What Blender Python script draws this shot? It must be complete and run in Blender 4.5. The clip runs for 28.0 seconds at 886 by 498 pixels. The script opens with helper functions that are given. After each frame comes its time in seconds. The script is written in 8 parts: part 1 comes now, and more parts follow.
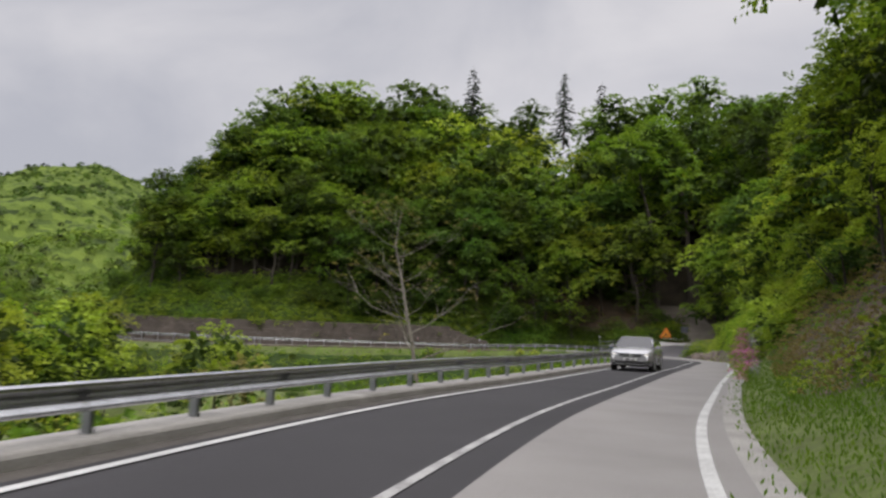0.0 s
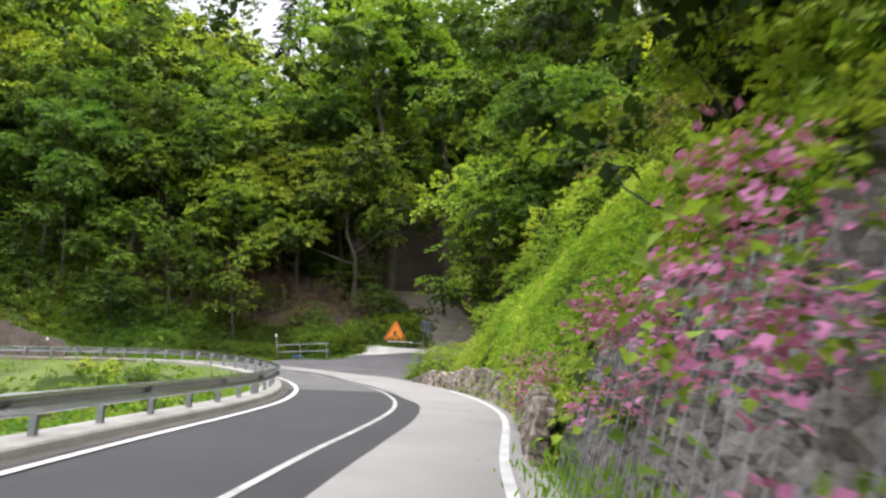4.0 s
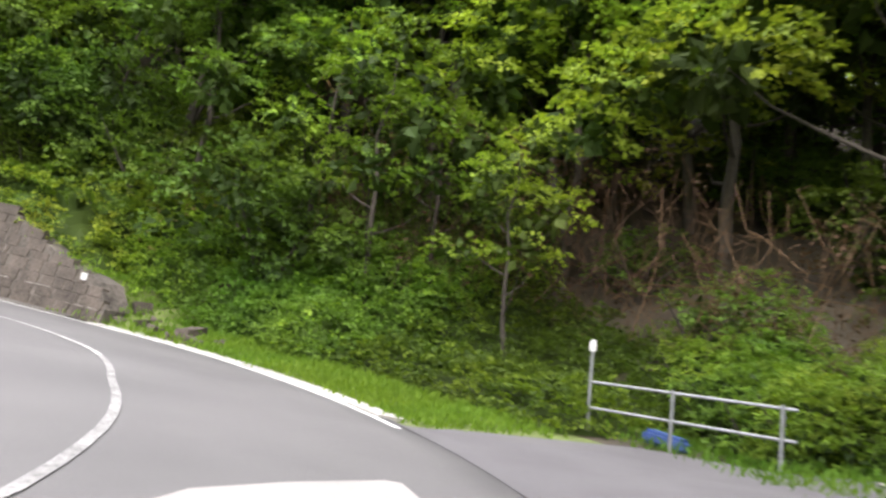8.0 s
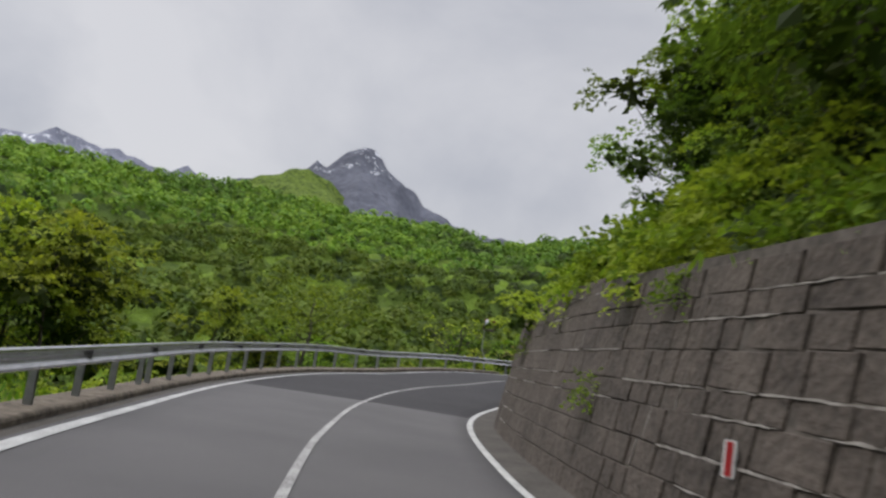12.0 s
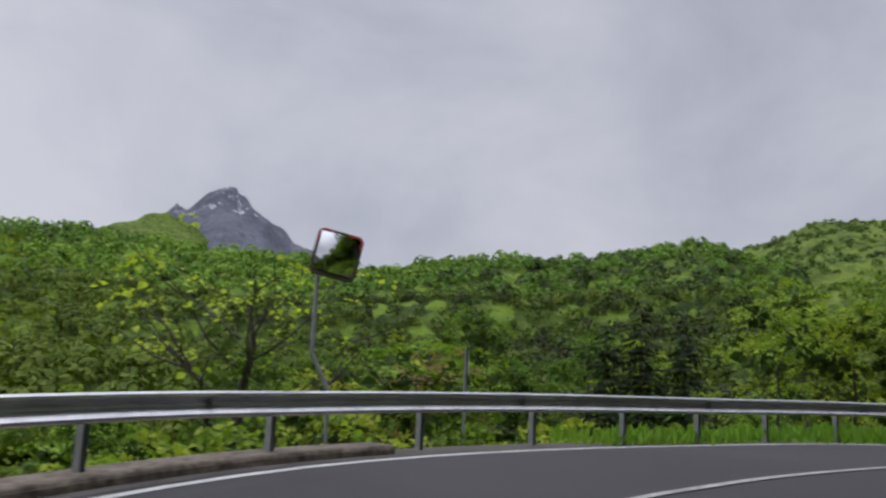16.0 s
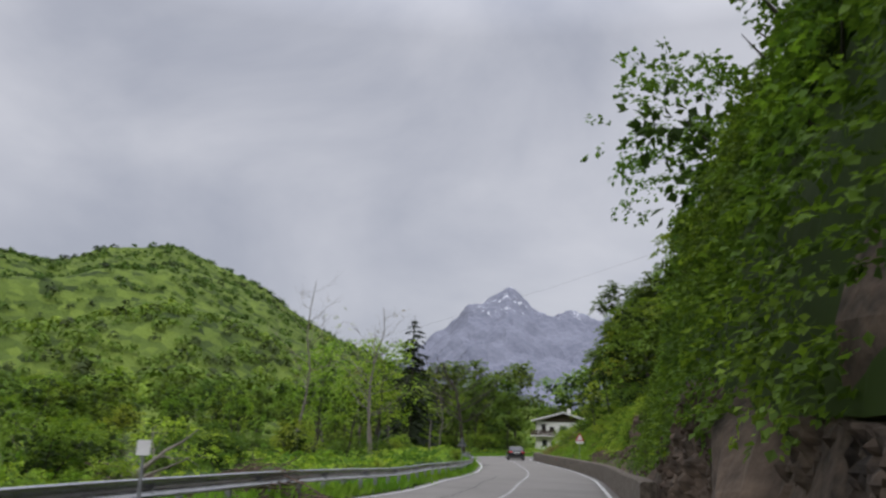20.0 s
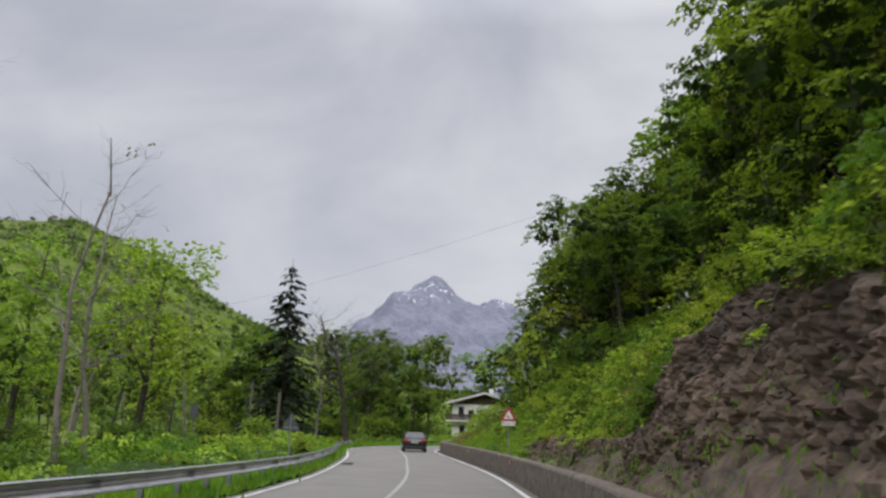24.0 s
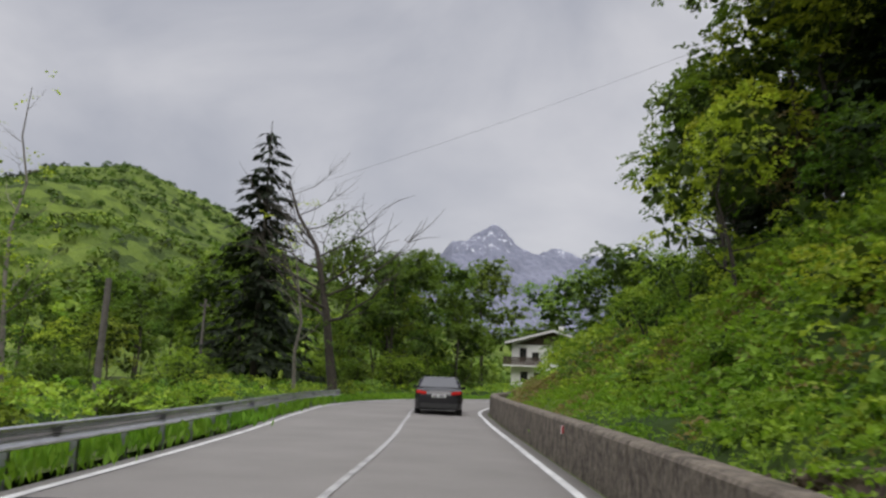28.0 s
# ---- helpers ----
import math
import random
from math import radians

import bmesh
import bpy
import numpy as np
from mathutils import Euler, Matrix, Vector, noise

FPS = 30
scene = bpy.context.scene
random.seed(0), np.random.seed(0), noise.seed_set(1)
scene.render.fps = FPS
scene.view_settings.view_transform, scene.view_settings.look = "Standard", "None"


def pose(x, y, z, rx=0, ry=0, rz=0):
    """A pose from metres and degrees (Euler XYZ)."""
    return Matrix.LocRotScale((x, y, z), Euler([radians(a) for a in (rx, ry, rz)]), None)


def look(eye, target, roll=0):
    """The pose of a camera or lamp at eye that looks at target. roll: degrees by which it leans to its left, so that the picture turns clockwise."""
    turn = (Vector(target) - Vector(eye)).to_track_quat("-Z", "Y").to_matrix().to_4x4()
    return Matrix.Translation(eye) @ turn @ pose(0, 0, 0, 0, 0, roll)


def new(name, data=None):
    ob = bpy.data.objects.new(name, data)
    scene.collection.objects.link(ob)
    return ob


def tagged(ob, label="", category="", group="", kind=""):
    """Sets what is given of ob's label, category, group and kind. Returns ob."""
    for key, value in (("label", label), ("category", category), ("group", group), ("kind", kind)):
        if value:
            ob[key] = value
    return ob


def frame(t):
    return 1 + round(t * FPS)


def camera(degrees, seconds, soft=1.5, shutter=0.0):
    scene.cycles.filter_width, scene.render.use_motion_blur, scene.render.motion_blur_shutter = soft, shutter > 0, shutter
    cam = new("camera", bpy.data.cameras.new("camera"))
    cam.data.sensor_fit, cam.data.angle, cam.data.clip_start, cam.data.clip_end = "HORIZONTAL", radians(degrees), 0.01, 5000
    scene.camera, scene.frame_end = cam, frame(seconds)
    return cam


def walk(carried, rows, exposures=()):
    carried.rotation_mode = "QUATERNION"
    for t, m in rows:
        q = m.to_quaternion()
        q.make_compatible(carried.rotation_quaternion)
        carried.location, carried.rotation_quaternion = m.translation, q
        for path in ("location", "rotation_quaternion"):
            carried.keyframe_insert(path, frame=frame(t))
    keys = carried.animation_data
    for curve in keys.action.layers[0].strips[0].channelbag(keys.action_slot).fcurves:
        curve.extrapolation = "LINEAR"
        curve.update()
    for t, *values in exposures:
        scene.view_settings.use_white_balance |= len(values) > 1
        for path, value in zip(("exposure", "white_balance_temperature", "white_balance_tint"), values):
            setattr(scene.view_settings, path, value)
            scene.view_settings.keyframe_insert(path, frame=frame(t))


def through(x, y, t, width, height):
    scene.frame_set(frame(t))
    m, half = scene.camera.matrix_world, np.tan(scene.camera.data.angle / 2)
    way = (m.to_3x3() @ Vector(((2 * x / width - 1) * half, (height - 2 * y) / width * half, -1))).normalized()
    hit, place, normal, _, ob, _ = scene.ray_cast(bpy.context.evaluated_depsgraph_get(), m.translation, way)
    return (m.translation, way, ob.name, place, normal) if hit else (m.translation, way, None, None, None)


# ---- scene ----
cam = camera(58.2, 28.0, soft=2.5, shutter=0.2)
PATH = [
    (0, (0.03, 0.30, 1.36), (-0.89, 2.065, 1.564), 2.4),
    (0.5, (-1.325, 5.98, 1.415), (-2.078, 7.82, 1.626), 1.9),
    (1, (-2.44, 11.857, 1.455), (-3.077, 13.74, 1.675), 2.8),
    (1.5, (-3.339, 17.796, 1.439), (-3.859, 19.714, 1.668), 3.6),
    (2, (-3.914, 23.635, 1.412), (-4.354, 25.571, 1.649), 3.3),
    (2.5, (-4.486, 29.342, 1.399), (-4.898, 31.285, 1.636), 3.2),
    (3, (-5.023, 34.934, 1.428), (-5.432, 36.877, 1.669), 2.6),
    (3.5, (-5.537, 40.181, 1.389), (-5.942, 42.125, 1.63), 2.6),
    (5.5, (-9.204, 61.222, 1.146), (-9.697, 63.142, 1.415), 8.8),
    (6, (-10.074, 66.535, 1.123), (-10.664, 68.426, 1.398), 10.4),
    (6.5, (-11.437, 71.414, 1.064), (-12.2, 73.244, 1.329), 11.3),
    (7, (-13.891, 76.254, 1.058), (-14.95, 77.932, 1.309), 12.1),
    (7.5, (-16.406, 80.148, 1.072), (-17.605, 81.732, 1.305), 12.4),
    (8, (-19.253, 83.187, 1.104), (-20.689, 84.565, 1.303), 12.8),
    (8.5, (-22.658, 85.745, 1.126), (-24.348, 86.799, 1.315), 13.5),
    (9, (-26.275, 87.521, 1.121), (-28.133, 88.24, 1.301), 13.6),
    (9.5, (-29.887, 88.322, 1.061), (-31.846, 88.692, 1.22), 13.4),
    (10, (-33.666, 88.455, 0.931), (-35.66, 88.481, 1.074), 13.0),
    (10.5, (-37.496, 88.178, 0.795), (-39.468, 87.882, 0.941), 12.6),
    (11, (-41.363, 87.488, 0.655), (-43.274, 86.917, 0.811), 12.0),
    (11.5, (-45.18, 86.414, 0.599), (-47.048, 85.728, 0.802), 10.8),
    (12, (-49.324, 84.844, 0.536), (-51.102, 83.961, 0.776), 8.7),
    (12.5, (-54.425, 82.416, 0.432), (-56.141, 81.425, 0.7), 8.4),
    (14.5, (-72.841, 73.81, 0.132), (-74.496, 72.728, 0.437), 5.3),
    (15, (-76.875, 72.486, 0.156), (-78.601, 71.529, 0.483), 4.6),
    (15.5, (-80.288, 71.74, 0.215), (-82.097, 70.959, 0.557), 3.6),
    (16, (-83.471, 71.512, 0.289), (-85.349, 70.917, 0.638), 2.6),
    (16.5, (-86.87, 71.565, 0.454), (-88.81, 71.223, 0.802), 1.9),
    (17, (-90.311, 72.169, 0.555), (-92.272, 72.143, 0.949), -1.1),
    (17.5, (-93.453, 73.605, 0.694), (-95.385, 73.945, 1.080), -2.9),
    (18, (-96.047, 75.982, 0.892), (-97.868, 76.715, 1.279), -1.4),
    (18.5, (-98.204, 77.941, 0.985), (-99.893, 78.94, 1.374), -1.4),
    (19, (-99.954, 80.098, 1.028), (-101.429, 81.389, 1.424), -0.3),
    (19.5, (-101.463, 82.739, 0.98), (-102.72, 84.239, 1.394), 1.2),
    (20, (-102.893, 85.596, 0.914), (-103.939, 87.245, 1.345), 1.9),
    (20.5, (-104.254, 88.55, 0.875), (-105.231, 90.24, 1.31), 2.7),
    (21, (-105.579, 91.476, 0.836), (-106.514, 93.189, 1.274), 2.6),
    (21.5, (-106.888, 94.284, 0.788), (-107.807, 96.005, 1.227), 2.8),
    (23.5, (-112.092, 107.258, 0.355), (-112.977, 108.999, 0.782), 2.2),
    (24, (-113.654, 110.868, 0.203), (-114.543, 112.612, 0.612), 2.0),
    (24.5, (-115.238, 114.329, 0.112), (-116.145, 116.069, 0.5), 2.0),
    (25, (-116.678, 117.546, 0.046), (-117.596, 119.284, 0.417), 2.0),
    (25.5, (-118.192, 120.935, -0.032), (-119.113, 122.677, 0.308), 2.0),
    (26, (-119.697, 124.206, -0.137), (-120.62, 125.953, 0.171), 2.0),
    (26.5, (-121.339, 127.537, -0.244), (-122.271, 129.282, 0.047), 2.0),
    (27, (-123.131, 131.114, -0.348), (-124.09, 132.846, -0.063), 2.1),
    (27.5, (-124.846, 134.408, -0.431), (-125.832, 136.125, -0.147), 2.1),
    (28, (-126.734, 137.747, -0.528), (-127.759, 139.442, -0.247), 2.5),
]
EXPOSURE = [(0.0, 0.08, 6700, 14), (1.0, 0.40, 6800, 14), (2.0, 0.72, 6720, 14), (3.5, 1.12, 6650, 12), (5.5, 1.48, 6650, 14), (7.0, 1.68, 6600, 14), (8.0, 1.76, 6700, 14), (9.0, 1.58, 6800, 18), (10.0, 0.86, 6750, 16), (11.0, 0.15, 6650, 13), (12.0, -0.05, 6530, 12), (15.0, -0.2, 6230, 15), (18.0, -0.2, 6230, 15), (21.0, -0.08, 6360, 13), (24.0, 0.03, 6460, 13), (28.0, -0.1, 6520, 13)]
walk(cam, [(t, look(eye, target, roll)) for t, eye, target, roll in PATH], EXPOSURE)

# ---------------------------------------------------------------- light
world = bpy.data.worlds.new("overcast_sky")
scene.world = world
world.use_nodes = True
wn, wl = world.node_tree.nodes, world.node_tree.links
wn.clear()
w_out = wn.new("ShaderNodeOutputWorld")
w_bg = wn.new("ShaderNodeBackground")
w_sky = wn.new("ShaderNodeTexSky")
w_sky.sky_type = 'NISHITA'
w_sky.sun_disc = False
w_sky.sun_elevation = radians(52)
w_sky.sun_rotation = radians(200)
w_geo = wn.new("ShaderNodeTexCoord")
w_sep = wn.new("ShaderNodeSeparateXYZ")
wl.new(w_geo.outputs["Generated"], w_sep.inputs[0])
w_map = wn.new("ShaderNodeMapping")
w_map.inputs["Scale"].default_value = (1.0, 1.0, 1.7)
wl.new(w_geo.outputs["Generated"], w_map.inputs[0])
w_noise = wn.new("ShaderNodeTexNoise")
w_noise.inputs["Scale"].default_value = 2.3
w_noise.inputs["Detail"].default_value = 6.0
w_noise.inputs["Roughness"].default_value = 0.52
w_noise.inputs["Distortion"].default_value = 0.35
wl.new(w_map.outputs[0], w_noise.inputs["Vector"])
w_ramp = wn.new("ShaderNodeValToRGB")
w_ramp.color_ramp.elements[0].position, w_ramp.color_ramp.elements[0].color = 0.34, (0.45, 0.473, 0.528, 1)
w_ramp.color_ramp.elements[1].position, w_ramp.color_ramp.elements[1].color = 0.68, (0.70, 0.71, 0.735, 1)
wl.new(w_noise.outputs[0], w_ramp.inputs[0])
# an overcast sky is about three times as bright overhead as at its rim
w_up = wn.new("ShaderNodeMapRange")
w_up.inputs["From Min"].default_value, w_up.inputs["From Max"].default_value = 0.46, 0.95
w_up.inputs["To Min"].default_value, w_up.inputs["To Max"].default_value = 1.0, 4.2
wl.new(w_sep.outputs[2], w_up.inputs["Value"])
w_mul = wn.new("ShaderNodeMixRGB")
w_mul.blend_type = 'MULTIPLY'
w_mul.inputs[0].default_value = 1.0
wl.new(w_ramp.outputs[0], w_mul.inputs[1])
wl.new(w_up.outputs[0], w_mul.inputs[2])
w_dim = wn.new("ShaderNodeMixRGB")
w_dim.blend_type = 'MULTIPLY'
w_dim.inputs[0].default_value = 1.0
w_dim.inputs[2].default_value = (0.10, 0.10, 0.10, 1)
wl.new(w_sky.outputs[0], w_dim.inputs[1])
w_mix = wn.new("ShaderNodeMixRGB")
w_mix.inputs[0].default_value = 0.92
wl.new(w_dim.outputs[0], w_mix.inputs[1])
wl.new(w_mul.outputs[0], w_mix.inputs[2])
wl.new(w_mix.outputs[0], w_bg.inputs[0])
w_bg.inputs[1].default_value = 1.0
wl.new(w_bg.outputs[0], w_out.inputs[0])

sun_data = bpy.data.lights.new("sun", 'SUN')
sun_data.energy, sun_data.angle, sun_data.color = 1.5, radians(35), (1.0, 0.97, 0.92)
sun = new("sun", sun_data)
sun.matrix_basis = look((60, -60, 120), (0, 30, 0))

# ---------------------------------------------------------------- materials


def material(name, low, high, rough=0.85, scale=4.0, bump=0.2, fine=60.0, metal=0.0, spread=0.0, patches=0.5, coords="Object"):
    """A surface whose colour wanders between low and high at two scales, with a fine relief. spread: how far single pieces differ."""
    m = bpy.data.materials.new(name)
    m.use_nodes = True
    nodes, links = m.node_tree.nodes, m.node_tree.links
    b = nodes["Principled BSDF"]
    b.inputs["Roughness"].default_value, b.inputs["Metallic"].default_value = rough, metal
    co = nodes.new("ShaderNodeTexCoord")
    big, small = nodes.new("ShaderNodeTexNoise"), nodes.new("ShaderNodeTexNoise")
    big.inputs["Scale"].default_value, big.inputs["Detail"].default_value = scale, 5.0
    small.inputs["Scale"].default_value, small.inputs["Detail"].default_value = fine, 4.0
    where = nodes.new("ShaderNodeNewGeometry").outputs["Position"] if coords == "World" else co.outputs[coords]
    links.new(where, big.inputs["Vector"])
    links.new(where, small.inputs["Vector"])
    mix = nodes.new("ShaderNodeMath")
    mix.operation = 'MULTIPLY_ADD'
    mix.inputs[1].default_value = patches
    links.new(big.outputs[0], mix.inputs[0])
    part2 = nodes.new("ShaderNodeMath")
    part2.operation = 'MULTIPLY'
    part2.inputs[1].default_value = 1.0 - patches
    links.new(small.outputs[0], part2.inputs[0])
    links.new(part2.outputs[0], mix.inputs[2])
    ramp = nodes.new("ShaderNodeValToRGB")
    ramp.color_ramp.elements[0].position, ramp.color_ramp.elements[0].color = 0.34, (*low, 1)
    ramp.color_ramp.elements[1].position, ramp.color_ramp.elements[1].color = 0.66, (*high, 1)
    links.new(mix.outputs[0], ramp.inputs[0])
    colour = ramp.outputs[0]
    if spread:
        info = nodes.new("ShaderNodeObjectInfo")
        hsv = nodes.new("ShaderNodeHueSaturation")
        rng = nodes.new("ShaderNodeMapRange")
        rng.inputs["To Min"].default_value, rng.inputs["To Max"].default_value = 1.0 - spread, 1.0 + spread
        links.new(info.outputs["Random"], rng.inputs["Value"])
        links.new(rng.outputs[0], hsv.inputs["Value"])
        links.new(colour, hsv.inputs["Color"])
        colour = hsv.outputs[0]
    links.new(colour, b.inputs["Base Color"])
    if bump:
        bp = nodes.new("ShaderNodeBump")
        bp.inputs["Strength"].default_value, bp.inputs["Distance"].default_value = bump, 0.02 if bump < 0.95 else 0.07
        links.new(mix.outputs[0], bp.inputs["Height"])
        links.new(bp.outputs[0], b.inputs["Normal"])
    return m


def leaf_material(name, low, high, through=0.42, hue=0.028):
    """Leaves: each leaf takes its own green, each tree a tint, and some light comes through the blade."""
    m = bpy.data.materials.new(name)
    m.use_nodes = True
    nodes, links = m.node_tree.nodes, m.node_tree.links
    nodes.remove(nodes["Principled BSDF"])
    out = nodes["Material Output"]
    geo, info = nodes.new("ShaderNodeNewGeometry"), nodes.new("ShaderNodeObjectInfo")
    co, big = nodes.new("ShaderNodeTexCoord"), nodes.new("ShaderNodeTexNoise")
    big.inputs["Scale"].default_value, big.inputs["Detail"].default_value = 0.7, 3.0
    links.new(co.outputs["Object"], big.inputs["Vector"])
    add = nodes.new("ShaderNodeMath")
    add.operation = 'MULTIPLY_ADD'
    add.inputs[1].default_value = 0.45
    links.new(geo.outputs["Random Per Island"], add.inputs[0])
    half = nodes.new("ShaderNodeMath")
    half.operation = 'MULTIPLY'
    half.inputs[1].default_value = 0.55
    links.new(big.outputs[0], half.inputs[0])
    links.new(half.outputs[0], add.inputs[2])
    ramp = nodes.new("ShaderNodeValToRGB")
    ramp.color_ramp.elements[0].position, ramp.color_ramp.elements[0].color = 0.15, (*low, 1)
    ramp.color_ramp.elements[1].position, ramp.color_ramp.elements[1].color = 0.85, (*high, 1)
    links.new(add.outputs[0], ramp.inputs[0])
    hsv = nodes.new("ShaderNodeHueSaturation")
    hr, vr = nodes.new("ShaderNodeMapRange"), nodes.new("ShaderNodeMapRange")
    hr.inputs["To Min"].default_value, hr.inputs["To Max"].default_value = 0.5 - hue, 0.5 + hue
    vr.inputs["To Min"].default_value, vr.inputs["To Max"].default_value = 0.6, 1.32
    tint = nodes.new("ShaderNodeTexNoise")
    tint.inputs["Scale"].default_value, tint.inputs["Detail"].default_value = 0.22, 2.0
    links.new(geo.outputs["Position"], tint.inputs["Vector"])
    both = nodes.new("ShaderNodeMath")
    both.operation = 'MULTIPLY_ADD'
    both.inputs[1].default_value = 0.45
    links.new(info.outputs["Random"], both.inputs[0])
    links.new(tint.outputs[0], both.inputs[2])
    hr.inputs["From Min"].default_value, hr.inputs["From Max"].default_value = 0.3, 1.15
    links.new(both.outputs[0], hr.inputs["Value"])
    wn2 = nodes.new("ShaderNodeTexWhiteNoise")
    wn2.noise_dimensions = '1D'
    links.new(info.outputs["Random"], wn2.inputs["W"])
    links.new(wn2.outputs["Value"], vr.inputs["Value"])
    links.new(hr.outputs[0], hsv.inputs["Hue"])
    links.new(vr.outputs[0], hsv.inputs["Value"])
    links.new(ramp.outputs[0], hsv.inputs["Color"])
    body, glow = nodes.new("ShaderNodeBsdfPrincipled"), nodes.new("ShaderNodeBsdfTranslucent")
    body.inputs["Roughness"].default_value = 0.7
    body.inputs["Specular IOR Level"].default_value = 0.18
    links.new(hsv.outputs[0], body.inputs["Base Color"])
    warm = nodes.new("ShaderNodeMixRGB")
    warm.blend_type = 'MULTIPLY'
    warm.inputs[0].default_value = 1.0
    warm.inputs[2].default_value = (1.28, 1.34, 0.66, 1)
    links.new(hsv.outputs[0], warm.inputs[1])
    links.new(warm.outputs[0], glow.inputs[0])
    mix = nodes.new("ShaderNodeMixShader")
    mix.inputs[0].default_value = through
    links.new(body.outputs[0], mix.inputs[1])
    links.new(glow.outputs[0], mix.inputs[2])
    links.new(mix.outputs[0], out.inputs[0])
    return m


ASPHALT = material("worn_asphalt", (0.066, 0.063, 0.064), (0.108, 0.103, 0.103), 0.8, 0.35, 0.25, 90.0)
ASPHALT_DARK = material("dark_asphalt", (0.021, 0.0195, 0.0215), (0.036, 0.034, 0.0365), 0.92, 0.4, 0.25, 90.0)
ASPHALT_LIGHT = material("bleached_asphalt", (0.140, 0.130, 0.118), (0.198, 0.185, 0.170), 0.85, 0.5, 0.2, 90.0)
ASPHALT_PATCH = material("pale_patch_asphalt", (0.185, 0.174, 0.166), (0.262, 0.249, 0.236), 0.85, 0.5, 0.2, 90.0)
APRON = material("patched_asphalt", (0.058, 0.054, 0.058), (0.10, 0.095, 0.10), 0.8, 0.6, 0.3, 70.0)
PAINT = material("road_paint", (0.30, 0.298, 0.29), (0.62, 0.62, 0.60), 0.7, 1.6, 0.15, 30.0)
PAINT_OLD = material("worn_road_paint", (0.14, 0.136, 0.132), (0.48, 0.475, 0.46), 0.75, 2.2, 0.2, 26.0)
PAINT_FAINT = material("nearly_gone_road_paint", (0.09, 0.087, 0.086), (0.27, 0.265, 0.26), 0.78, 2.6, 0.2, 24.0)
CONCRETE = material("weathered_concrete", (0.20, 0.19, 0.175), (0.36, 0.345, 0.32), 0.9, 1.2, 0.4, 30.0)
CONCRETE_DARK = material("mossy_concrete", (0.040, 0.030, 0.021), (0.205, 0.170, 0.130), 0.92, 3.2, 1.0, 9.0)
STEEL = material("galvanised_steel", (0.42, 0.425, 0.43), (0.62, 0.625, 0.63), 0.26, 3.0, 0.03, 60.0, 0.95)
STEEL_POST = material("dull_steel_post", (0.20, 0.21, 0.22), (0.34, 0.35, 0.36), 0.5, 4.0, 0.05, 60.0, 0.6)
STONE = material("grey_brown_stone", (0.030, 0.0235, 0.0185), (0.102, 0.083, 0.068), 0.9, 1.1, 1.0, 11.0, 0.0, 0.13, 0.5, "World")
STONE_PALE = material("pale_rubble_stone", (0.065, 0.051, 0.041), (0.36, 0.30, 0.25), 0.9, 4.5, 1.0, 16.0, 0.0, 0.38, 0.55)
MORTAR = material("old_mortar", (0.030, 0.025, 0.020), (0.13, 0.112, 0.095), 0.95, 1.7, 0.8, 9.0)
POINTING = material("pale_pointing", (0.13, 0.115, 0.10), (0.34, 0.32, 0.29), 0.95, 3.0, 0.6, 14.0)
ROCK = material("grey_rock", (0.034, 0.030, 0.026), (0.225, 0.206, 0.186), 0.9, 1.6, 1.0, 14.0)
ROCK_BROWN = material("brown_rock", (0.016, 0.011, 0.007), (0.16, 0.112, 0.076), 0.9, 0.9, 1.0, 5.0)
for m_ in (ROCK, ROCK_BROWN, STONE):
    next(n for n in m_.node_tree.nodes if n.type == 'BUMP').inputs["Distance"].default_value = 0.07
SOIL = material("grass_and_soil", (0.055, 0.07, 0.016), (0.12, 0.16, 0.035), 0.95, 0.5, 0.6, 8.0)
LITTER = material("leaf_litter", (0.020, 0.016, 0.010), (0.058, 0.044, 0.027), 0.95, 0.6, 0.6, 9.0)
GRAVEL = material("pale_gravel", (0.28, 0.27, 0.25), (0.46, 0.445, 0.42), 0.95, 1.5, 0.8, 30.0)
TRACK = material("earth_track", (0.095, 0.080, 0.064), (0.19, 0.165, 0.138), 0.95, 0.9, 0.6, 18.0)
GRIT = material("dark_grit", (0.04, 0.035, 0.03), (0.105, 0.094, 0.082), 0.95, 1.4, 0.6, 24.0)
BARK = material("bark", (0.03, 0.025, 0.02), (0.085, 0.072, 0.058), 0.95, 6.0, 0.8, 30.0)
BARK_PALE = material("pale_bark", (0.10, 0.09, 0.075), (0.24, 0.215, 0.18), 0.95, 5.0, 0.6, 30.0)
LEAF = leaf_material("spring_leaves", (0.060, 0.105, 0.014), (0.285, 0.41, 0.050))
LEAF_LIGHT = leaf_material("pale_spring_leaves", (0.135, 0.19, 0.020), (0.41, 0.50, 0.066))
LEAF_DARK = leaf_material("deep_green_leaves", (0.033, 0.060, 0.012), (0.16, 0.255, 0.038))
LEAF_RED = leaf_material("reddish_young_leaves", (0.12, 0.095, 0.045), (0.30, 0.24, 0.115))
LEAF_DRY = leaf_material("dry_grass_blades", (0.095, 0.075, 0.028), (0.27, 0.22, 0.085), 0.3)
LEAF_BANK = leaf_material("bank_herbs", (0.15, 0.18, 0.034), (0.42, 0.45, 0.115), 0.4)
LEAF_GRASS = leaf_material("meadow_grass", (0.085, 0.165, 0.016), (0.20, 0.31, 0.036))
# inner leaves: the shade inside crowns and thickets is put into their green
UNDER = leaf_material("shade_coloured_leaves", (0.022, 0.040, 0.008), (0.060, 0.095, 0.016), 0.25)
NEEDLE = leaf_material("fir_needles", (0.010, 0.018, 0.008), (0.032, 0.048, 0.019), 0.12)
PETAL = leaf_material("pink_petals", (0.34, 0.09, 0.22), (0.58, 0.24, 0.45), 0.3, 0.01)


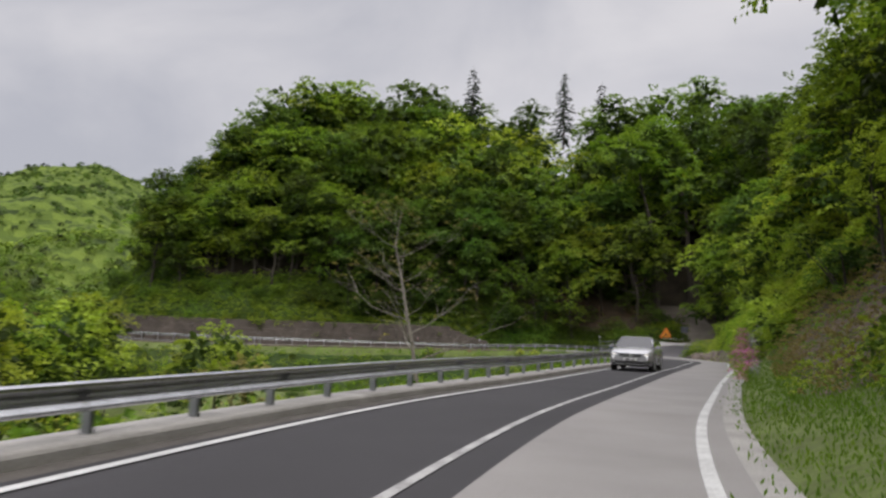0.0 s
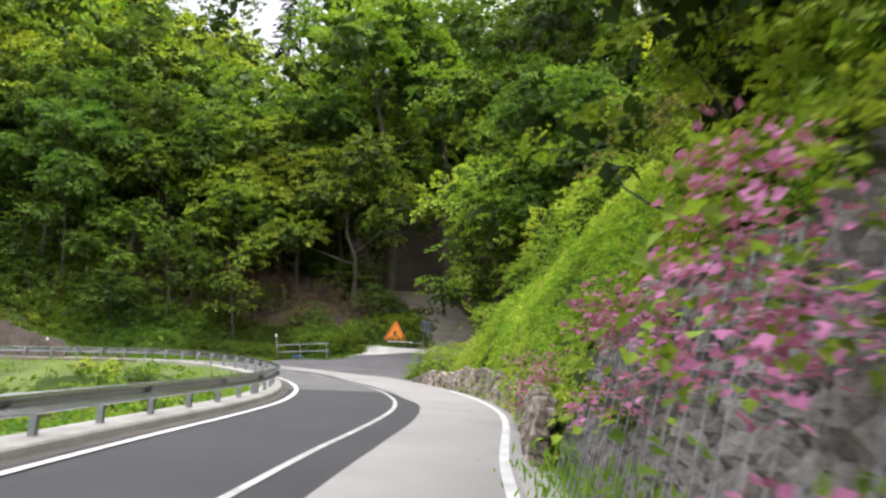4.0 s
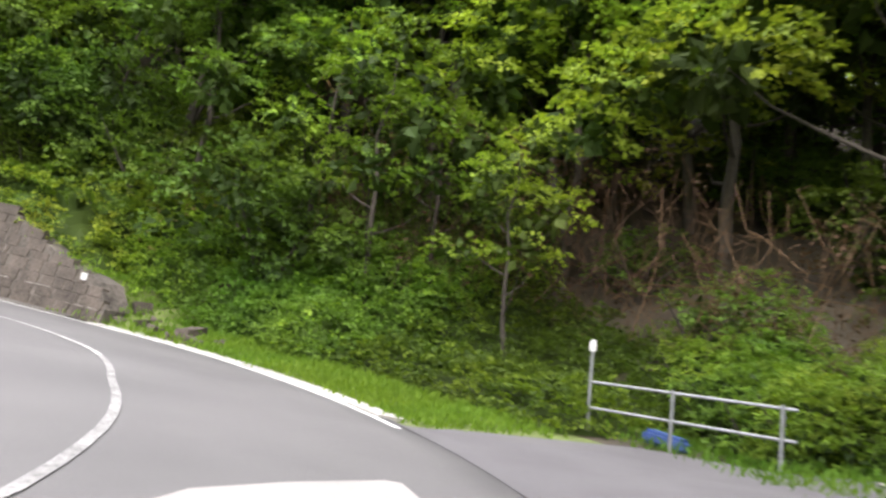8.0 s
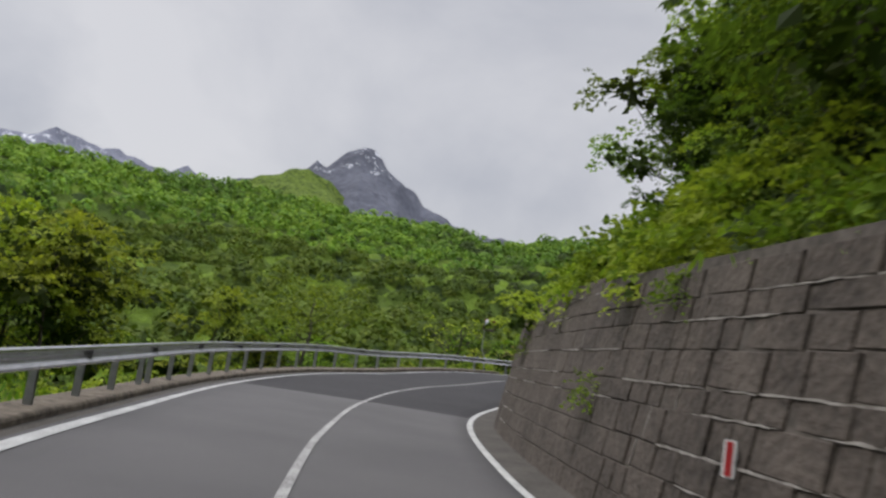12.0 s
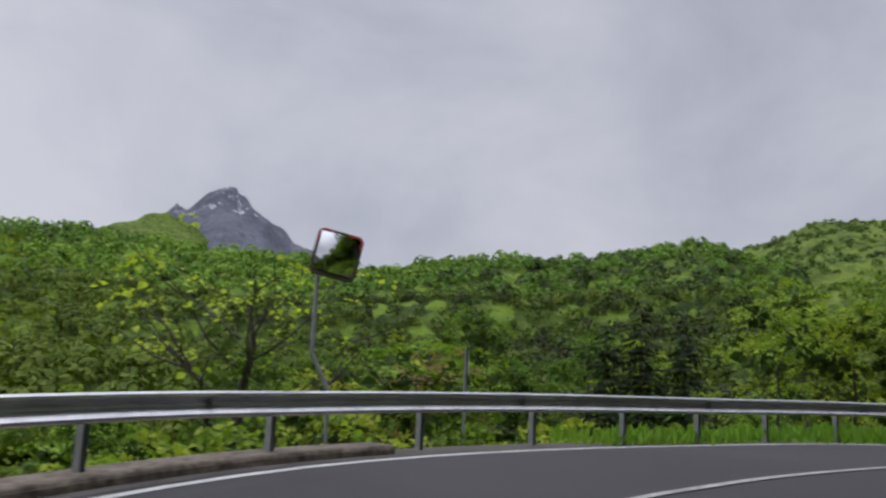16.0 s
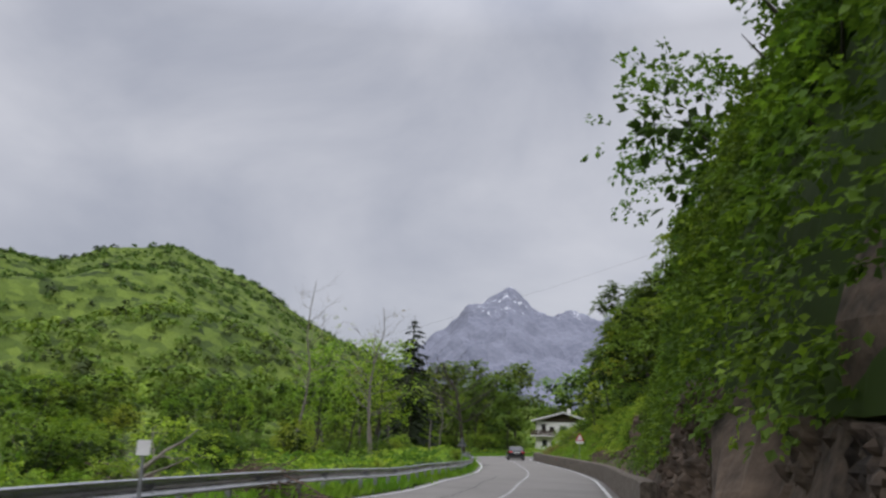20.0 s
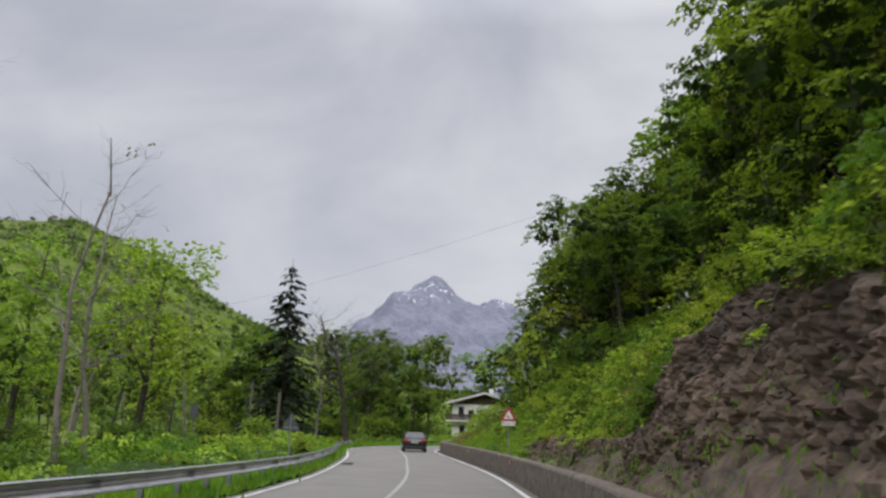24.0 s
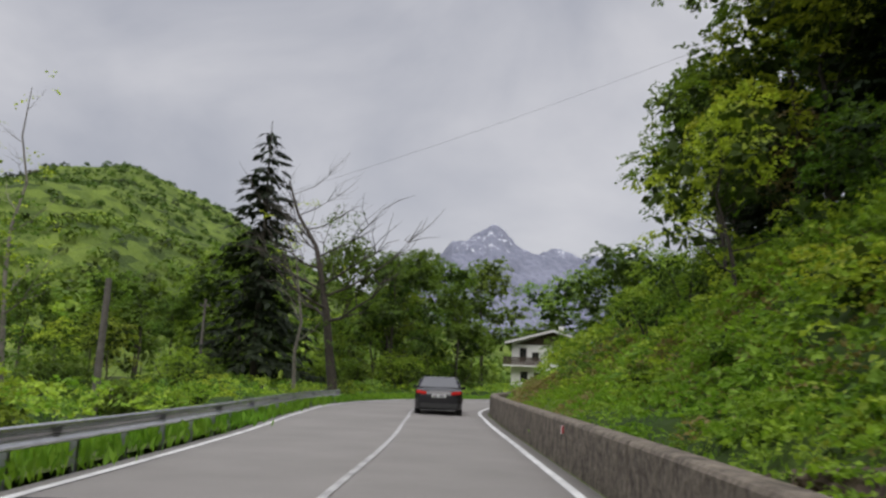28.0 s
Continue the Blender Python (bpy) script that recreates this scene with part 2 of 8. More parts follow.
def forest_material(name, dark, light, brown, cell=0.11):
    """A wood seen from afar: every crown its own green, with darker stands and a few brownish crowns."""
    m = bpy.data.materials.new(name)
    m.use_nodes = True
    nodes, links = m.node_tree.nodes, m.node_tree.links
    b = nodes["Principled BSDF"]
    b.inputs["Roughness"].default_value = 0.9
    b.inputs["Specular IOR Level"].default_value = 0.1
    co, cells, stand, fine = nodes.new("ShaderNodeTexCoord"), nodes.new("ShaderNodeTexVoronoi"), nodes.new("ShaderNodeTexNoise"), nodes.new("ShaderNodeTexNoise")
    cells.inputs["Scale"].default_value = cell
    stand.inputs["Scale"].default_value, stand.inputs["Detail"].default_value = 0.016, 4.0
    fine.inputs["Scale"].default_value, fine.inputs["Detail"].default_value = 0.55, 4.0
    for n in (cells, stand, fine):
        links.new(co.outputs["Object"], n.inputs["Vector"])
    sep = nodes.new("ShaderNodeSeparateColor")
    links.new(cells.outputs["Color"], sep.inputs[0])
    total = None
    for out, f in ((sep.outputs[0], 0.36), (stand.outputs[0], 0.40), (fine.outputs[0], 0.24)):
        mul = nodes.new("ShaderNodeMath")
        mul.operation = 'MULTIPLY'
        mul.inputs[1].default_value = f
        links.new(out, mul.inputs[0])
        if total:
            add = nodes.new("ShaderNodeMath")
            links.new(total, add.inputs[0])
            links.new(mul.outputs[0], add.inputs[1])
            total = add.outputs[0]
        else:
            total = mul.outputs[0]
    ramp = nodes.new("ShaderNodeValToRGB")
    ramp.color_ramp.elements[0].position, ramp.color_ramp.elements[0].color = 0.30, (*dark, 1)
    ramp.color_ramp.elements[1].position, ramp.color_ramp.elements[1].color = 0.68, (*light, 1)
    mid = ramp.color_ramp.elements.new(0.40)
    mid.color = (*brown, 1)
    links.new(total, ramp.inputs[0])
    links.new(ramp.outputs[0], b.inputs["Base Color"])
    bp = nodes.new("ShaderNodeBump")
    bp.inputs["Strength"].default_value, bp.inputs["Distance"].default_value = 0.8, 1.6
    links.new(fine.outputs[0], bp.inputs["Height"])
    links.new(bp.outputs[0], b.inputs["Normal"])
    return m


def mountain_material(name, low, high, snow_from, snow_full):
    """Bare rock, with old snow lying in its hollows towards the top."""
    m = material(name, low, high, 0.95, 0.006, 1.0, 0.05)
    nodes, links = m.node_tree.nodes, m.node_tree.links
    b = nodes["Principled BSDF"]
    rock = b.inputs["Base Color"].links[0].from_socket
    geo, sep, cut = nodes.new("ShaderNodeNewGeometry"), nodes.new("ShaderNodeSeparateXYZ"), nodes.new("ShaderNodeMapRange")
    links.new(geo.outputs["Position"], sep.inputs[0])
    cut.inputs["From Min"].default_value, cut.inputs["From Max"].default_value = snow_from, snow_full
    links.new(sep.outputs[2], cut.inputs["Value"])
    streak = nodes.new("ShaderNodeTexNoise")
    streak.inputs["Scale"].default_value, streak.inputs["Detail"].default_value, streak.inputs["Roughness"].default_value = 0.021, 8.0, 0.78
    links.new(geo.outputs["Position"], streak.inputs["Vector"])
    mul = nodes.new("ShaderNodeMath")
    mul.operation = 'MULTIPLY'
    links.new(cut.outputs[0], mul.inputs[0])
    links.new(streak.outputs[0], mul.inputs[1])
    step = nodes.new("ShaderNodeMapRange")
    step.inputs["From Min"].default_value, step.inputs["From Max"].default_value = 0.56, 0.60
    links.new(mul.outputs[0], step.inputs["Value"])
    mix = nodes.new("ShaderNodeMixRGB")
    mix.inputs[2].default_value = (0.62, 0.64, 0.68, 1)
    links.new(step.outputs[0], mix.inputs[0])
    links.new(rock, mix.inputs[1])
    links.new(mix.outputs[0], b.inputs["Base Color"])
    return m


FOREST = forest_material("far_spring_forest", (0.018, 0.034, 0.010), (0.13, 0.20, 0.024), (0.045, 0.07, 0.016))
FOREST_GREEN = forest_material("far_green_hill", (0.03, 0.048, 0.014), (0.13, 0.18, 0.032), (0.07, 0.105, 0.02), 0.14)
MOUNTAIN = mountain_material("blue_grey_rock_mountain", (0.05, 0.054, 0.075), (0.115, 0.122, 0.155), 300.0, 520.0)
# distance haze is put into this rock's colours, paler than MOUNTAIN's
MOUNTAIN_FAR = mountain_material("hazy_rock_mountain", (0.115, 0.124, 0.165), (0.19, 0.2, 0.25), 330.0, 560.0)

# ---------------------------------------------------------------- helpers


def np_mesh(name, verts, faces, mats, index=None, smooth=False):
    """A mesh from arrays of corners and of faces with one number of corners each."""
    me = bpy.data.meshes.new(name)
    verts, faces = np.asarray(verts, np.float32).reshape(-1, 3), np.asarray(faces, np.int32)
    k = faces.shape[1]
    me.vertices.add(len(verts))
    me.vertices.foreach_set("co", verts.ravel())
    me.loops.add(faces.size)
    me.loops.foreach_set("vertex_index", faces.ravel())
    me.polygons.add(len(faces))
    me.polygons.foreach_set("loop_start", np.arange(0, faces.size, k, dtype=np.int32))
    me.polygons.foreach_set("loop_total", np.full(len(faces), k, dtype=np.int32))
    me.polygons.foreach_set("use_smooth", np.full(len(faces), smooth, dtype=bool))
    for mt in mats if isinstance(mats, (list, tuple)) else [mats]:
        me.materials.append(mt)
    if index is not None:
        me.polygons.foreach_set("material_index", np.asarray(index, np.int32))
    me.update(calc_edges=True)
    me.validate(clean_customdata=False)
    return me


def part(name, mesh, mat, parent, label=""):
    """Links a bmesh or a mesh as one object under a thing or under a part."""
    if isinstance(mesh, bmesh.types.BMesh):
        me = bpy.data.meshes.new(name)
        mesh.to_mesh(me)
        mesh.free()
        me.materials.append(mat)
    else:
        me = mesh
    ob = new(name, me)
    ob.parent = parent
    if label:
        tagged(ob, label)
    return ob


def thing(name, m, label, category, group="", kind=""):
    ob = new(name)
    ob.matrix_basis = m
    ob.empty_display_size = 0.2
    return tagged(ob, label, category, group, kind)


def box(bm, x0, y0, z0, x1, y1, z1, bevel=0.0, m=None):
    r = bmesh.ops.create_cube(bm, size=1.0, matrix=(m or Matrix()) @ Matrix.Translation(((x0 + x1) / 2, (y0 + y1) / 2, (z0 + z1) / 2)) @ Matrix.Diagonal((x1 - x0, y1 - y0, z1 - z0, 1)))
    if bevel:
        edges = list({e for v in r["verts"] for e in v.link_edges})
        bmesh.ops.bevel(bm, geom=edges, offset=bevel, segments=2, affect='EDGES')
    return bm


def rod(bm, a, b, r0, r1=None, n=8):
    """A tapered rod from a to b."""
    a, b = Vector(a), Vector(b)
    d = b - a
    m = Matrix.Translation((a + b) / 2) @ d.to_track_quat("Z", "Y").to_matrix().to_4x4()
    bmesh.ops.create_cone(bm, cap_ends=True, segments=n, radius1=r0, radius2=r0 if r1 is None else r1, depth=d.length, matrix=m)
    return bm


# ---------------------------------------------------------------- the road's line
ROAD_FIRST = -3
ROAD_X = [
    5.68, 3.22, 0.78, -1.68, -4.33, -6.03, -7.34, -8.6, -10.45, -12.16,
    -15.66, -20.39, -26.55, -33.67, -41.39, -49.14, -58.77, -67.84, -76.34, -83.42,
    -90.72, -96.76, -100.78, -103.92, -106.83, -109.67, -112.36, -115.4, -118.44, -121.41,
    -124.76, -128.24, -132.66, -137.07, -141.76, -146.37, -149.33, -149.39, -145.83, -139.17,
    -130.82]
ROAD_Y = [
    -29.48, -19.78, -10.08, -0.39, 11.54, 23.43, 34.71, 45.04, 55.52, 66.1,
    75.24, 81.91, 86.76, 88.55, 87.62, 84.41, 78.87, 73.9, 70.58, 69.66,
    70.83, 75.21, 79.54, 85.1, 90.9, 96.67, 103.12, 110.09, 116.76, 123.39,
    130.28, 136.89, 144.74, 152.58, 160.28, 168.2, 177.07, 186.57, 195.3, 201.69,
    205.22]
ROAD_Z = [
    0.06, 0.06, 0.06, 0.06, 0.05, -0.03, -0.02, -0.12, -0.26, -0.33,
    -0.39, -0.35, -0.33, -0.52, -0.79, -0.91, -1.12, -1.29, -1.29, -1.16,
    -0.63, -0.43, -0.42, -0.54, -0.61, -0.74, -0.96, -1.25, -1.4, -1.59,
    -1.8, -1.98, -2.14, -2.3, -2.46, -2.63, -2.79, -2.95, -3.11, -3.27,
    -3.44]
HALF_LEFT = [
    3.3, 3.1, 2.92, 2.74, 2.58, 2.38, 2.2, 2.22, 2.28, 2.42,
    2.4, 2.4, 2.42, 2.5, 2.5, 2.6, 3.1, 3.5, 3.65, 3.75,
    3.65, 3.54, 3.48, 3.46, 3.46, 3.46, 3.42, 3.34, 3.2, 3.03,
    3.01, 2.96, 2.96, 3.21, 3.48, 3.57, 3.47, 3.2, 3.06, 3.06,
    3.06]
HALF_RIGHT = [
    2.34, 2.39, 2.44, 2.51, 2.57, 2.65, 2.75, 2.88, 3.03, 3.28,
    3.6, 3.6, 3.6, 3.58, 3.36, 2.98, 2.54, 3.02, 4.0, 3.5,
    2.7, 2.25, 2.2, 2.2, 2.2, 2.62, 2.98, 3.21, 3.36, 3.44,
    3.47, 3.52, 3.38, 3.0, 2.95, 3.1, 3.05, 2.95, 2.9, 2.9,
    2.9]


def spline(values, u):
    """Catmull-Rom through values one step apart, the first at ROAD_FIRST."""
    v = np.asarray(values, float)
    x = np.clip(np.asarray(u, float) - ROAD_FIRST, 0, len(v) - 1.0001)
    i = np.floor(x).astype(int)
    f = x - i
    p = [v[np.clip(i + k, 0, len(v) - 1)] for k in (-1, 0, 1, 2)]
    return 0.5 * (2 * p[1] + (p[2] - p[0]) * f + (2 * p[0] - 5 * p[1] + 4 * p[2] - p[3]) * f**2 + (3 * p[1] - p[0] - 3 * p[2] + p[3]) * f**3)


ROAD_LAST = ROAD_FIRST + len(ROAD_X) - 1.001
US = np.arange(ROAD_FIRST, ROAD_LAST, 0.05)
RX, RY, RZ = spline(ROAD_X, US), spline(ROAD_Y, US), spline(ROAD_Z, US)
TX, TY = np.gradient(RX), np.gradient(RY)
TN = np.hypot(TX, TY)
TX, TY = TX / TN, TY / TN
WLS, WRS = spline(HALF_LEFT, US), spline(HALF_RIGHT, US)
LEN = np.r_[0, np.cumsum(np.hypot(np.diff(RX), np.diff(RY)))]


def on(u, off, up=0.0):
    """The place off metres to the right of the middle line at u, up metres over the road."""
    x, y, z = (np.interp(u, US, a) for a in (RX, RY, RZ))
    tx, ty = np.interp(u, US, TX), np.interp(u, US, TY)
    n = np.hypot(tx, ty)
    return np.stack([x + ty / n * off, y - tx / n * off, z + up + 0 * np.asarray(off)], -1)


def left(u, more=0.0):
    return -np.interp(u, US, WLS) - more


def right(u, more=0.0):
    return np.interp(u, US, WRS) + more


def along(u):
    """The turn about z that points +y down the road at u."""
    return math.degrees(math.atan2(-float(np.interp(u, US, TX)), float(np.interp(u, US, TY))))


def road_coords(x, y):
    """For places in the plan: the nearest u, the offset to the right, and the road's height there."""
    x, y = np.ravel(x), np.ravel(y)
    us, offs, zs = [], [], []
    for k in range(0, len(x), 4000):
        dx, dy = x[k:k + 4000, None] - RX[None, ::2], y[k:k + 4000, None] - RY[None, ::2]
        i = (dx**2 + dy**2).argmin(1)
        r = np.arange(len(i))
        dx, dy = dx[r, i], dy[r, i]
        side = np.sign(dx * TY[::2][i] - dy * TX[::2][i])
        us.append(US[::2][i])
        offs.append(side * np.hypot(dx, dy))
        zs.append(RZ[::2][i])
    return np.concatenate(us), np.concatenate(offs), np.concatenate(zs)


def steps(u0, u1, gap):
    """Values of u from u0 to u1 about gap metres apart."""
    s0, s1 = np.interp([u0, u1], US, LEN)
    return np.interp(np.linspace(s0, s1, max(2, int(round((s1 - s0) / gap)) + 1)), LEN, US)


def sweep(name, section, u0, u1, mat, gap=1.0, side=None, closed=False, smooth=False, lift=None):
    """A strip of the given section (offset from an edge, height) swept along the road. side: a function of u for the edge."""
    us = steps(u0, u1, gap)
    k = len(section)
    rows = []
    for o, h in section:
        base = side(us) if side else 0 * us
        row = on(us, base + o, h)
        if lift:
            row[:, 2] += lift(us)
        rows.append(row)
    v = np.stack(rows, 1).reshape(-1, 3)
    f = []
    kk = k if closed else k - 1
    for i in range(len(us) - 1):
        for j in range(kk):
            a, b = i * k + j, i * k + (j + 1) % k
            f.append((a, b, b + k, a + k))
    me = np_mesh(name, v, f, mat, smooth=smooth)
    if closed:
        bm = bmesh.new()
        bm.from_mesh(me)
        bm.verts.ensure_lookup_table()
        n = len(us)
        bm.faces.new([bm.verts[j] for j in range(k)])
        bm.faces.new([bm.verts[(n - 1) * k + j] for j in reversed(range(k))])
        bmesh.ops.recalc_face_normals(bm, faces=bm.faces)
        bm.to_mesh(me)
        bm.free()
    return me


def lerp(u, pairs):
    return np.interp(u, [p[0] for p in pairs], [p[1] for p in pairs])


# ---------------------------------------------------------------- ground
CLIFF_H = [(-3, 0.6), (1.2, 0.8), (2.4, 1.2), (3.2, 2.4), (3.7, 3.2), (4.6, 3.2), (5.1, 1.3), (6.9, 1.2), (7.3, 0.3), (7.8, 0.55), (9.2, 0.5), (10.6, 0.4), (10.9, 1.0), (11.1, 1.6), (11.4, 2.6), (13, 2.85), (17, 2.85), (18.5, 4.0), (19.6, 6.0), (22, 6.0), (24, 3.6), (26, 2.6), (29, 1.4), (34, 1.0), (40, 1.0)]
CLIFF_D = [(-3, 2.5), (1, 2.4), (2.4, 1.8), (3.2, 1.6), (4.8, 1.8), (5.2, 0.7), (6.9, 0.6), (7.3, 2.0), (7.8, 7.0), (9.4, 6.5), (10.4, 3.0), (11.1, 1.1), (17, 1.1), (19.5, 2.4), (24, 2.4), (40, 2.0)]
SLOPE_R = [(-3, 0.85), (4, 1.05), (5.2, 1.3), (6.4, 1.4), (7, 1.05), (8, 0.42), (9.5, 0.6), (11, 0.85), (17, 1.0), (20, 1.15), (24, 0.95), (28, 0.8), (34, 0.6), (40, 0.5)]
DROP_L = [(-3, 0.5), (6, 0.55), (9, 0.5), (13, 0.6), (17, 0.55), (19, 0.3), (21, 0.12), (24, 0.06), (40, 0.03)]
FLOOR_L = [(-3, -14), (6, -9), (10, -8), (14, -16), (17, -14), (19, -7), (22, -3), (26, -2.0), (40, -1.5)]


def ground_height(x, y):
    """The height of the ground at places of the plan, and how far to the right of the road's edge they lie."""
    shape = np.shape(x)
    u, off, z = road_coords(x, y)
    x, y = np.ravel(x), np.ravel(y)
    dr = off - right(u, 0.75)
    dl = -(off - left(u, 1.35))
    hc, dc, sl = lerp(u, CLIFF_H), lerp(u, CLIFF_D), lerp(u, SLOPE_R)
    t = np.clip(dr / dc, 0, 1)
    far = np.maximum(dr - dc, 0)
    crest = 62.0
    up = hc * t**0.8 + sl * crest * (1 - np.exp(-far / crest))
    up = np.where((u > 10.9) & (u < 17.3), hc * (dr > 0.5) + sl * crest * (1 - np.exp(-np.maximum(dr - 2.0, 0) / crest)), up)
    down = lerp(u, FLOOR_L) * (1 - np.exp(-np.maximum(dl, 0) * lerp(u, DROP_L) / -lerp(u, FLOOR_L)))
    h = z - 0.05 + np.where(dr > 0, up, 0) + np.where(dl > 0, down, 0)
    # the earth track that climbs away from the junction
    tx = -16.0 - 0.01 * np.maximum(y - 92, 0) - 0.011 * np.maximum(y - 92, 0)**2
    on_track = np.clip((8.0 - np.abs(x - tx)) / 4.5, 0, 1) * np.clip((y - 84) / 8, 0, 1) * np.clip((150 - y) / 30, 0, 1) * (u > 6.8) * (u < 11)
    th = -0.3 + 0.16 * np.maximum(y - 90, 0) + 0.09 * np.maximum(y - 99, 0)
    h = np.where(dr > 0, h * (1 - on_track) + th * on_track, h)
    # far off, the valley's floor
    valley = np.clip((-off - 60) / 80, 0, 1)
    h = np.where(dl > 0, h * (1 - valley) + (-16.0) * valley, h)
    return h.reshape(shape), dr.reshape(shape), u.reshape(shape), dl.reshape(shape)


def uneven(x, y, size, seed=0.0):
    """A slow unevenness from a few crossed waves."""
    r = 0
    for k, (a, b, c) in enumerate(((1.0, 0.3, 0.1), (-0.45, 0.9, 1.7), (0.72, -0.77, 3.1), (0.2, 1.3, 4.4), (1.7, 0.9, 0.7), (-1.3, 1.6, 2.2))):
        r = r + np.sin((a * x + b * y) / size + c + seed * (k + 1)) / (1 + 0.5 * k)
    return r / 2.6


def calm(x, y):
    """0 on the side road and along the earth track, 1 elsewhere."""
    u, off, _ = road_coords(x, y)
    x, y = np.ravel(x), np.ravel(y)
    tx = -16.0 - 0.01 * np.maximum(y - 92, 0) - 0.011 * np.maximum(y - 92, 0)**2
    track = np.clip((np.abs(x - tx) - 3.0) / 3.0, 0, 1)
    track = np.where((y > 84) & (y < 155) & (u > 6.5), track, 1.0)
    side = np.where((u > 7.3) & (u < 9.4) & (off > 0) & (off < 14), 0.0, 1.0)
    return track * side


def build_ground():
    gx, gy = np.arange(-262, 96.1, 2.0), np.arange(-70, 292.1, 2.0)
    x, y = np.meshgrid(gx, gy)
    h, dr, u, dl = ground_height(x, y)
    amount = np.clip(np.maximum(dr - 2, dl - 1) / 8, 0, 1)
    h = h - 1.6 * np.clip((9.0 - np.maximum(dr, dl)) / 2.0, 0, 1) + (uneven(x, y, 6.0) * 0.8 + uneven(x, y, 2.3, 1.0) * 0.3) * amount * calm(x, y).reshape(np.shape(x))
    nx, ny = len(gx), len(gy)
    v = np.stack([x, y, h], -1).reshape(-1, 3)
    i = (np.arange(ny - 1)[:, None] * nx + np.arange(nx - 1)[None]).ravel()
    f = np.stack([i, i + 1, i + nx + 1, i + nx], 1)
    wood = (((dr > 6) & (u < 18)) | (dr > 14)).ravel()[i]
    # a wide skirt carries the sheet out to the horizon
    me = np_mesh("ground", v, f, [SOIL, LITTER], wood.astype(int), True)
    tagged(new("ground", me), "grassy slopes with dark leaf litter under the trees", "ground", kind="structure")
    far = 4600.0
    vs, fs = [], []
    for a, b in ((far, -40.0), (90.0, -26.0)):
        for k in range(72):
            c = math.radians(k * 5)
            r = a if a > 1000 else 150.0
            vs.append((-90 + math.cos(c) * r, 100 + math.sin(c) * r, b))
    for k in range(72):
        fs.append((k, (k + 1) % 72, 72 + (k + 1) % 72, 72 + k))
    tagged(new("far_ground", np_mesh("far_ground", vs, fs, FOREST)), "green valley floor reaching the far hills", "ground", kind="structure")


build_ground()


def bank(name, side, u0, u1, reach, mats, label, rock=None, gap=0.6):
    """The strip of ground beside the road, finer than the rest. rock: how rocky it is at (u, distance)."""
    us = steps(u0, u1, gap)
    d = np.r_[-0.6, 0.0, 0.25, np.linspace(0.5, 3.0, 11), np.linspace(3.4, reach, 14)]
    uu, dd = np.meshgrid(us, d, indexing="ij")
    off = right(uu, 0.75 + dd) if side > 0 else left(uu, 1.35 + dd)
    p = on(uu, off)
    h, dr, _, dl = ground_height(p[..., 0], p[..., 1])
    h = np.where(dd <= 0.0, on(uu, off)[..., 2] - 0.03, h)
    ragged = np.clip(dd / 2.0, 0, 1) * calm(p[..., 0], p[..., 1]).reshape(dd.shape)
    h = h + (uneven(p[..., 0], p[..., 1], 1.1) * 0.12 + uneven(p[..., 0], p[..., 1], 0.45, 2.0) * 0.06) * ragged
    rocky = rock(uu, dd) if rock else 0 * uu
    q = np.stack([p[..., 0], p[..., 1], h], -1)
    # ledges and hollows of bare rock, pushed out sideways
    a = np.interp(uu, US, LEN)
    push = (np.abs(uneven(a * 1.0, h * 1.6, 0.9, 3.0)) * 0.9 + np.abs(uneven(a, h * 2.2, 0.33, 5.0)) * 0.45 - 0.5) * rocky * 0.8
    q[..., 0] += np.interp(uu, US, TY) * push * -side
    q[..., 1] -= np.interp(uu, US, TX) * push * -side
    k = len(d)
    i = (np.arange(len(us) - 1)[:, None] * k + np.arange(k - 1)[None]).ravel()
    f = np.stack([i, i + 1, i + k + 1, i + k], 1)
    idx = (rocky.ravel()[i] > 0.5).astype(int)
    ob = new(name, np_mesh(name, q.reshape(-1, 3), f, mats, idx, False))
    return tagged(ob, label, "bank", kind="structure")


bank("bank_1", 1, ROAD_FIRST, 7.3, 9.0, [SOIL, ROCK], "steep bank with bare grey rock beside the road", lambda u, d: ((d < 1.6) & (u > 3.2) & (u < 5.1)) * 0.8, 0.5)
bank("bank_2", 1, 7.3, 10.9, 9.0, [SOIL, LITTER], "grassy verge with leaf litter behind it at the junction", lambda u, d: ((d > 2.8) & (u > 9.1)) * 1.0)
bank("bank_3", 1, 10.9, 17.5, 9.0, [SOIL, ROCK], "grassy terrace above the masonry wall")
bank("bank_4", 1, 17.5, 36.5, 9.0, [SOIL, ROCK_BROWN], "steep bank of brown rock and grass", lambda u, d: ((d < 1.6) & (u > 18.3) & (u < 27.6)) * 0.7, 0.5)
bank("bank_5", -1, ROAD_FIRST, 13.5, 9.0, [SOIL, ROCK], "grassy edge falling to the stream gully", None, 0.7)
bank("bank_6", -1, 13.5, 37.0, 9.0, [SOIL, ROCK], "grassy edge above the valley", None, 0.7)


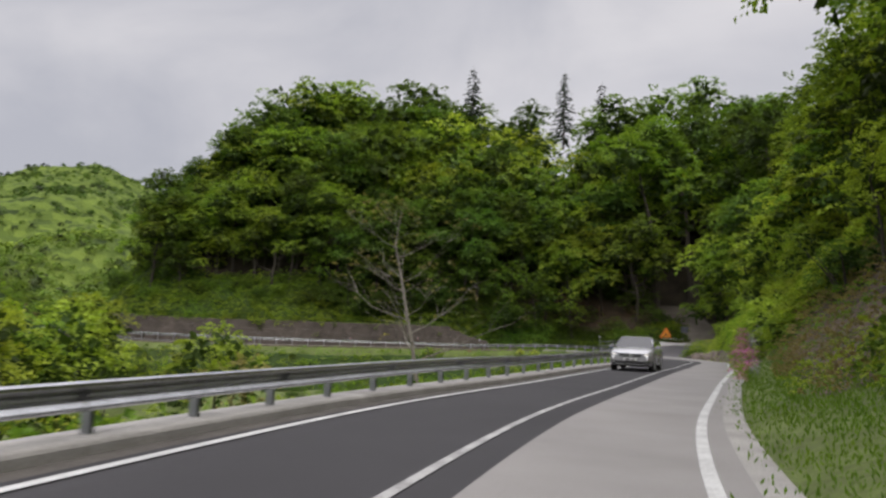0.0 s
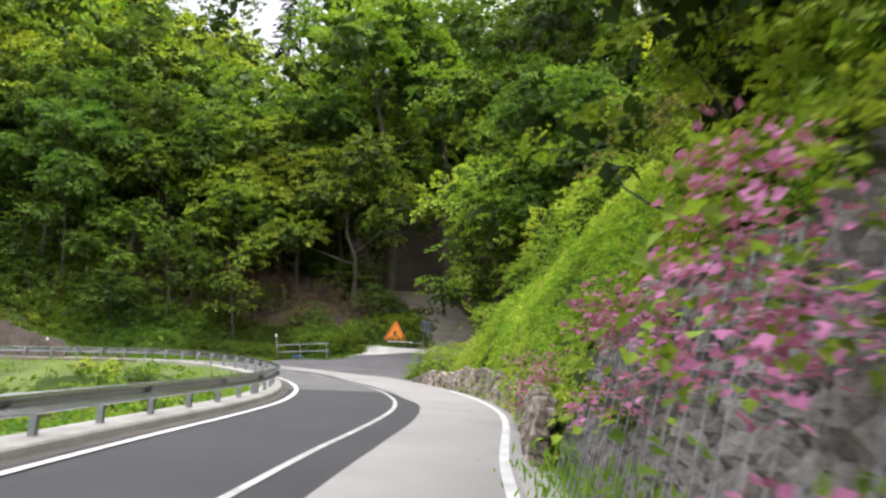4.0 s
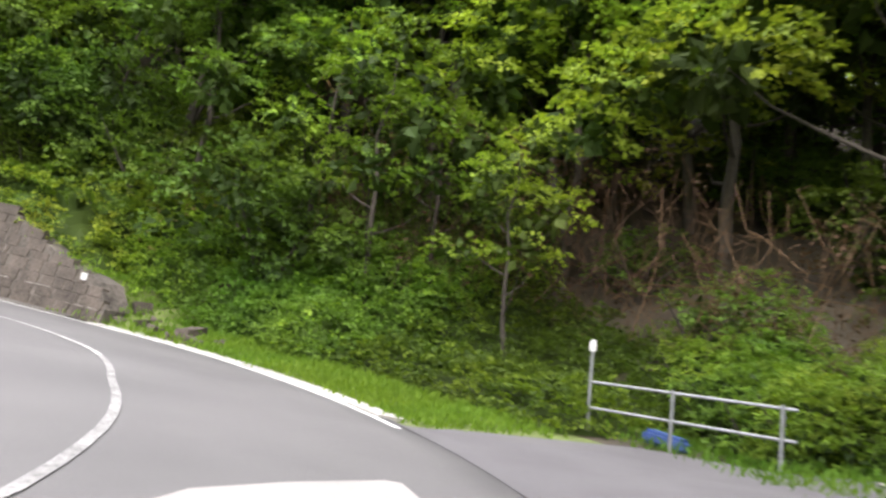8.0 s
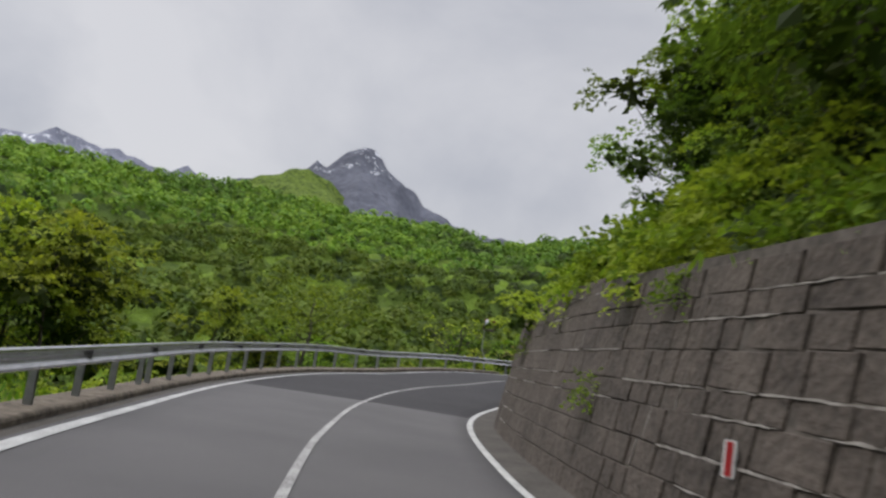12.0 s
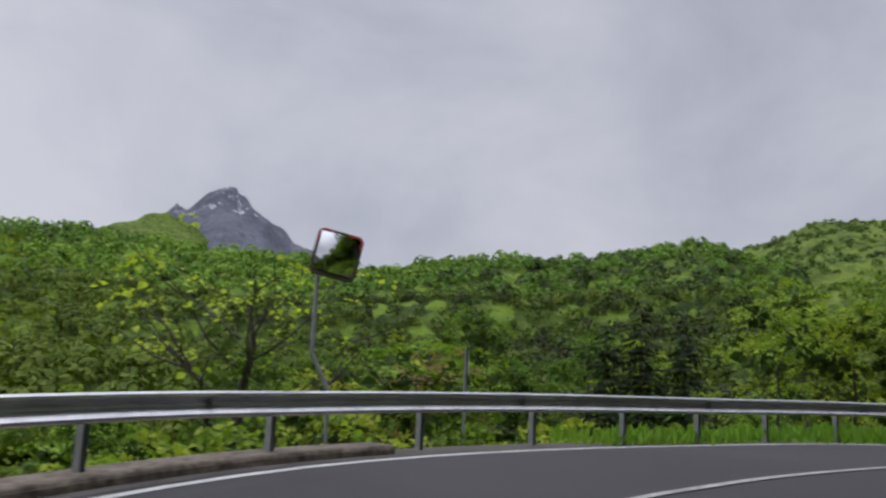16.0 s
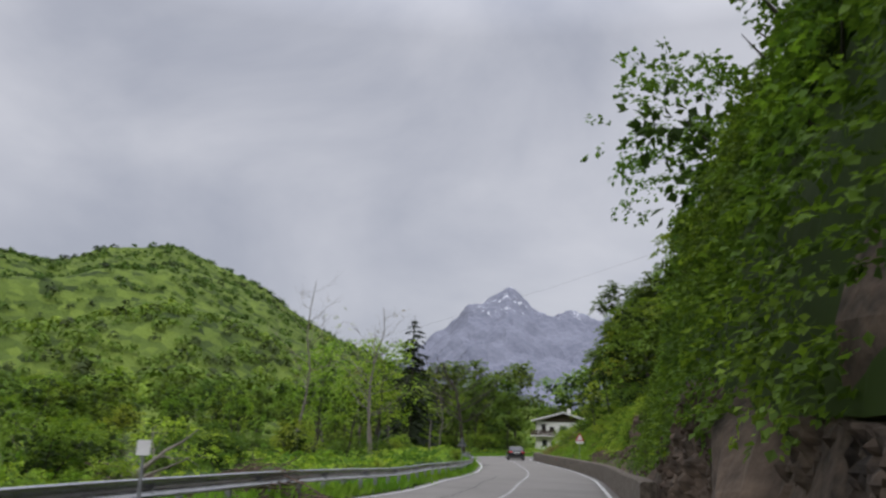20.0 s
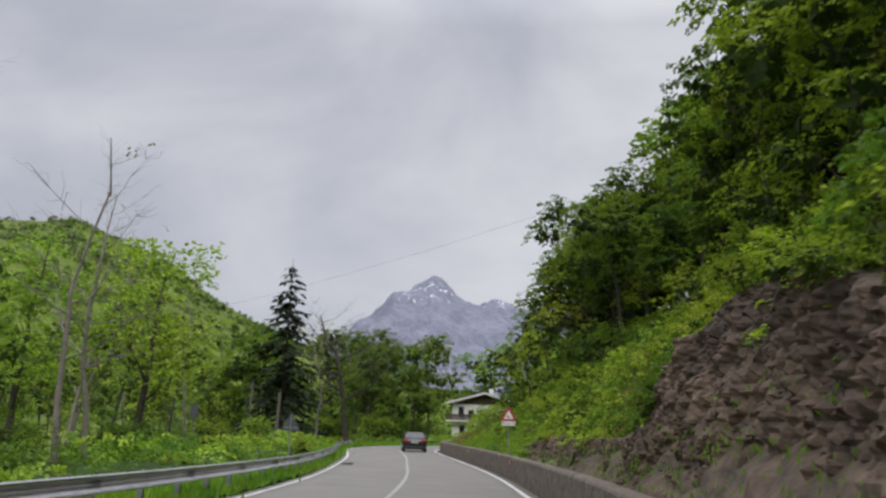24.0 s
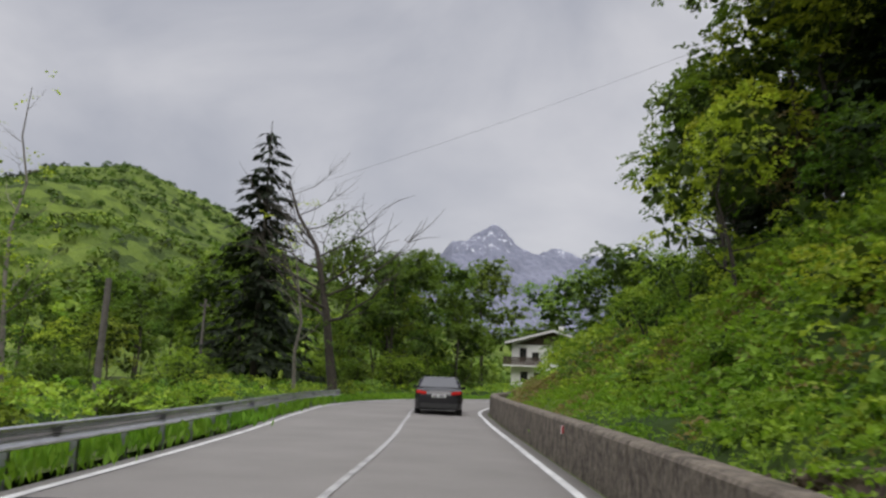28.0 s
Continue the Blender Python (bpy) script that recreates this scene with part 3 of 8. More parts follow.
def build_road():
    us = steps(ROAD_FIRST, ROAD_LAST, 0.9)
    k = 9
    rows = []
    for j in range(k):
        f = j / (k - 1)
        o = left(us, 0.3) * (1 - f) + right(us, 0.3) * f
        rows.append(on(us, o, 0.03 * (1 - (2 * f - 1)**2)))
    v = np.stack(rows, 1)
    skirt = np.stack([v[:, 0] - (0, 0, 0.4), v[:, -1] - (0, 0, 0.4)], 1)
    v = np.concatenate([skirt[:, :1], v, skirt[:, 1:]], 1)
    k += 2
    i = (np.arange(len(us) - 1)[:, None] * k + np.arange(k - 1)[None]).ravel()
    f = np.stack([i, i + 1, i + k + 1, i + k], 1)
    um = np.repeat(us[:-1], k - 1)
    idx = np.where(um < 6.6, 1, np.where(um > 22.7, 2, np.where(um > 14.0, 1, 0)))
    tagged(new("road", np_mesh("road", v, f, [ASPHALT, ASPHALT_DARK, ASPHALT_LIGHT], idx, True)), "two-lane mountain road of patched grey asphalt", "road", kind="structure")


build_road()


def build_apron():
    """Dark asphalt where the side road leaves, with the earth track beyond it and a spill of pale gravel."""
    us = steps(7.28, 9.36, 0.4)
    reach = lerp(us, [(7.28, 1.6), (7.45, 5.5), (7.7, 9.0), (8.3, 10.0), (8.8, 8.5), (9.15, 6.6), (9.3, 4.5), (9.36, 1.0)])
    rows = []
    for j in range(25):
        o = right(us, 0.15) + reach * j / 24
        p = on(us, o)
        h, dr, _, _ = ground_height(p[:, 0], p[:, 1])
        p[:, 2] = np.where(j < 3, p[:, 2] + 0.012, h + 0.06)
        rows.append(p)
    v = np.stack(rows, 1)
    k = 25
    i = (np.arange(len(us) - 1)[:, None] * k + np.arange(k - 1)[None]).ravel()
    tagged(new("side_road", np_mesh("side_road", v, np.stack([i, i + 1, i + k + 1, i + k], 1), APRON, smooth=True)), "dark patched asphalt of a side road", "road", kind="structure")
    ys = np.arange(93.0, 120.0, 1.0)
    tx = -16.0 - 0.01 * (ys - 92) - 0.011 * (ys - 92)**2
    rows = []
    for o in (-2.3, -1.3, -0.5, 0.5, 1.3, 2.3):
        h = ground_height(tx + o, ys)[0]
        rows.append(np.stack([tx + o, ys, h + 0.07 + 0.17 * np.clip((ys - 96) / 7, 0, 1) - 0.05 * abs(o)], -1))
    v = np.stack(rows, 1)
    k = 6
    i = (np.arange(len(ys) - 1)[:, None] * k + np.arange(k - 1)[None]).ravel()
    tagged(new("earth_track", np_mesh("earth_track", v, np.stack([i, i + 1, i + k + 1, i + k], 1), TRACK, smooth=True)), "grey earth track climbing into the wood", "track", kind="structure")
    a = np.linspace(0, 2 * math.pi, 40, endpoint=False)
    vs = [(0, 0, 0.03)]
    for f in (0.5, 1.0):
        for c in a:
            r = f * (1 + 0.25 * math.sin(3 * c + 1) + 0.12 * math.sin(7 * c))
            vs.append((math.cos(c) * 3.4 * r, math.sin(c) * 1.3 * r, 0.02 * (1 - f)))
    cx, cy = -20.0, 97.0
    v = np.array(vs)
    v[:, 0], v[:, 1] = v[:, 0] + cx, v[:, 1] + cy
    v[:, 2] += ground_height(v[:, 0], v[:, 1])[0] + 0.10
    f = [(0, 1 + k, 1 + (k + 1) % 40, 0) for k in range(40)] + [(1 + k, 41 + k, 41 + (k + 1) % 40, 1 + (k + 1) % 40) for k in range(40)]
    me = bpy.data.meshes.new("gravel_patch")
    me.from_pydata(v.tolist(), [], [tuple(dict.fromkeys(q)) for q in f])
    me.materials.append(GRAVEL)
    tagged(new("gravel_patch", me), "spill of pale gravel at the side road's edge", "gravel", kind="structure")


build_apron()


def ribbon(name, u0, u1, o0, o1, up, mat, label, gap=0.7, category="road marking"):
    us = steps(u0, u1, gap)
    crown = lambda o: 0.03 * (1 - np.clip(np.abs(o) / 3.2, 0, 1)**2)
    a, b = o0(us), o1(us)
    v = np.stack([on(us, a, 0) + np.stack([0 * us, 0 * us, crown(a) + up], -1), on(us, b, 0) + np.stack([0 * us, 0 * us, crown(b) + up], -1)], 1).reshape(-1, 3)
    i = np.arange(len(us) - 1) * 2
    ob = new(name, np_mesh(name, v, np.stack([i, i + 1, i + 3, i + 2], 1), mat))
    return tagged(ob, label, category, kind="structure")


# the bleached strip of the uphill lane, ending in a tongue at the junction
ribbon("road_patch", ROAD_FIRST, 8.85, lambda u: lerp(u, [(-3, 0.4), (0.5, 0.45), (1.3, 0.58), (3, 0.66), (4.2, 0.68), (5.1, 1.12), (5.5, 1.2), (6.05, 1.15), (6.3, 0.85), (6.7, 0.68), (7, 0.56), (7.35, 0.3), (7.7, 0.62), (8.0, 0.68), (8.23, 0.58), (8.4, 0.42), (8.55, 0.30), (8.7, 0.75), (8.85, 2.2)]), lambda u: np.minimum(right(u, 0.25), lerp(u, [(-3, 9), (7.6, 9), (7.95, 3.45), (8.2, 3.08), (8.4, 2.88), (8.6, 2.66), (8.85, 2.35)])), 0.030, ASPHALT_PATCH, "pale bleached strip of newer asphalt in one lane", category="road")
line_wide = lambda u: lerp(u, [(10.2, 0), (11, 1), (12.6, 1), (13.6, 0)])
near_in = lambda u: lerp(u, [(-3, -0.15), (0.7, -0.1), (1.6, 0.0)])
ribbon("white_line_1", ROAD_FIRST, 22.0, lambda u: left(u, 0.06 + 0.1 * line_wide(u)), lambda u: left(u, -0.08), 0.012, PAINT, "worn white edge line along the guard rail")
ribbon("white_line_2", 22.0, 33.5, lambda u: left(u, 0.06 + 0.1 * line_wide(u)), lambda u: left(u, -0.08), 0.012, PAINT, "worn white edge line along the guard rail")
ribbon("white_line_3", ROAD_FIRST, 6.9, lambda u: right(u, -0.10) + near_in(u), lambda u: right(u, 0.05) + near_in(u), 0.036, PAINT, "white edge line beside the rock face")
ribbon("white_line_4", 9.3, 36.5, lambda u: right(u, -0.10), lambda u: right(u, 0.04), 0.012, PAINT, "white edge line beside the walls")


def mid(u):
    """Where the painted middle line runs: it wanders a little through the junction."""
    return lerp(u, [(-3, -0.1), (0.5, -0.05), (2.6, 0.0), (4.2, 0.03), (4.8, 0.25), (5.3, 0.42), (6.2, 0.55), (6.7, 0.5), (7.0, 0.40), (7.4, 0.2), (7.64, 0.15), (7.88, 0.0), (8.03, -0.18), (8.15, -0.36), (8.35, -0.4), (8.6, -0.2), (8.9, -0.2), (9.3, -0.27), (9.8, 0.08), (10.3, 0.05), (10.8, -0.1), (11.3, 0.1), (11.8, 0.0), (12.4, -0.18), (13.1, -0.25), (14.0, 0.05), (15.0, 0.33), (16.0, 0.1), (16.7, -0.08), (17.2, 0.15), (18.0, 0.0), (20.0, -0.3), (21.0, -0.42), (22.3, -0.26), (24.0, -0.1), (27.0, 0.08), (28.5, 0.2), (30.0, 0.2), (32.0, 0.3)])


ribbon("white_line_5", ROAD_FIRST, 7.3, lambda u: mid(u) - 0.06, lambda u: mid(u) + 0.05, 0.012, PAINT_OLD, "unbroken white middle line")
ribbon("white_line_6", 7.70, 7.88, lambda u: mid(u) - 0.07, lambda u: mid(u) + 0.07, 0.012, PAINT, "white middle line dash at the junction", 0.3)
ribbon("white_line_9", 8.03, 8.15, lambda u: mid(u) - 0.07, lambda u: mid(u) + 0.07, 0.012, PAINT, "short white middle line dash at the junction", 0.3)
ribbon("white_line_10", 8.33, 9.7, lambda u: mid(u) - 0.05, lambda u: mid(u) + 0.05, 0.012, PAINT_FAINT, "almost worn away middle line past the junction")
ribbon("white_line_7", 9.7, 20.5, lambda u: mid(u) - 0.055, lambda u: mid(u) + 0.055, 0.012, PAINT_OLD, "faded white middle line")
ribbon("white_line_8", 20.5, 36.5, lambda u: mid(u) - 0.055, lambda u: mid(u) + 0.055, 0.012, PAINT_OLD, "white middle line on pale asphalt")


def crowns(x, y, cell, seed):
    """Domes of tree crowns on a jittered lattice: 0 between them, 1 at their tops."""
    best = np.full(np.shape(x), 9.0)
    ix, iy = np.floor(x / cell), np.floor(y / cell)
    for a in (-1, 0, 1):
        for b in (-1, 0, 1):
            cx, cy = ix + a, iy + b
            h1 = np.modf(np.abs(np.sin(cx * 12.9898 + cy * 78.233 + seed) * 43758.5453))[0]
            h2 = np.modf(np.abs(np.sin(cx * 39.346 + cy * 11.135 + seed) * 24634.6345))[0]
            d = np.hypot(x - (cx + 0.15 + 0.7 * h1) * cell, y - (cy + 0.15 + 0.7 * h2) * cell) / cell
            best = np.minimum(best, d / (0.75 + 0.5 * h2))
    return np.sqrt(np.clip(1 - (best / 0.75)**2, 0, 1))


def hill(name, az, el, dist, r0, z0, mat, label, rough=0.03, nr=26, shape=1.6, da=0.5, cell=0.0, tall=0.0):
    """A hillside round the valley: its skyline stands at the given bearings, heights above the eye in degrees, and distances."""
    cx, cy = -95.0, 85.0
    a = np.arange(az[0], az[-1] + 0.01, da)
    e, d = np.interp(a, az, el), np.interp(a, az, dist)
    an = np.radians(a)
    top = d * np.tan(np.radians(e)) - tall * 0.8
    rows = []
    for j in range(nr + 4):
        t = j / nr
        r = r0 + (d - r0) * (t if t <= 1 else 1 + (t - 1) * 3)
        z = z0 + (top - z0) * min(t, 1)**shape if t <= 1 else top - (r - d) * 0.6
        wob = uneven(r * an * 0.9, r, 40.0 * max(1, r0 / 300), 2.0) * (d * rough) * math.sin(min(t, 1) * math.pi)
        z = z + wob
        x, y = cx - np.sin(an) * r, cy + np.cos(an) * r
        if cell:
            z = z + tall * crowns(x, y, cell, 1.0) * (0.75 + 0.35 * uneven(x, y, 25.0, 1.0)) + 0.3 * tall * crowns(x, y, cell * 0.45, 2.0)
        elif rough:
            z = z + np.array([noise.fractal(Vector((q * 0.006, w * 0.006, 0.3)), 0.8, 2.2, 5) for q, w in zip(x, y)]) * d * 0.012 * min(1.0, 0.35 + t)
        rows.append(np.stack([x, y, z], -1))
    v = np.stack(rows, 1).reshape(-1, 3)
    k = len(rows)
    i = (np.arange(len(a) - 1)[:, None] * k + np.arange(k - 1)[None]).ravel()
    me = np_mesh(name, v, np.stack([i, i + 1, i + k + 1, i + k], 1), mat, smooth=bool(cell))
    ob = tagged(new(name, me), label, "hill", kind="structure")
    return ob, np.stack(rows, 1)


hill_near, NEAR_GRID = hill("hill_1", [84, 87.9, 88.7, 90.3, 94.7, 98, 101, 105, 108, 110.7, 114, 116, 118, 122.4, 128, 133, 139, 145, 150, 155, 165, 185], [9.15, 9.65, 10.45, 11.05, 10.35, 9.85, 9.45, 9.55, 9.25, 9.05, 8.15, 8.65, 8.85, 8.95, 9.05, 9.15, 8.95, 9.05, 8.75, 8.65, 8.95, 9.25], [620] * 22, 110.0, -16.0, FOREST, "valley hillside covered in fresh green broadleaf forest", 0.02, 170, 1.5, 0.32, 9.0, 6.5)
hill_green, GREEN_GRID = hill("hill_2", [12, 18, 25, 32, 36.4, 38, 39.9, 42.3, 44.1, 45.3, 47.9, 50.8, 52, 53.5, 56.3, 58, 59.5, 62.5, 64.5, 66.7, 68, 71, 74, 76, 78.5, 82.9, 84.2, 87.5, 92, 100], [-1.12, -0.02, 1.28, 2.38, 4.18, 4.88, 5.68, 6.88, 7.98, 9.0, 10.0, 11.12, 11.42, 11.02, 10.7, 9.85, 9.63, 9.98, 9.88, 9.98, 10.68, 11.28, 11.48, 11.63, 12.05, 12.1, 11.4, 10.35, 9.2, 7.78], [900] * 30, 130.0, -16.0, FOREST_GREEN, "broad green hill across the valley", 0.02, 170, 1.25, 0.3, 7.0, 3.6)
hill_peak, PEAK_GRID = hill("mountain_1", [106, 110, 112, 114.6, 117.2, 118.9, 119.8, 120.8, 122.2, 123.7, 124.9, 126.2, 127.0, 127.6, 130, 133, 140, 146], [6, 7.5, 8.0, 8.5, 9.3, 9.9, 10.8, 11.8, 12.7, 13.2, 12.5, 11.5, 11.8, 11.2, 10, 8.9, 7.5, 6], [2600] * 18, 1500.0, 40.0, MOUNTAIN, "dark rocky peak with streaks of snow", 0.012, 60, 1.4, 0.25)
hill_shoulder, SHOULDER_GRID = hill("hill_3", [122.5, 124, 126, 127.7, 128.6, 130.8, 133, 138], [7.5, 9.0, 10.6, 11.2, 11.05, 10.25, 9.1, 7], [2300] * 8, 1400.0, 60.0, FOREST_GREEN, "green shoulder below the rocky peak", 0.01, 40, 1.3, 0.25)
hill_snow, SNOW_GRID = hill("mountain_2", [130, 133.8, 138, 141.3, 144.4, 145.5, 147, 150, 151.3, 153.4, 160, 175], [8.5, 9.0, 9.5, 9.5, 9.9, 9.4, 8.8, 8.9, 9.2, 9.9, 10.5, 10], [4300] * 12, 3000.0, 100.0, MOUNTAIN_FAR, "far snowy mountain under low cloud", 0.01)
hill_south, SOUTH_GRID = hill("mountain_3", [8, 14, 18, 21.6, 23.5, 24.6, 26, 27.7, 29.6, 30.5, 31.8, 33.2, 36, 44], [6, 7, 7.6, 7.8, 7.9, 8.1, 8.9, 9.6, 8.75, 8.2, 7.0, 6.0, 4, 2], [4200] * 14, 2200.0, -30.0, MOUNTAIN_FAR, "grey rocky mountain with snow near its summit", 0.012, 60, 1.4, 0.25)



def far_wood(grid, count, near, far, size, per, mats, shares, label, seed):
    """Crowns of a wood on a far hillside: each a dome of big leaf clumps, all in one mesh."""
    rng = np.random.default_rng(seed)
    ni, nj = grid.shape[:2]
    lo, hi = int(nj * near), int(nj * far)
    i, j = rng.uniform(0, ni - 1.01, count), lo + (hi - lo) * rng.uniform(0, 1, count)**0.7
    j = np.minimum(j, nj - 1.01)
    a, b = i.astype(int), j.astype(int)
    fi, fj = (i - a)[:, None], (j - b)[:, None]
    c = (grid[a, b] * (1 - fi) + grid[a + 1, b] * fi) * (1 - fj) + (grid[a, b + 1] * (1 - fi) + grid[a + 1, b + 1] * fi) * fj
    r = size * rng.uniform(0.6, 1.3, count)
    d = rng.normal(size=(count, per, 3))
    d /= np.linalg.norm(d, axis=2)[..., None]
    d[..., 2] = np.abs(d[..., 2])
    pos = c[:, None] + d * (r[:, None, None] * np.array([1, 1, 1.25])) + np.array([0, 0, 0.3])
    n = d + rng.normal(size=d.shape) * 0.22
    ax = np.cross(n, rng.normal(size=d.shape))
    ax /= np.linalg.norm(ax, axis=2)[..., None] + 1e-9
    bx = np.cross(n / np.linalg.norm(n, axis=2)[..., None], ax)
    s = (r[:, None] * rng.uniform(0.6, 1.25, (count, per)) * 1.9 / math.sqrt(per))[..., None]
    v = np.stack([pos - ax * s, pos - bx * s * 0.7, pos + ax * s, pos + bx * s * 0.7], 2).reshape(-1, 3)
    bearing = np.degrees(np.arctan2(-(c[:, 0] + 95.0), c[:, 1] - 85.0))
    w = uneven(c[:, 0], c[:, 1], 30.0, seed) * 0.3 + 0.5 + rng.uniform(-0.3, 0.3, count) + 0.42 * np.clip((bearing - 108.0) / 18.0, 0, 1)
    which = np.searchsorted(np.cumsum(shares)[:-1], w.clip(0, 0.999))
    ob = new("far_wood", np_mesh("far_wood", v, np.arange(len(v)).reshape(-1, 4), list(mats), np.repeat(which, per)))
    return tagged(ob, label, "wood", kind="stuff")


FAR_LEAF = leaf_material("far_green_crowns", (0.038, 0.078, 0.012), (0.135, 0.225, 0.027), 0.2)
FAR_BRIGHT = leaf_material("far_bright_crowns", (0.070, 0.130, 0.015), (0.21, 0.32, 0.034), 0.2)
FAR_DARK = leaf_material("far_dark_crowns", (0.018, 0.032, 0.011), (0.06, 0.088, 0.02), 0.15)
far_wood(NEAR_GRID, 3200, 0.02, 0.62, 4.0, 76, (FAR_DARK, FAR_LEAF, FAR_BRIGHT), (0.38, 0.40, 0.22), "broadleaf wood covering the valley hillside", 5)
far_wood(NEAR_GRID, 2600, 0.6, 0.98, 4.6, 44, (FAR_DARK, FAR_LEAF, FAR_BRIGHT), (0.38, 0.47, 0.15), "broadleaf wood up to the hill's ridge", 6)
far_wood(GREEN_GRID, 2600, 0.06, 0.45, 3.0, 40, (FAR_DARK, FAR_LEAF, FAR_BRIGHT), (0.3, 0.4, 0.3), "bushes and young wood on the green hill", 7)
far_wood(GREEN_GRID, 2200, 0.45, 0.98, 3.0, 24, (FAR_DARK, FAR_LEAF, FAR_BRIGHT), (0.2, 0.6, 0.2), "bushes scattered over the green hilltop", 8)



def crag(name, grid, az, az0, el, wide, high, seed):
    """A bare cliff on a far hillside, where the hill stands el degrees over the road's eye."""
    i = int(round((az - az0) / 0.3))
    eye = np.array((-98.0, 78.0, 1.0))
    row = grid[i]
    up = np.degrees(np.arctan2(row[:, 2] - eye[2], np.hypot(row[:, 0] - eye[0], row[:, 1] - eye[1])))
    j = int(np.argmax(up > el))
    base, a = row[j], math.radians(az)
    nx, nz = 26, 22
    vs = []
    for p in range(nx):
        for q in range(nz):
            s, h = (p / (nx - 1) - 0.5) * 2, q / (nz - 1)
            n1 = noise.fractal(Vector((s * 2.2, h * 1.2, seed)), 0.9, 2.1, 5)
            w = wide * (1.0 - 0.45 * h) * (0.5 + 0.15 * math.sin(3 * h + seed))
            tall = high * (0.8 + 0.35 * noise.noise(Vector((s * 2.5, seed, 0.0))))
            back = 0.25 * h * high + 5.0 * s * s - 3.5 * n1
            across = s * w
            vs.append((base[0] + math.cos(a) * across - math.sin(a) * (back - 4.0), base[1] + math.sin(a) * across + math.cos(a) * (back - 4.0), base[2] - 4.0 + h * tall))
    i0 = (np.arange(nx - 1)[:, None] * nz + np.arange(nz - 1)[None]).ravel()
    tagged(new(name, np_mesh(name, vs, np.stack([i0, i0 + 1, i0 + nz + 1, i0 + nz], 1), CRAG)), "bare pinkish-grey cliff on the green hill", "cliff", kind="structure")


CRAG = material("pale_crag", (0.05, 0.045, 0.042), (0.26, 0.225, 0.205), 0.95, 0.12, 1.0, 0.5)
crag("cliff_1", GREEN_GRID, 78.5, 12, 5.2, 16, 15, 1.0)
crag("cliff_2", GREEN_GRID, 69.0, 12, 4.6, 17, 17, 2.0)
crag("cliff_3", GREEN_GRID, 73.5, 12, 5.0, 9, 8, 3.0)

ribbon("road_patch_2", 28.78, 28.93, lambda u: -2.75 + 0 * u, lambda u: -2.25 + 0 * u, 0.034, ASPHALT_DARK, "small dark repair in the pale asphalt", 0.3, "road")

# ---------------------------------------------------------------- guard rail, kerb and walls
for k, (u0, u1, o) in enumerate(((10.7, 12.1, 0.03), (15.2, 19.0, 1.6), (22.8, 26.0, -1.5)), 1):
    ribbon(f"tar_seam_{k}", u0, u1, lambda u: mid(u) + o + 0.05 * np.sin(u * 7) + 0.025 * np.sin(u * 23), lambda u: mid(u) + o + 0.035 + 0.05 * np.sin(u * 7) + 0.025 * np.sin(u * 23 + 0.3), 0.010, ASPHALT_DARK, "dark tar seam along the lane", 0.25, "road")


def rail_off(u):
    """How far beyond the edge line the beam stands."""
    return lerp(u, [(-3, 0.72), (1, 0.66), (6, 0.62), (11, 0.55), (13, 0.6), (34, 0.6)])


def rail_lift(u):
    return lerp(u, [(-3, -0.12), (1, -0.11), (1.6, -0.06), (6, -0.06), (11, -0.08), (12.2, 0.02), (13, 0.10), (14, 0.24), (15.4, 0.32), (16.3, 0.17), (17, 0.03), (18, 0.0), (19, 0.06), (20.5, 0.04), (22, -0.07), (25, -0.10), (28, -0.13), (32, -0.2)])


def rail_beam(u0, u1, parent):
    """One length of the two-wave steel beam."""
    section = [(-0.045, 0.77), (0.0, 0.795), (0.035, 0.775), (0.04, 0.745), (0.0, 0.70), (-0.04, 0.665), (-0.04, 0.635), (0.0, 0.60), (0.04, 0.555), (0.035, 0.525), (0.0, 0.505), (-0.045, 0.53)]
    inner = [(x - 0.012, z) for x, z in reversed(section)]
    return part("beam", sweep("beam", section + inner, u0, u1, STEEL, 0.8, lambda u: left(u, rail_off(u)), True, lift=rail_lift), STEEL, parent)


def post_mesh(base):
    bm = bmesh.new()
    box(bm, -0.055, -0.035, base, -0.045, 0.035, 0.74)
    box(bm, -0.055, -0.035, base, 0.05, -0.027, 0.74)
    box(bm, -0.055, 0.027, base, 0.05, 0.035, 0.74)
    box(bm, 0.05, -0.05, 0.56, 0.115, 0.05, 0.72, 0.01)
    me = bpy.data.meshes.new("post")
    bm.to_mesh(me)
    bm.free()
    me.materials.append(STEEL_POST)
    return me


POST = post_mesh(-0.6)


def guard_rail(u0, u1, label, gap=1.8):
    root = thing("guard_rail", Matrix(), label, "guard rail", "guard rails")
    cuts = steps(u0, u1, 4.0)
    for a, b in zip(cuts[:-1], cuts[1:]):
        rail_beam(a, b, root)
    for u in steps(u0 + 0.03, u1 - 0.03, gap):
        p = on(u, left(u, rail_off(u) + 0.16), float(rail_lift(u)))
        ob = part("post", POST, STEEL_POST, root)
        ob.matrix_basis = pose(p[0], p[1], p[2], 0, 0, along(u))
    return root


guard_rail(-2.9, 6.0, "galvanised steel guard rail on a concrete kerb")
guard_rail(6.0, 13.5, "galvanised steel guard rail round the bend")
guard_rail(13.5, 20.5, "galvanised steel guard rail on a broken concrete kerb")
guard_rail(20.5, 32.3, "galvanised steel guard rail standing in grass")


def rounded(w0, w1, h, base=-0.5, r=0.05):
    return [(w0, base), (w0, h - r), (w0 + r * 0.4, h - r * 0.35), (w0 + r, h), (w1 - r, h), (w1 - r * 0.4, h - r * 0.35), (w1, h - r), (w1, base)]


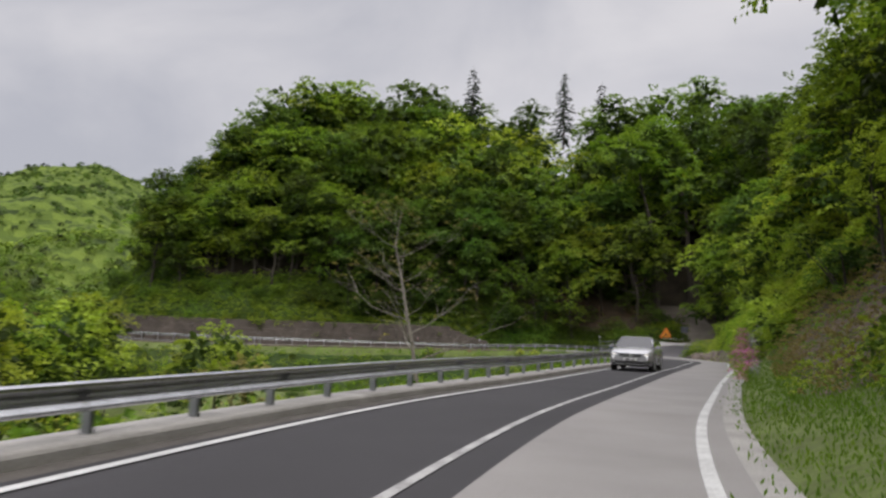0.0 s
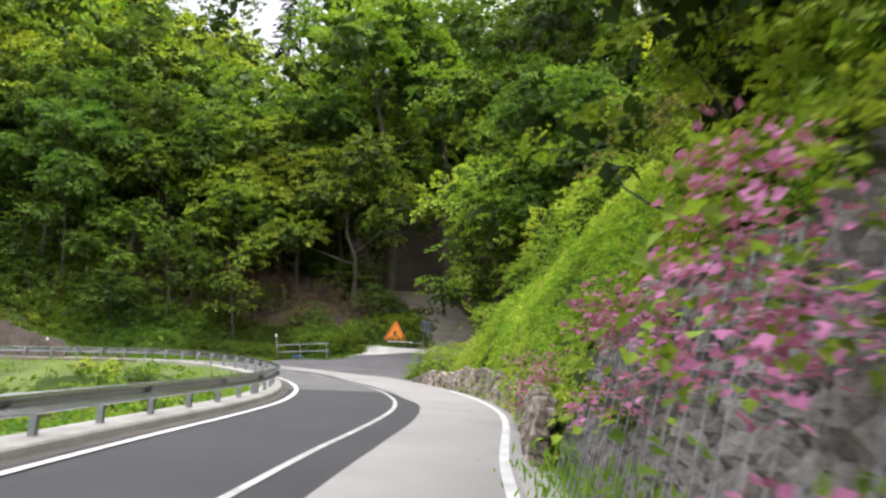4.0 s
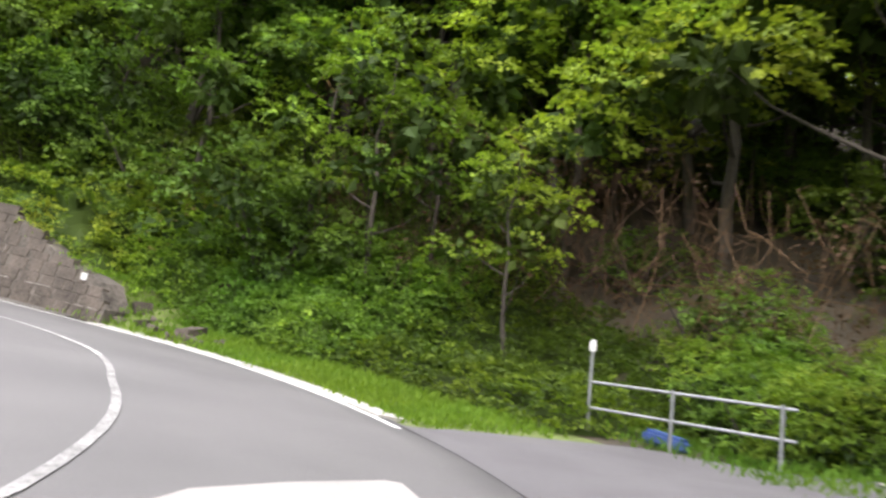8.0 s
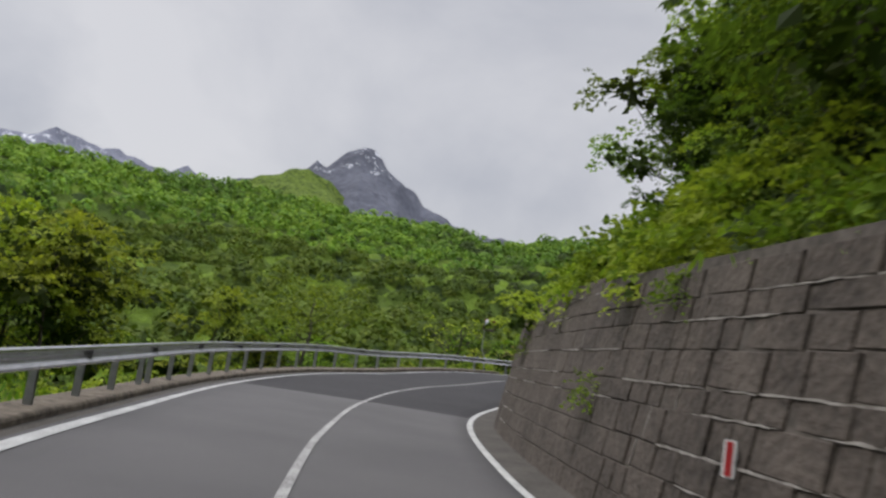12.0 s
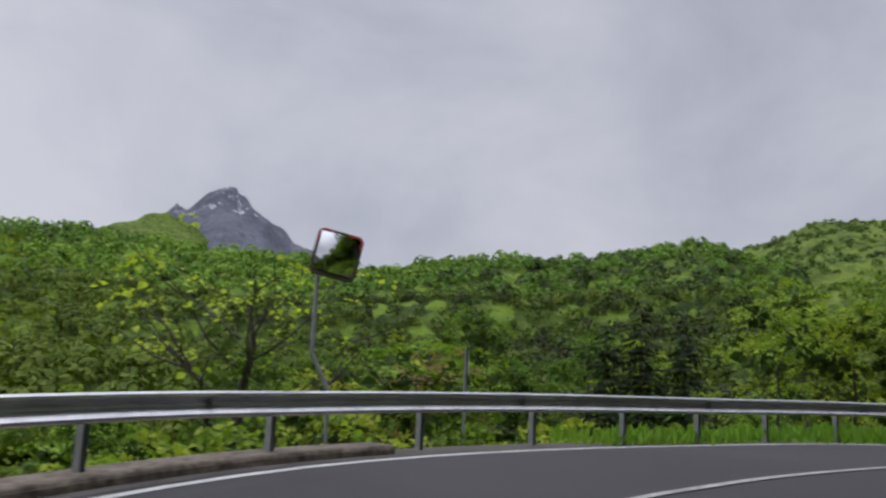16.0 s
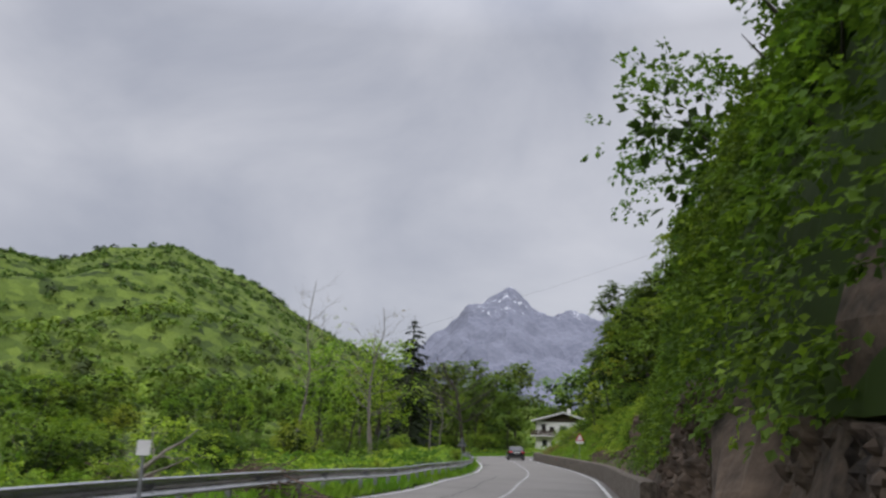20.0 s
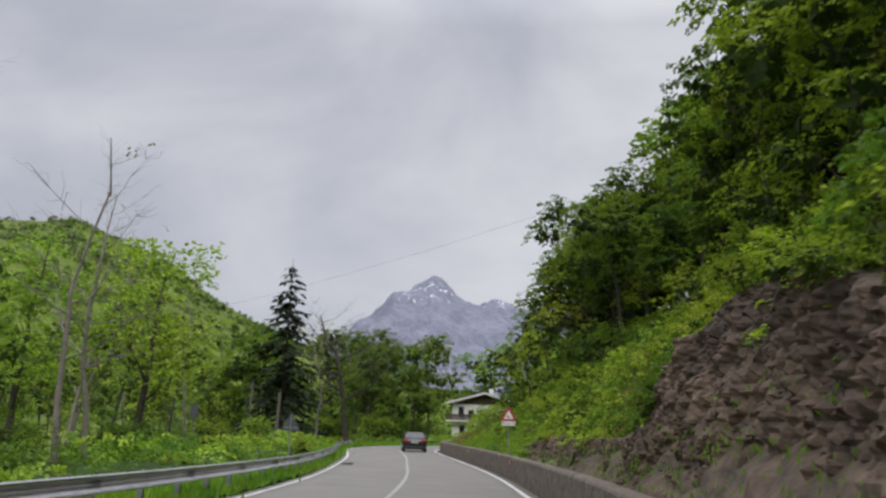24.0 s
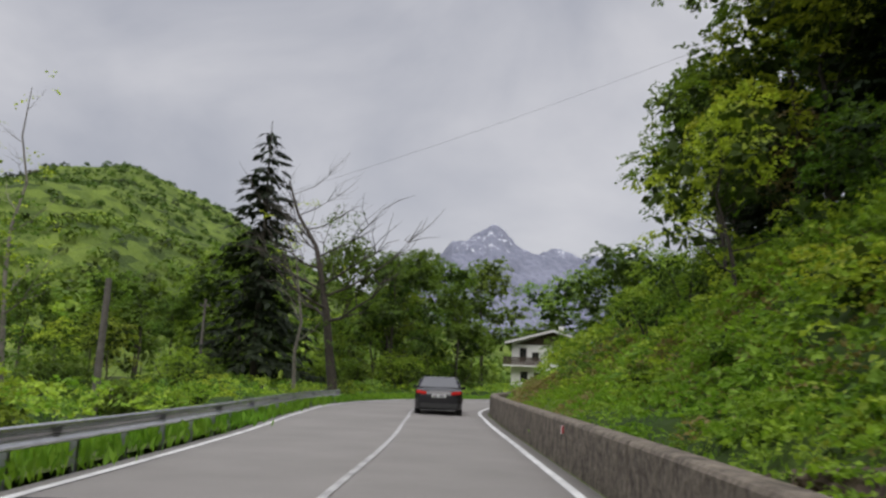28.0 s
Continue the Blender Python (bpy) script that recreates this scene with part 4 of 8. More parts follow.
for k, (a, b, text) in enumerate(((-3, 9.5, "weathered concrete kerb carrying the guard rail"), (9.5, 17.15, "cracked concrete kerb carrying the guard rail")), 1):
    tagged(new(f"kerb_{k}", sweep(f"kerb_{k}", [(-x, z) for x, z in rounded(-0.14, 0.48, 0.15 if k == 1 else 0.12, -0.9)], a, b, CONCRETE if k == 1 else CONCRETE_DARK, 0.8, lambda u: left(u, rail_off(u)), True)), text, "kerb", kind="structure")
tagged(new("gutter_1", sweep("gutter_1", [(-1.0, 0.006), (-0.25, 0.002)], -3, 17.6, GRIT, 0.8, left)), "strip of dirt and grit beside the kerb", "gutter", kind="structure")
tagged(new("gutter_2", sweep("gutter_2", [(0.06, 0.016), (0.66, 0.05)], 10.9, 17.0, GRIT, 0.8, right)), "strip of brown dirt at the foot of the masonry wall", "gutter", kind="structure")
tagged(new("kerb_4", sweep("kerb_4", rounded(0.12, 0.62, 0.03, -0.4, 0.015), 9.42, 10.78, CONCRETE, 0.6, right, True)), "flat pale concrete strip between the lane and the verge", "kerb", kind="structure")
tagged(new("kerb_3", sweep("kerb_3", rounded(0.10, 0.62, 0.035, -0.4, 0.02), -3, 5.2, CONCRETE, 0.8, right, True)), "flat concrete edge strip along the verge", "kerb", kind="structure")


def low_wall():
    root = thing("concrete_wall", Matrix(), "low weathered concrete wall stained dark along the road", "wall")
    for a, b in zip(steps(22.6, 34.5, 7.0)[:-1], steps(22.6, 34.5, 7.0)[1:]):
        part("wall_section", sweep("wall_section", rounded(0.38, 0.72, 0.80, -0.5, 0.06), a, b - 0.004, CONCRETE_DARK, 0.7, right, True), CONCRETE_DARK, root)
    return root


low_wall()


def stone_mesh(seed, w, h, d, chunky=0.018):
    """A hewn stone, its face uneven and its edges worn."""
    rng = random.Random(seed)
    bm = bmesh.new()
    box(bm, -w / 2, -d, -h / 2, w / 2, 0, h / 2)
    for v in bm.verts:
        v.co += Vector((rng.uniform(-1, 1), rng.uniform(-0.6, 0.6), rng.uniform(-1, 1))) * chunky
    front = [e for e in bm.edges if all(v.co.y > -d * 0.5 for v in e.verts)]
    bmesh.ops.bevel(bm, geom=front, offset=min(w, h) * 0.028, segments=1, affect='EDGES')
    face = max((f for f in bm.faces if f.normal.y > 0.5), key=lambda f: f.calc_area())
    # the hewn face stands proud in its own way
    bmesh.ops.inset_region(bm, faces=[face], thickness=min(w, h) * 0.22)
    for v in face.verts:
        v.co += Vector((rng.uniform(-0.05, 0.05) * w, rng.uniform(-0.003, 0.35 * chunky), rng.uniform(-0.05, 0.05) * h))
    me = bpy.data.meshes.new("stone")
    bm.to_mesh(me)
    bm.free()
    me.materials.append(STONE)
    return me


WALL_TOP = [(10.8, 0.45), (10.83, 1.05), (10.9, 1.25), (11.0, 1.4), (11.1, 1.65), (11.2, 2.0), (11.3, 2.35), (11.4, 2.75), (12, 2.95), (12.6, 2.95), (13.2, 3.05), (17, 3.0)]
BATTER = 0.16


def masonry_wall():
    us = steps(10.8, 17.0, 0.5)
    rows = []
    top = lerp(us, WALL_TOP)
    for f, o in ((-0.2, 0.62), (0.0, 0.62), (0.5, 0.62), (1.0, 0.62), (1.0, 1.5), (-0.2, 1.5)):
        z = top * f - 0.06
        rows.append(on(us, right(us, o + (z * BATTER if o < 1 else 0.0)), 0) + np.stack([0 * us, 0 * us, z], -1))
    k = len(rows)
    v = np.stack(rows, 1).reshape(-1, 3)
    i = (np.arange(len(us) - 1)[:, None] * k + np.arange(k - 1)[None]).ravel()
    ends = np.array([(0, 1, 2, 5), (2, 3, 4, 5)])
    quads = np.concatenate([np.stack([i, i + 1, i + k + 1, i + k], 1), ends, ends[:, ::-1] + (len(us) - 1) * k])
    wall = tagged(new("wall_1", np_mesh("wall_1", v, quads, MORTAR)), "battered retaining wall of coursed grey-brown stone", "retaining wall", kind="structure")
    rng = random.Random(5)
    widths = (0.36, 0.55, 0.75, 1.0)
    heights = (0.24, 0.30, 0.36)
    meshes = [[[stone_mesh(100 * q + 10 * c + j, w, h - 0.004, 0.2, 0.007) for j in range(4)] for c, w in enumerate(widths)] for q, h in enumerate(heights)]
    courses, z1 = [], -0.02
    while z1 < 2.9:
        q = rng.choice((0, 1, 1, 2, 2))
        courses.append((q, z1 + heights[q] / 2))
        z1 += heights[q] + 0.006
    s0, s1 = np.interp([10.8, 17.0], US, LEN)
    count, rest_v, rest_f, n0 = 0, [], [], 0
    for q, z0 in courses:
        s = s0 + rng.uniform(0, 0.4)
        while s < s1 - 0.5:
            c = rng.randrange(4)
            w = widths[c]
            u = float(np.interp(s + w / 2, LEN, US))
            z = z0 + rng.uniform(-0.006, 0.006)
            if z + 0.10 < lerp(u, WALL_TOP):
                p = on(u, right(u, 0.62 + z * BATTER - 0.020 + rng.uniform(-0.010, 0.008)), z)
                m = pose(p[0], p[1], p[2], 9 + rng.uniform(-0.4, 0.4), rng.uniform(-0.5, 0.5), along(u) + 90 + rng.uniform(-0.3, 0.3))
                me = meshes[q][c][rng.randrange(4)]
                if s - s0 < 20 and count < 300:
                    ob = part("stone", me, STONE, wall)
                    ob.matrix_basis = m
                    count += 1
                else:
                    co = np.array([m @ v.co for v in me.vertices])
                    rest_v.append(co)
                    for pl in me.polygons:
                        rest_f.append([n0 + j for j in pl.vertices])
                    n0 += len(co)
            s += w + rng.choice((0.002, 0.003, 0.003, 0.008))
    me = bpy.data.meshes.new("stones")
    me.from_pydata(np.concatenate(rest_v).tolist(), [], rest_f)
    me.materials.append(STONE)
    tagged(part("stones", me, STONE, wall), kind="stuff")
    # what is left of the pale pointing: broken runs along the beds and a few upright joints
    pv, pf, n1 = [], [], 0
    for k in range(120):
        q, z0 = courses[rng.randrange(len(courses))]
        s = rng.uniform(s0, s1 - 4.0)
        upright = k % 4 == 3
        z = z0 + (0.0 if upright else heights[q] / 2)
        n, held = 4 if upright else rng.randrange(5, 22), 0
        for j in range(n):
            sa = s + (rng.uniform(-0.012, 0.012) if upright else j * 0.13)
            za = z + ((j / 3 - 0.5) * heights[q] if upright else rng.uniform(-0.008, 0.008))
            u = float(np.interp(sa, LEN, US))
            if za + 0.12 > lerp(u, WALL_TOP):
                break
            wide = 0.002 if j in (0, n - 1) else rng.uniform(0.004, 0.014)
            for depth in (-0.030, 0.02):
                for e in (-wide, wide):
                    ub = float(np.interp(sa + e, LEN, US)) if upright else u
                    zb = za if upright else za + e
                    pv.append(on(ub, float(right(ub, 0.62 + zb * BATTER + depth)), zb))
            if j:
                a, b = n1 + 4 * (j - 1), n1 + 4 * j
                pf += [(a, b, b + 1, a + 1), (a + 2, a, a + 1, a + 3), (b, b + 2, a + 2, a), (a + 1, b + 1, b + 3, a + 3)]
            held += 1
        n1 += 4 * held
    tagged(part("pointing", np_mesh("pointing", np.array(pv), np.array(pf), POINTING), None, wall, "broken pale pointing"), kind="stuff")
    for u, z, r in ((12.95, 1.35, 0.22), (12.3, 2.3, 0.16), (11.5, 1.8, 0.14), (13.6, 2.0, 0.2), (12.75, 2.55, 0.2)):
        # weeds rooted in the joints
        p = on(u, float(right(u, 0.60 + z * BATTER)), z)
        gv, gf = leaf_cloud(int(u * 100), [(0, 0, 0, r * 1.3, r * 0.7, r), (0, 0, -r * 0.6, r, r * 0.6, r * 0.8)], 420, 0.05, 6)
        tuft = new("weed_tuft", np_mesh("weed_tuft", gv, gf, LEAF))
        tuft.matrix_basis = pose(p[0], p[1], p[2], 0, 0, along(u) + 90)
        tagged(tuft, "green weeds rooted in the joints of the wall", "weeds", "weeds on the masonry wall")


def rubble_stone(seed, w, h, d):
    """A rough field stone with rounded, broken edges."""
    rng = random.Random(seed)
    bm = bmesh.new()
    box(bm, -w / 2, -d, -h / 2, w / 2, 0, h / 2)
    for v in bm.verts:
        v.co += Vector((rng.uniform(-0.16, 0.16) * w, rng.uniform(-0.2, 0.2) * d, rng.uniform(-0.18, 0.18) * h))
    bmesh.ops.bevel(bm, geom=list(bm.edges), offset=min(w, h) * rng.uniform(0.14, 0.24), segments=1, affect='EDGES')
    for v in bm.verts:
        v.co += Vector((rng.uniform(-1, 1), rng.uniform(-1, 1), rng.uniform(-1, 1))) * 0.014
    me = bpy.data.meshes.new("stone")
    bm.to_mesh(me)
    bm.free()
    me.materials.append(STONE_PALE)
    return me


RUBBLE_TOP = [(5.05, 0.8), (5.8, 0.9), (6.5, 0.92), (6.9, 0.8), (7.0, 0.62), (7.4, 0.5), (7.55, 0.3)]


def rubble_wall():
    us = steps(5.05, 7.55, 0.5)
    rows = []
    top = lerp(us, RUBBLE_TOP)
    for f, o in ((-0.3, 0.34), (0.5, 0.42), (0.92, 0.5), (0.92, 1.5), (-0.3, 1.5)):
        rows.append(on(us, right(us, o), 0) + np.stack([0 * us, 0 * us, top * f - 0.05], -1))
    k = len(rows)
    v = np.stack(rows, 1).reshape(-1, 3)
    i = (np.arange(len(us) - 1)[:, None] * k + np.arange(k - 1)[None]).ravel()
    wall = tagged(new("wall_2", np_mesh("wall_2", v, np.stack([i, i + 1, i + k + 1, i + k], 1), MORTAR)), "low dry wall of rough pale stones below the bank", "dry stone wall", kind="structure")
    rng = random.Random(9)
    sizes = ((0.26, 0.18), (0.38, 0.22), (0.20, 0.16), (0.46, 0.26), (0.28, 0.30), (0.22, 0.26), (0.42, 0.17), (0.32, 0.24))
    meshes = [rubble_stone(100 + j, w * 1.1, h * 1.12, 0.26) for j, (w, h) in enumerate(sizes)]
    s0, s1 = np.interp([5.05, 7.53], US, LEN)
    s, count = s0, 0
    while s < s1 - 0.15 and count < 298:
        # one leaning stack of stones after another
        wide = rng.uniform(0.26, 0.46)
        u = float(np.interp(s + wide / 2, LEN, US))
        z, lean = rng.uniform(-0.06, 0.04), rng.uniform(-0.07, 0.07)
        while z < lerp(u, RUBBLE_TOP) - 0.08:
            c = min(range(8), key=lambda j: abs(sizes[j][0] - wide) + rng.uniform(0, 0.16))
            h = sizes[c][1]
            ua = float(np.interp(s + wide / 2 + lean * z + rng.uniform(-0.08, 0.08), LEN, US))
            p = on(ua, right(ua, 0.28 + (z + h / 2) * 0.16 + rng.uniform(-0.05, 0.05)), z + h / 2)
            ob = part("stone", meshes[c], STONE_PALE, wall)
            ob.matrix_basis = pose(p[0], p[1], p[2], 8 + rng.uniform(-6, 6), rng.uniform(-18, 18), along(ua) + 90 + rng.uniform(-14, 14))
            z += h * rng.uniform(0.86, 0.98)
            count += 1
        s += wide * 0.92


# ---------------------------------------------------------------- leaves, trees, shrubs


def sprays(rng, c, out, per, size, reach=4.6, spread=0.5, droop=0.3, loose=0.33):
    """Leaves set along flat, drooping sprays that start at c and run out along out: the corners, four to a leaf."""
    n = len(c)
    side = np.cross(out, (0.0, 0.0, 1.0)) + rng.normal(size=(n, 3)) * 0.12
    side /= np.linalg.norm(side, axis=1)[:, None] + 1e-9
    nrm = np.cross(side, out)
    nrm *= np.sign(nrm[:, 2:3] + 1e-9)
    a = rng.uniform(0, 1, (n, per, 1))**0.75
    b = rng.uniform(-1, 1, (n, per, 1))
    length = size * reach * rng.uniform(0.65, 1.3, (n, 1, 1))
    wide = spread * length * np.sin(np.pi * (0.18 + 0.74 * a))
    o3, s3, n3 = out[:, None], side[:, None], nrm[:, None]
    pos = c[:, None] + o3 * a * length + s3 * b * wide + n3 * rng.normal(size=(n, per, 1)) * size * 0.22
    pos[..., 2] -= (droop * length * a**2)[..., 0]
    ax = o3 * 0.75 + s3 * b * 0.8 + rng.normal(size=(n, per, 3)) * 0.3
    ax[..., 2] -= 0.12 + 0.5 * droop * a[..., 0]
    ax /= np.linalg.norm(ax, axis=2)[..., None]
    nr = n3 + rng.normal(size=(n, per, 3)) * loose
    sd = np.cross(ax, nr)
    sd /= np.linalg.norm(sd, axis=2)[..., None] + 1e-9
    up = np.cross(sd, ax)
    ln = size * rng.uniform(0.6, 1.35, (n, per, 1))
    wd = ln * rng.uniform(0.32, 0.5, (n, per, 1))
    return np.stack([pos, pos + ax * ln * 0.45 + sd * wd + up * ln * 0.08, pos + ax * ln - up * ln * 0.12, pos + ax * ln * 0.45 - sd * wd + up * ln * 0.08], 2).reshape(-1, 3)


def leaf_cloud(seed, lobes, count, size, per=22, droop=0.35, flat=0.6):
    """A crown of several lobes (centre, radii) clad in layered sprays of leaves: arrays of corners and faces."""
    rng = np.random.default_rng(seed)
    lob = np.array(lobes, float)
    vol = (lob[:, 3] * lob[:, 4] + lob[:, 4] * lob[:, 5])
    n = max(4, count // per)
    which = rng.choice(len(lob), n, p=vol / vol.sum())
    d = rng.normal(size=(n, 3))
    d /= np.linalg.norm(d, axis=1)[:, None]
    d[:, 2] = np.where(d[:, 2] < -0.3, -d[:, 2], d[:, 2])
    rad = rng.uniform(0.45, 0.95, n)**0.6
    c = lob[which, :3] + d * lob[which, 3:] * rad[:, None]
    out = d * (1, 1, flat) + rng.normal(size=(n, 3)) * 0.25
    out[:, 2] -= droop * 0.5
    out /= np.linalg.norm(out, axis=1)[:, None]
    v = sprays(rng, c, out, per, size, droop=droop)
    return v, np.arange(len(v)).reshape(-1, 4)


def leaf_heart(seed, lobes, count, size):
    """The inside of a crown, its shade put into dark leaf colour: large loose leaves well within its lobes."""
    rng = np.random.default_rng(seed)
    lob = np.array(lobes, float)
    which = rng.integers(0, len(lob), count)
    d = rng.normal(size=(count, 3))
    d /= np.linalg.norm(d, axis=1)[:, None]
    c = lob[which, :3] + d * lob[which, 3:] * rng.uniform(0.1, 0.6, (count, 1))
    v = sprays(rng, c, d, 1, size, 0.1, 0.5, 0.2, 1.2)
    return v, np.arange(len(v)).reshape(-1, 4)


def limb(points, radii, n=6):
    """A tapering branch through points: corners and faces."""
    pts = np.array(points, float)
    tan = np.gradient(pts, axis=0)
    vs = []
    for p, t, r in zip(pts, tan, radii):
        t = t / (np.linalg.norm(t) + 1e-9)
        a = np.cross(t, (0.3, 0.95, 0.05))
        a /= np.linalg.norm(a) + 1e-9
        b = np.cross(t, a)
        for k in range(n):
            c = 2 * math.pi * k / n
            vs.append(p + (a * math.cos(c) + b * math.sin(c)) * r)
    k = len(pts)
    i = (np.arange(k - 1)[:, None] * n + np.arange(n)[None]).ravel()
    j = (np.arange(k - 1)[:, None] * n + (np.arange(n) + 1)[None] % n).ravel()
    return np.array(vs), np.stack([i, j, j + n, i + n], 1)


def join(pieces):
    vs, fs, n = [], [], 0
    for v, f in pieces:
        vs.append(v)
        fs.append(f + n)
        n += len(v)
    return np.concatenate(vs), np.concatenate(fs)


def wood(seed, height, girth, limbs, spread, start=0.35, lean=0.0, twigs=0, n=7):
    """A trunk with limbs (and twigs on them): the mesh's arrays and the limbs' ends."""
    rng = np.random.default_rng(seed)
    hs = np.linspace(-0.06, 1, 8)
    bend = np.cumsum(rng.normal(size=(8, 2)) * 0.035 * height, 0) * hs[:, None].clip(0, 1)
    pts = np.stack([bend[:, 0] + lean * hs * height * 0.4, bend[:, 1], hs * height], -1)
    pieces = [limb(pts, girth * (1.15 - hs).clip(0.12), n)]
    ends = []
    for k in range(limbs):
        f = start + (0.97 - start) * (k + rng.uniform(0, 0.8)) / limbs
        p0 = np.array([np.interp(f, hs, pts[:, j]) for j in range(3)])
        a = k * 2.4 + rng.uniform(-0.5, 0.5)
        ln = spread * (1.15 - 0.75 * f) * rng.uniform(0.75, 1.15)
        rise = rng.uniform(0.25, 0.75)
        q = []
        for g in np.linspace(0, 1, 5):
            q.append(p0 + np.array([math.cos(a), math.sin(a), rise * (0.6 + 0.7 * g)]) * ln * g + rng.normal(size=3) * 0.05 * ln * g)
        r = girth * (1.1 - f) * 0.5
        pieces.append(limb(q, r * np.linspace(1, 0.18, 5), 5))
        ends.append(q[-1])
        for w in range(twigs):
            g = rng.integers(1, 5)
            o = q[g]
            b = a + rng.uniform(-1.4, 1.4)
            e = np.array([math.cos(b), math.sin(b), rng.uniform(0.2, 1.2)]) * ln * rng.uniform(0.25, 0.5)
            pieces.append(limb([o, o + e * 0.5 + rng.normal(size=3) * 0.05 * ln, o + e], r * np.array([0.4, 0.25, 0.1]), 4))
            ends.append(o + e)
    return join(pieces), ends


def tree_meshes(seed, height, girth, limbs, spread, leaves, size, leaf_mat, bark=BARK, start=0.35, lobe=1.0, per=26):
    (v, f), ends = wood(seed, height, girth, limbs, spread, start)
    trunk = np_mesh("trunk", v, f, bark, smooth=True)
    rng = np.random.default_rng(seed + 500)
    lobes = [(*e, *(spread * lobe * rng.uniform(0.32, 0.5, 3) * (1, 1, 0.75))) for e in ends]
    lobes.append((0, 0, height * 0.97, spread * 0.35 * lobe, spread * 0.35 * lobe, spread * 0.4 * lobe))
    lobes.append((0, 0, height * 0.75, spread * 0.5 * lobe, spread * 0.5 * lobe, spread * 0.5 * lobe))
    cv, cf = leaf_cloud(seed + 900, lobes, leaves, size, per)
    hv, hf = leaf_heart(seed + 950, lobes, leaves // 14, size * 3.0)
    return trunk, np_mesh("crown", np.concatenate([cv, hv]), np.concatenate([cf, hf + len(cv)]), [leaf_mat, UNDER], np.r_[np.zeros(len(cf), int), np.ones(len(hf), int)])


def tree(name, meshes, m, label, group):
    root = thing(name, m, label, "tree", group)
    part("trunk", meshes[0], None, root)
    part("crown", meshes[1], None, root)
    return root


def shrub_mesh(seed, r, h, leaves, size, mat, name="shrub", droop=0.3):
    rng = np.random.default_rng(seed)
    lobes = []
    for k in range(7):
        a, q = rng.uniform(0, 6.28), r * rng.uniform(0.1, 0.75)
        s = rng.uniform(0.3, 0.6)
        lobes.append((math.cos(a) * q, math.sin(a) * q, h * rng.uniform(0.2, 0.75), r * s, r * s, h * s * 0.75))
    v, f = leaf_cloud(seed + 50, lobes, leaves, size, 18, droop)
    st = []
    for k in range(5):
        a = k * 1.3 + rng.uniform(0, 0.6)
        e = np.array([math.cos(a) * r * 0.6, math.sin(a) * r * 0.6, h * 0.8])
        st.append(limb([(0, 0, -0.25), e * (0.4, 0.4, 0.5), e], (0.03 * h, 0.02 * h, 0.006), 4))
    sv, sf = join(st)
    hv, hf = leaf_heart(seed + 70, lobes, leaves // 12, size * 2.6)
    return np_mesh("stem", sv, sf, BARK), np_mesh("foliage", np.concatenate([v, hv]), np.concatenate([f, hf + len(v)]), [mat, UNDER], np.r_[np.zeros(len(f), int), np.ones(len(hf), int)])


def fir_meshes(seed, height, spread):
    rng = np.random.default_rng(seed)
    hs = np.linspace(-0.03, 1, 8)
    trunk = np_mesh("trunk", *limb(np.stack([0 * hs, 0 * hs, hs * height], -1), height * 0.014 * (1.08 - hs), 7), BARK, smooth=True)
    vs, fs, n = [], [], 0
    levels = int(height * 1.5)
    for k in range(levels):
        f = 0.12 + 0.87 * k / levels
        reach = spread * (1.02 - f)**0.8 * rng.uniform(0.75, 1.1)
        for b in range(7 if f < 0.8 else 5):
            a = rng.uniform(0, 6.28)
            m = max(4, int(reach * 9))
            g = rng.uniform(0.05, 1, m)[:, None]
            ax = np.array([math.cos(a), math.sin(a), 0])
            cr = np.array([-math.sin(a), math.cos(a), 0])
            z = f * height - 0.42 * reach * g**1.3 + 0.12 * reach * g**4
            base = ax * reach * g + cr * rng.normal(size=(m, 1)) * 0.12 * reach * (1.1 - g) + np.array([0, 0, 1]) * z
            d = ax * 0.6 + cr * rng.uniform(-0.9, 0.9, (m, 1)) + np.array([0, 0, 1]) * rng.uniform(-0.75, -0.1, (m, 1))
            d /= np.linalg.norm(d, axis=1)[:, None]
            s = np.cross(d, (0, 0, 1)) + rng.normal(size=(m, 3)) * 0.2
            s /= np.linalg.norm(s, axis=1)[:, None]
            ln = rng.uniform(0.35, 0.75, (m, 1)) * (0.5 + 0.04 * height)
            vs.append(np.stack([base, base + d * ln * 0.5 + s * ln * 0.2, base + d * ln, base + d * ln * 0.5 - s * ln * 0.2], 1).reshape(-1, 3))
            fs.append(np.arange(m * 4).reshape(-1, 4) + n)
            n += m * 4
    return trunk, np_mesh("crown", np.concatenate(vs), np.concatenate(fs), NEEDLE)


RNG = np.random.default_rng(77)


def ground_at(x, y):
    return float(ground_height(np.array([x]), np.array([y]))[0][0])


BROAD = [tree_meshes(s, h, 0.2, 9, sp, 9400, 0.185, mt, BARK, st) for s, h, sp, mt, st in (
    (1, 12.0, 4.6, LEAF, 0.3), (2, 13.5, 4.2, LEAF_DARK, 0.3), (3, 11.0, 4.8, LEAF, 0.25), (4, 14.0, 4.4, LEAF, 0.35), (5, 10.0, 4.0, LEAF_LIGHT, 0.25))]
FAR_TREES = [tree_meshes(s, h, 0.2, 7, sp, 3000, 0.33, mt, BARK, 0.2, 1.1, 22) for s, h, sp, mt in (
    (11, 11.0, 4.6, LEAF), (12, 13.0, 4.6, LEAF_DARK), (13, 10.0, 5.0, LEAF_LIGHT), (14, 12.0, 4.4, LEAF))]
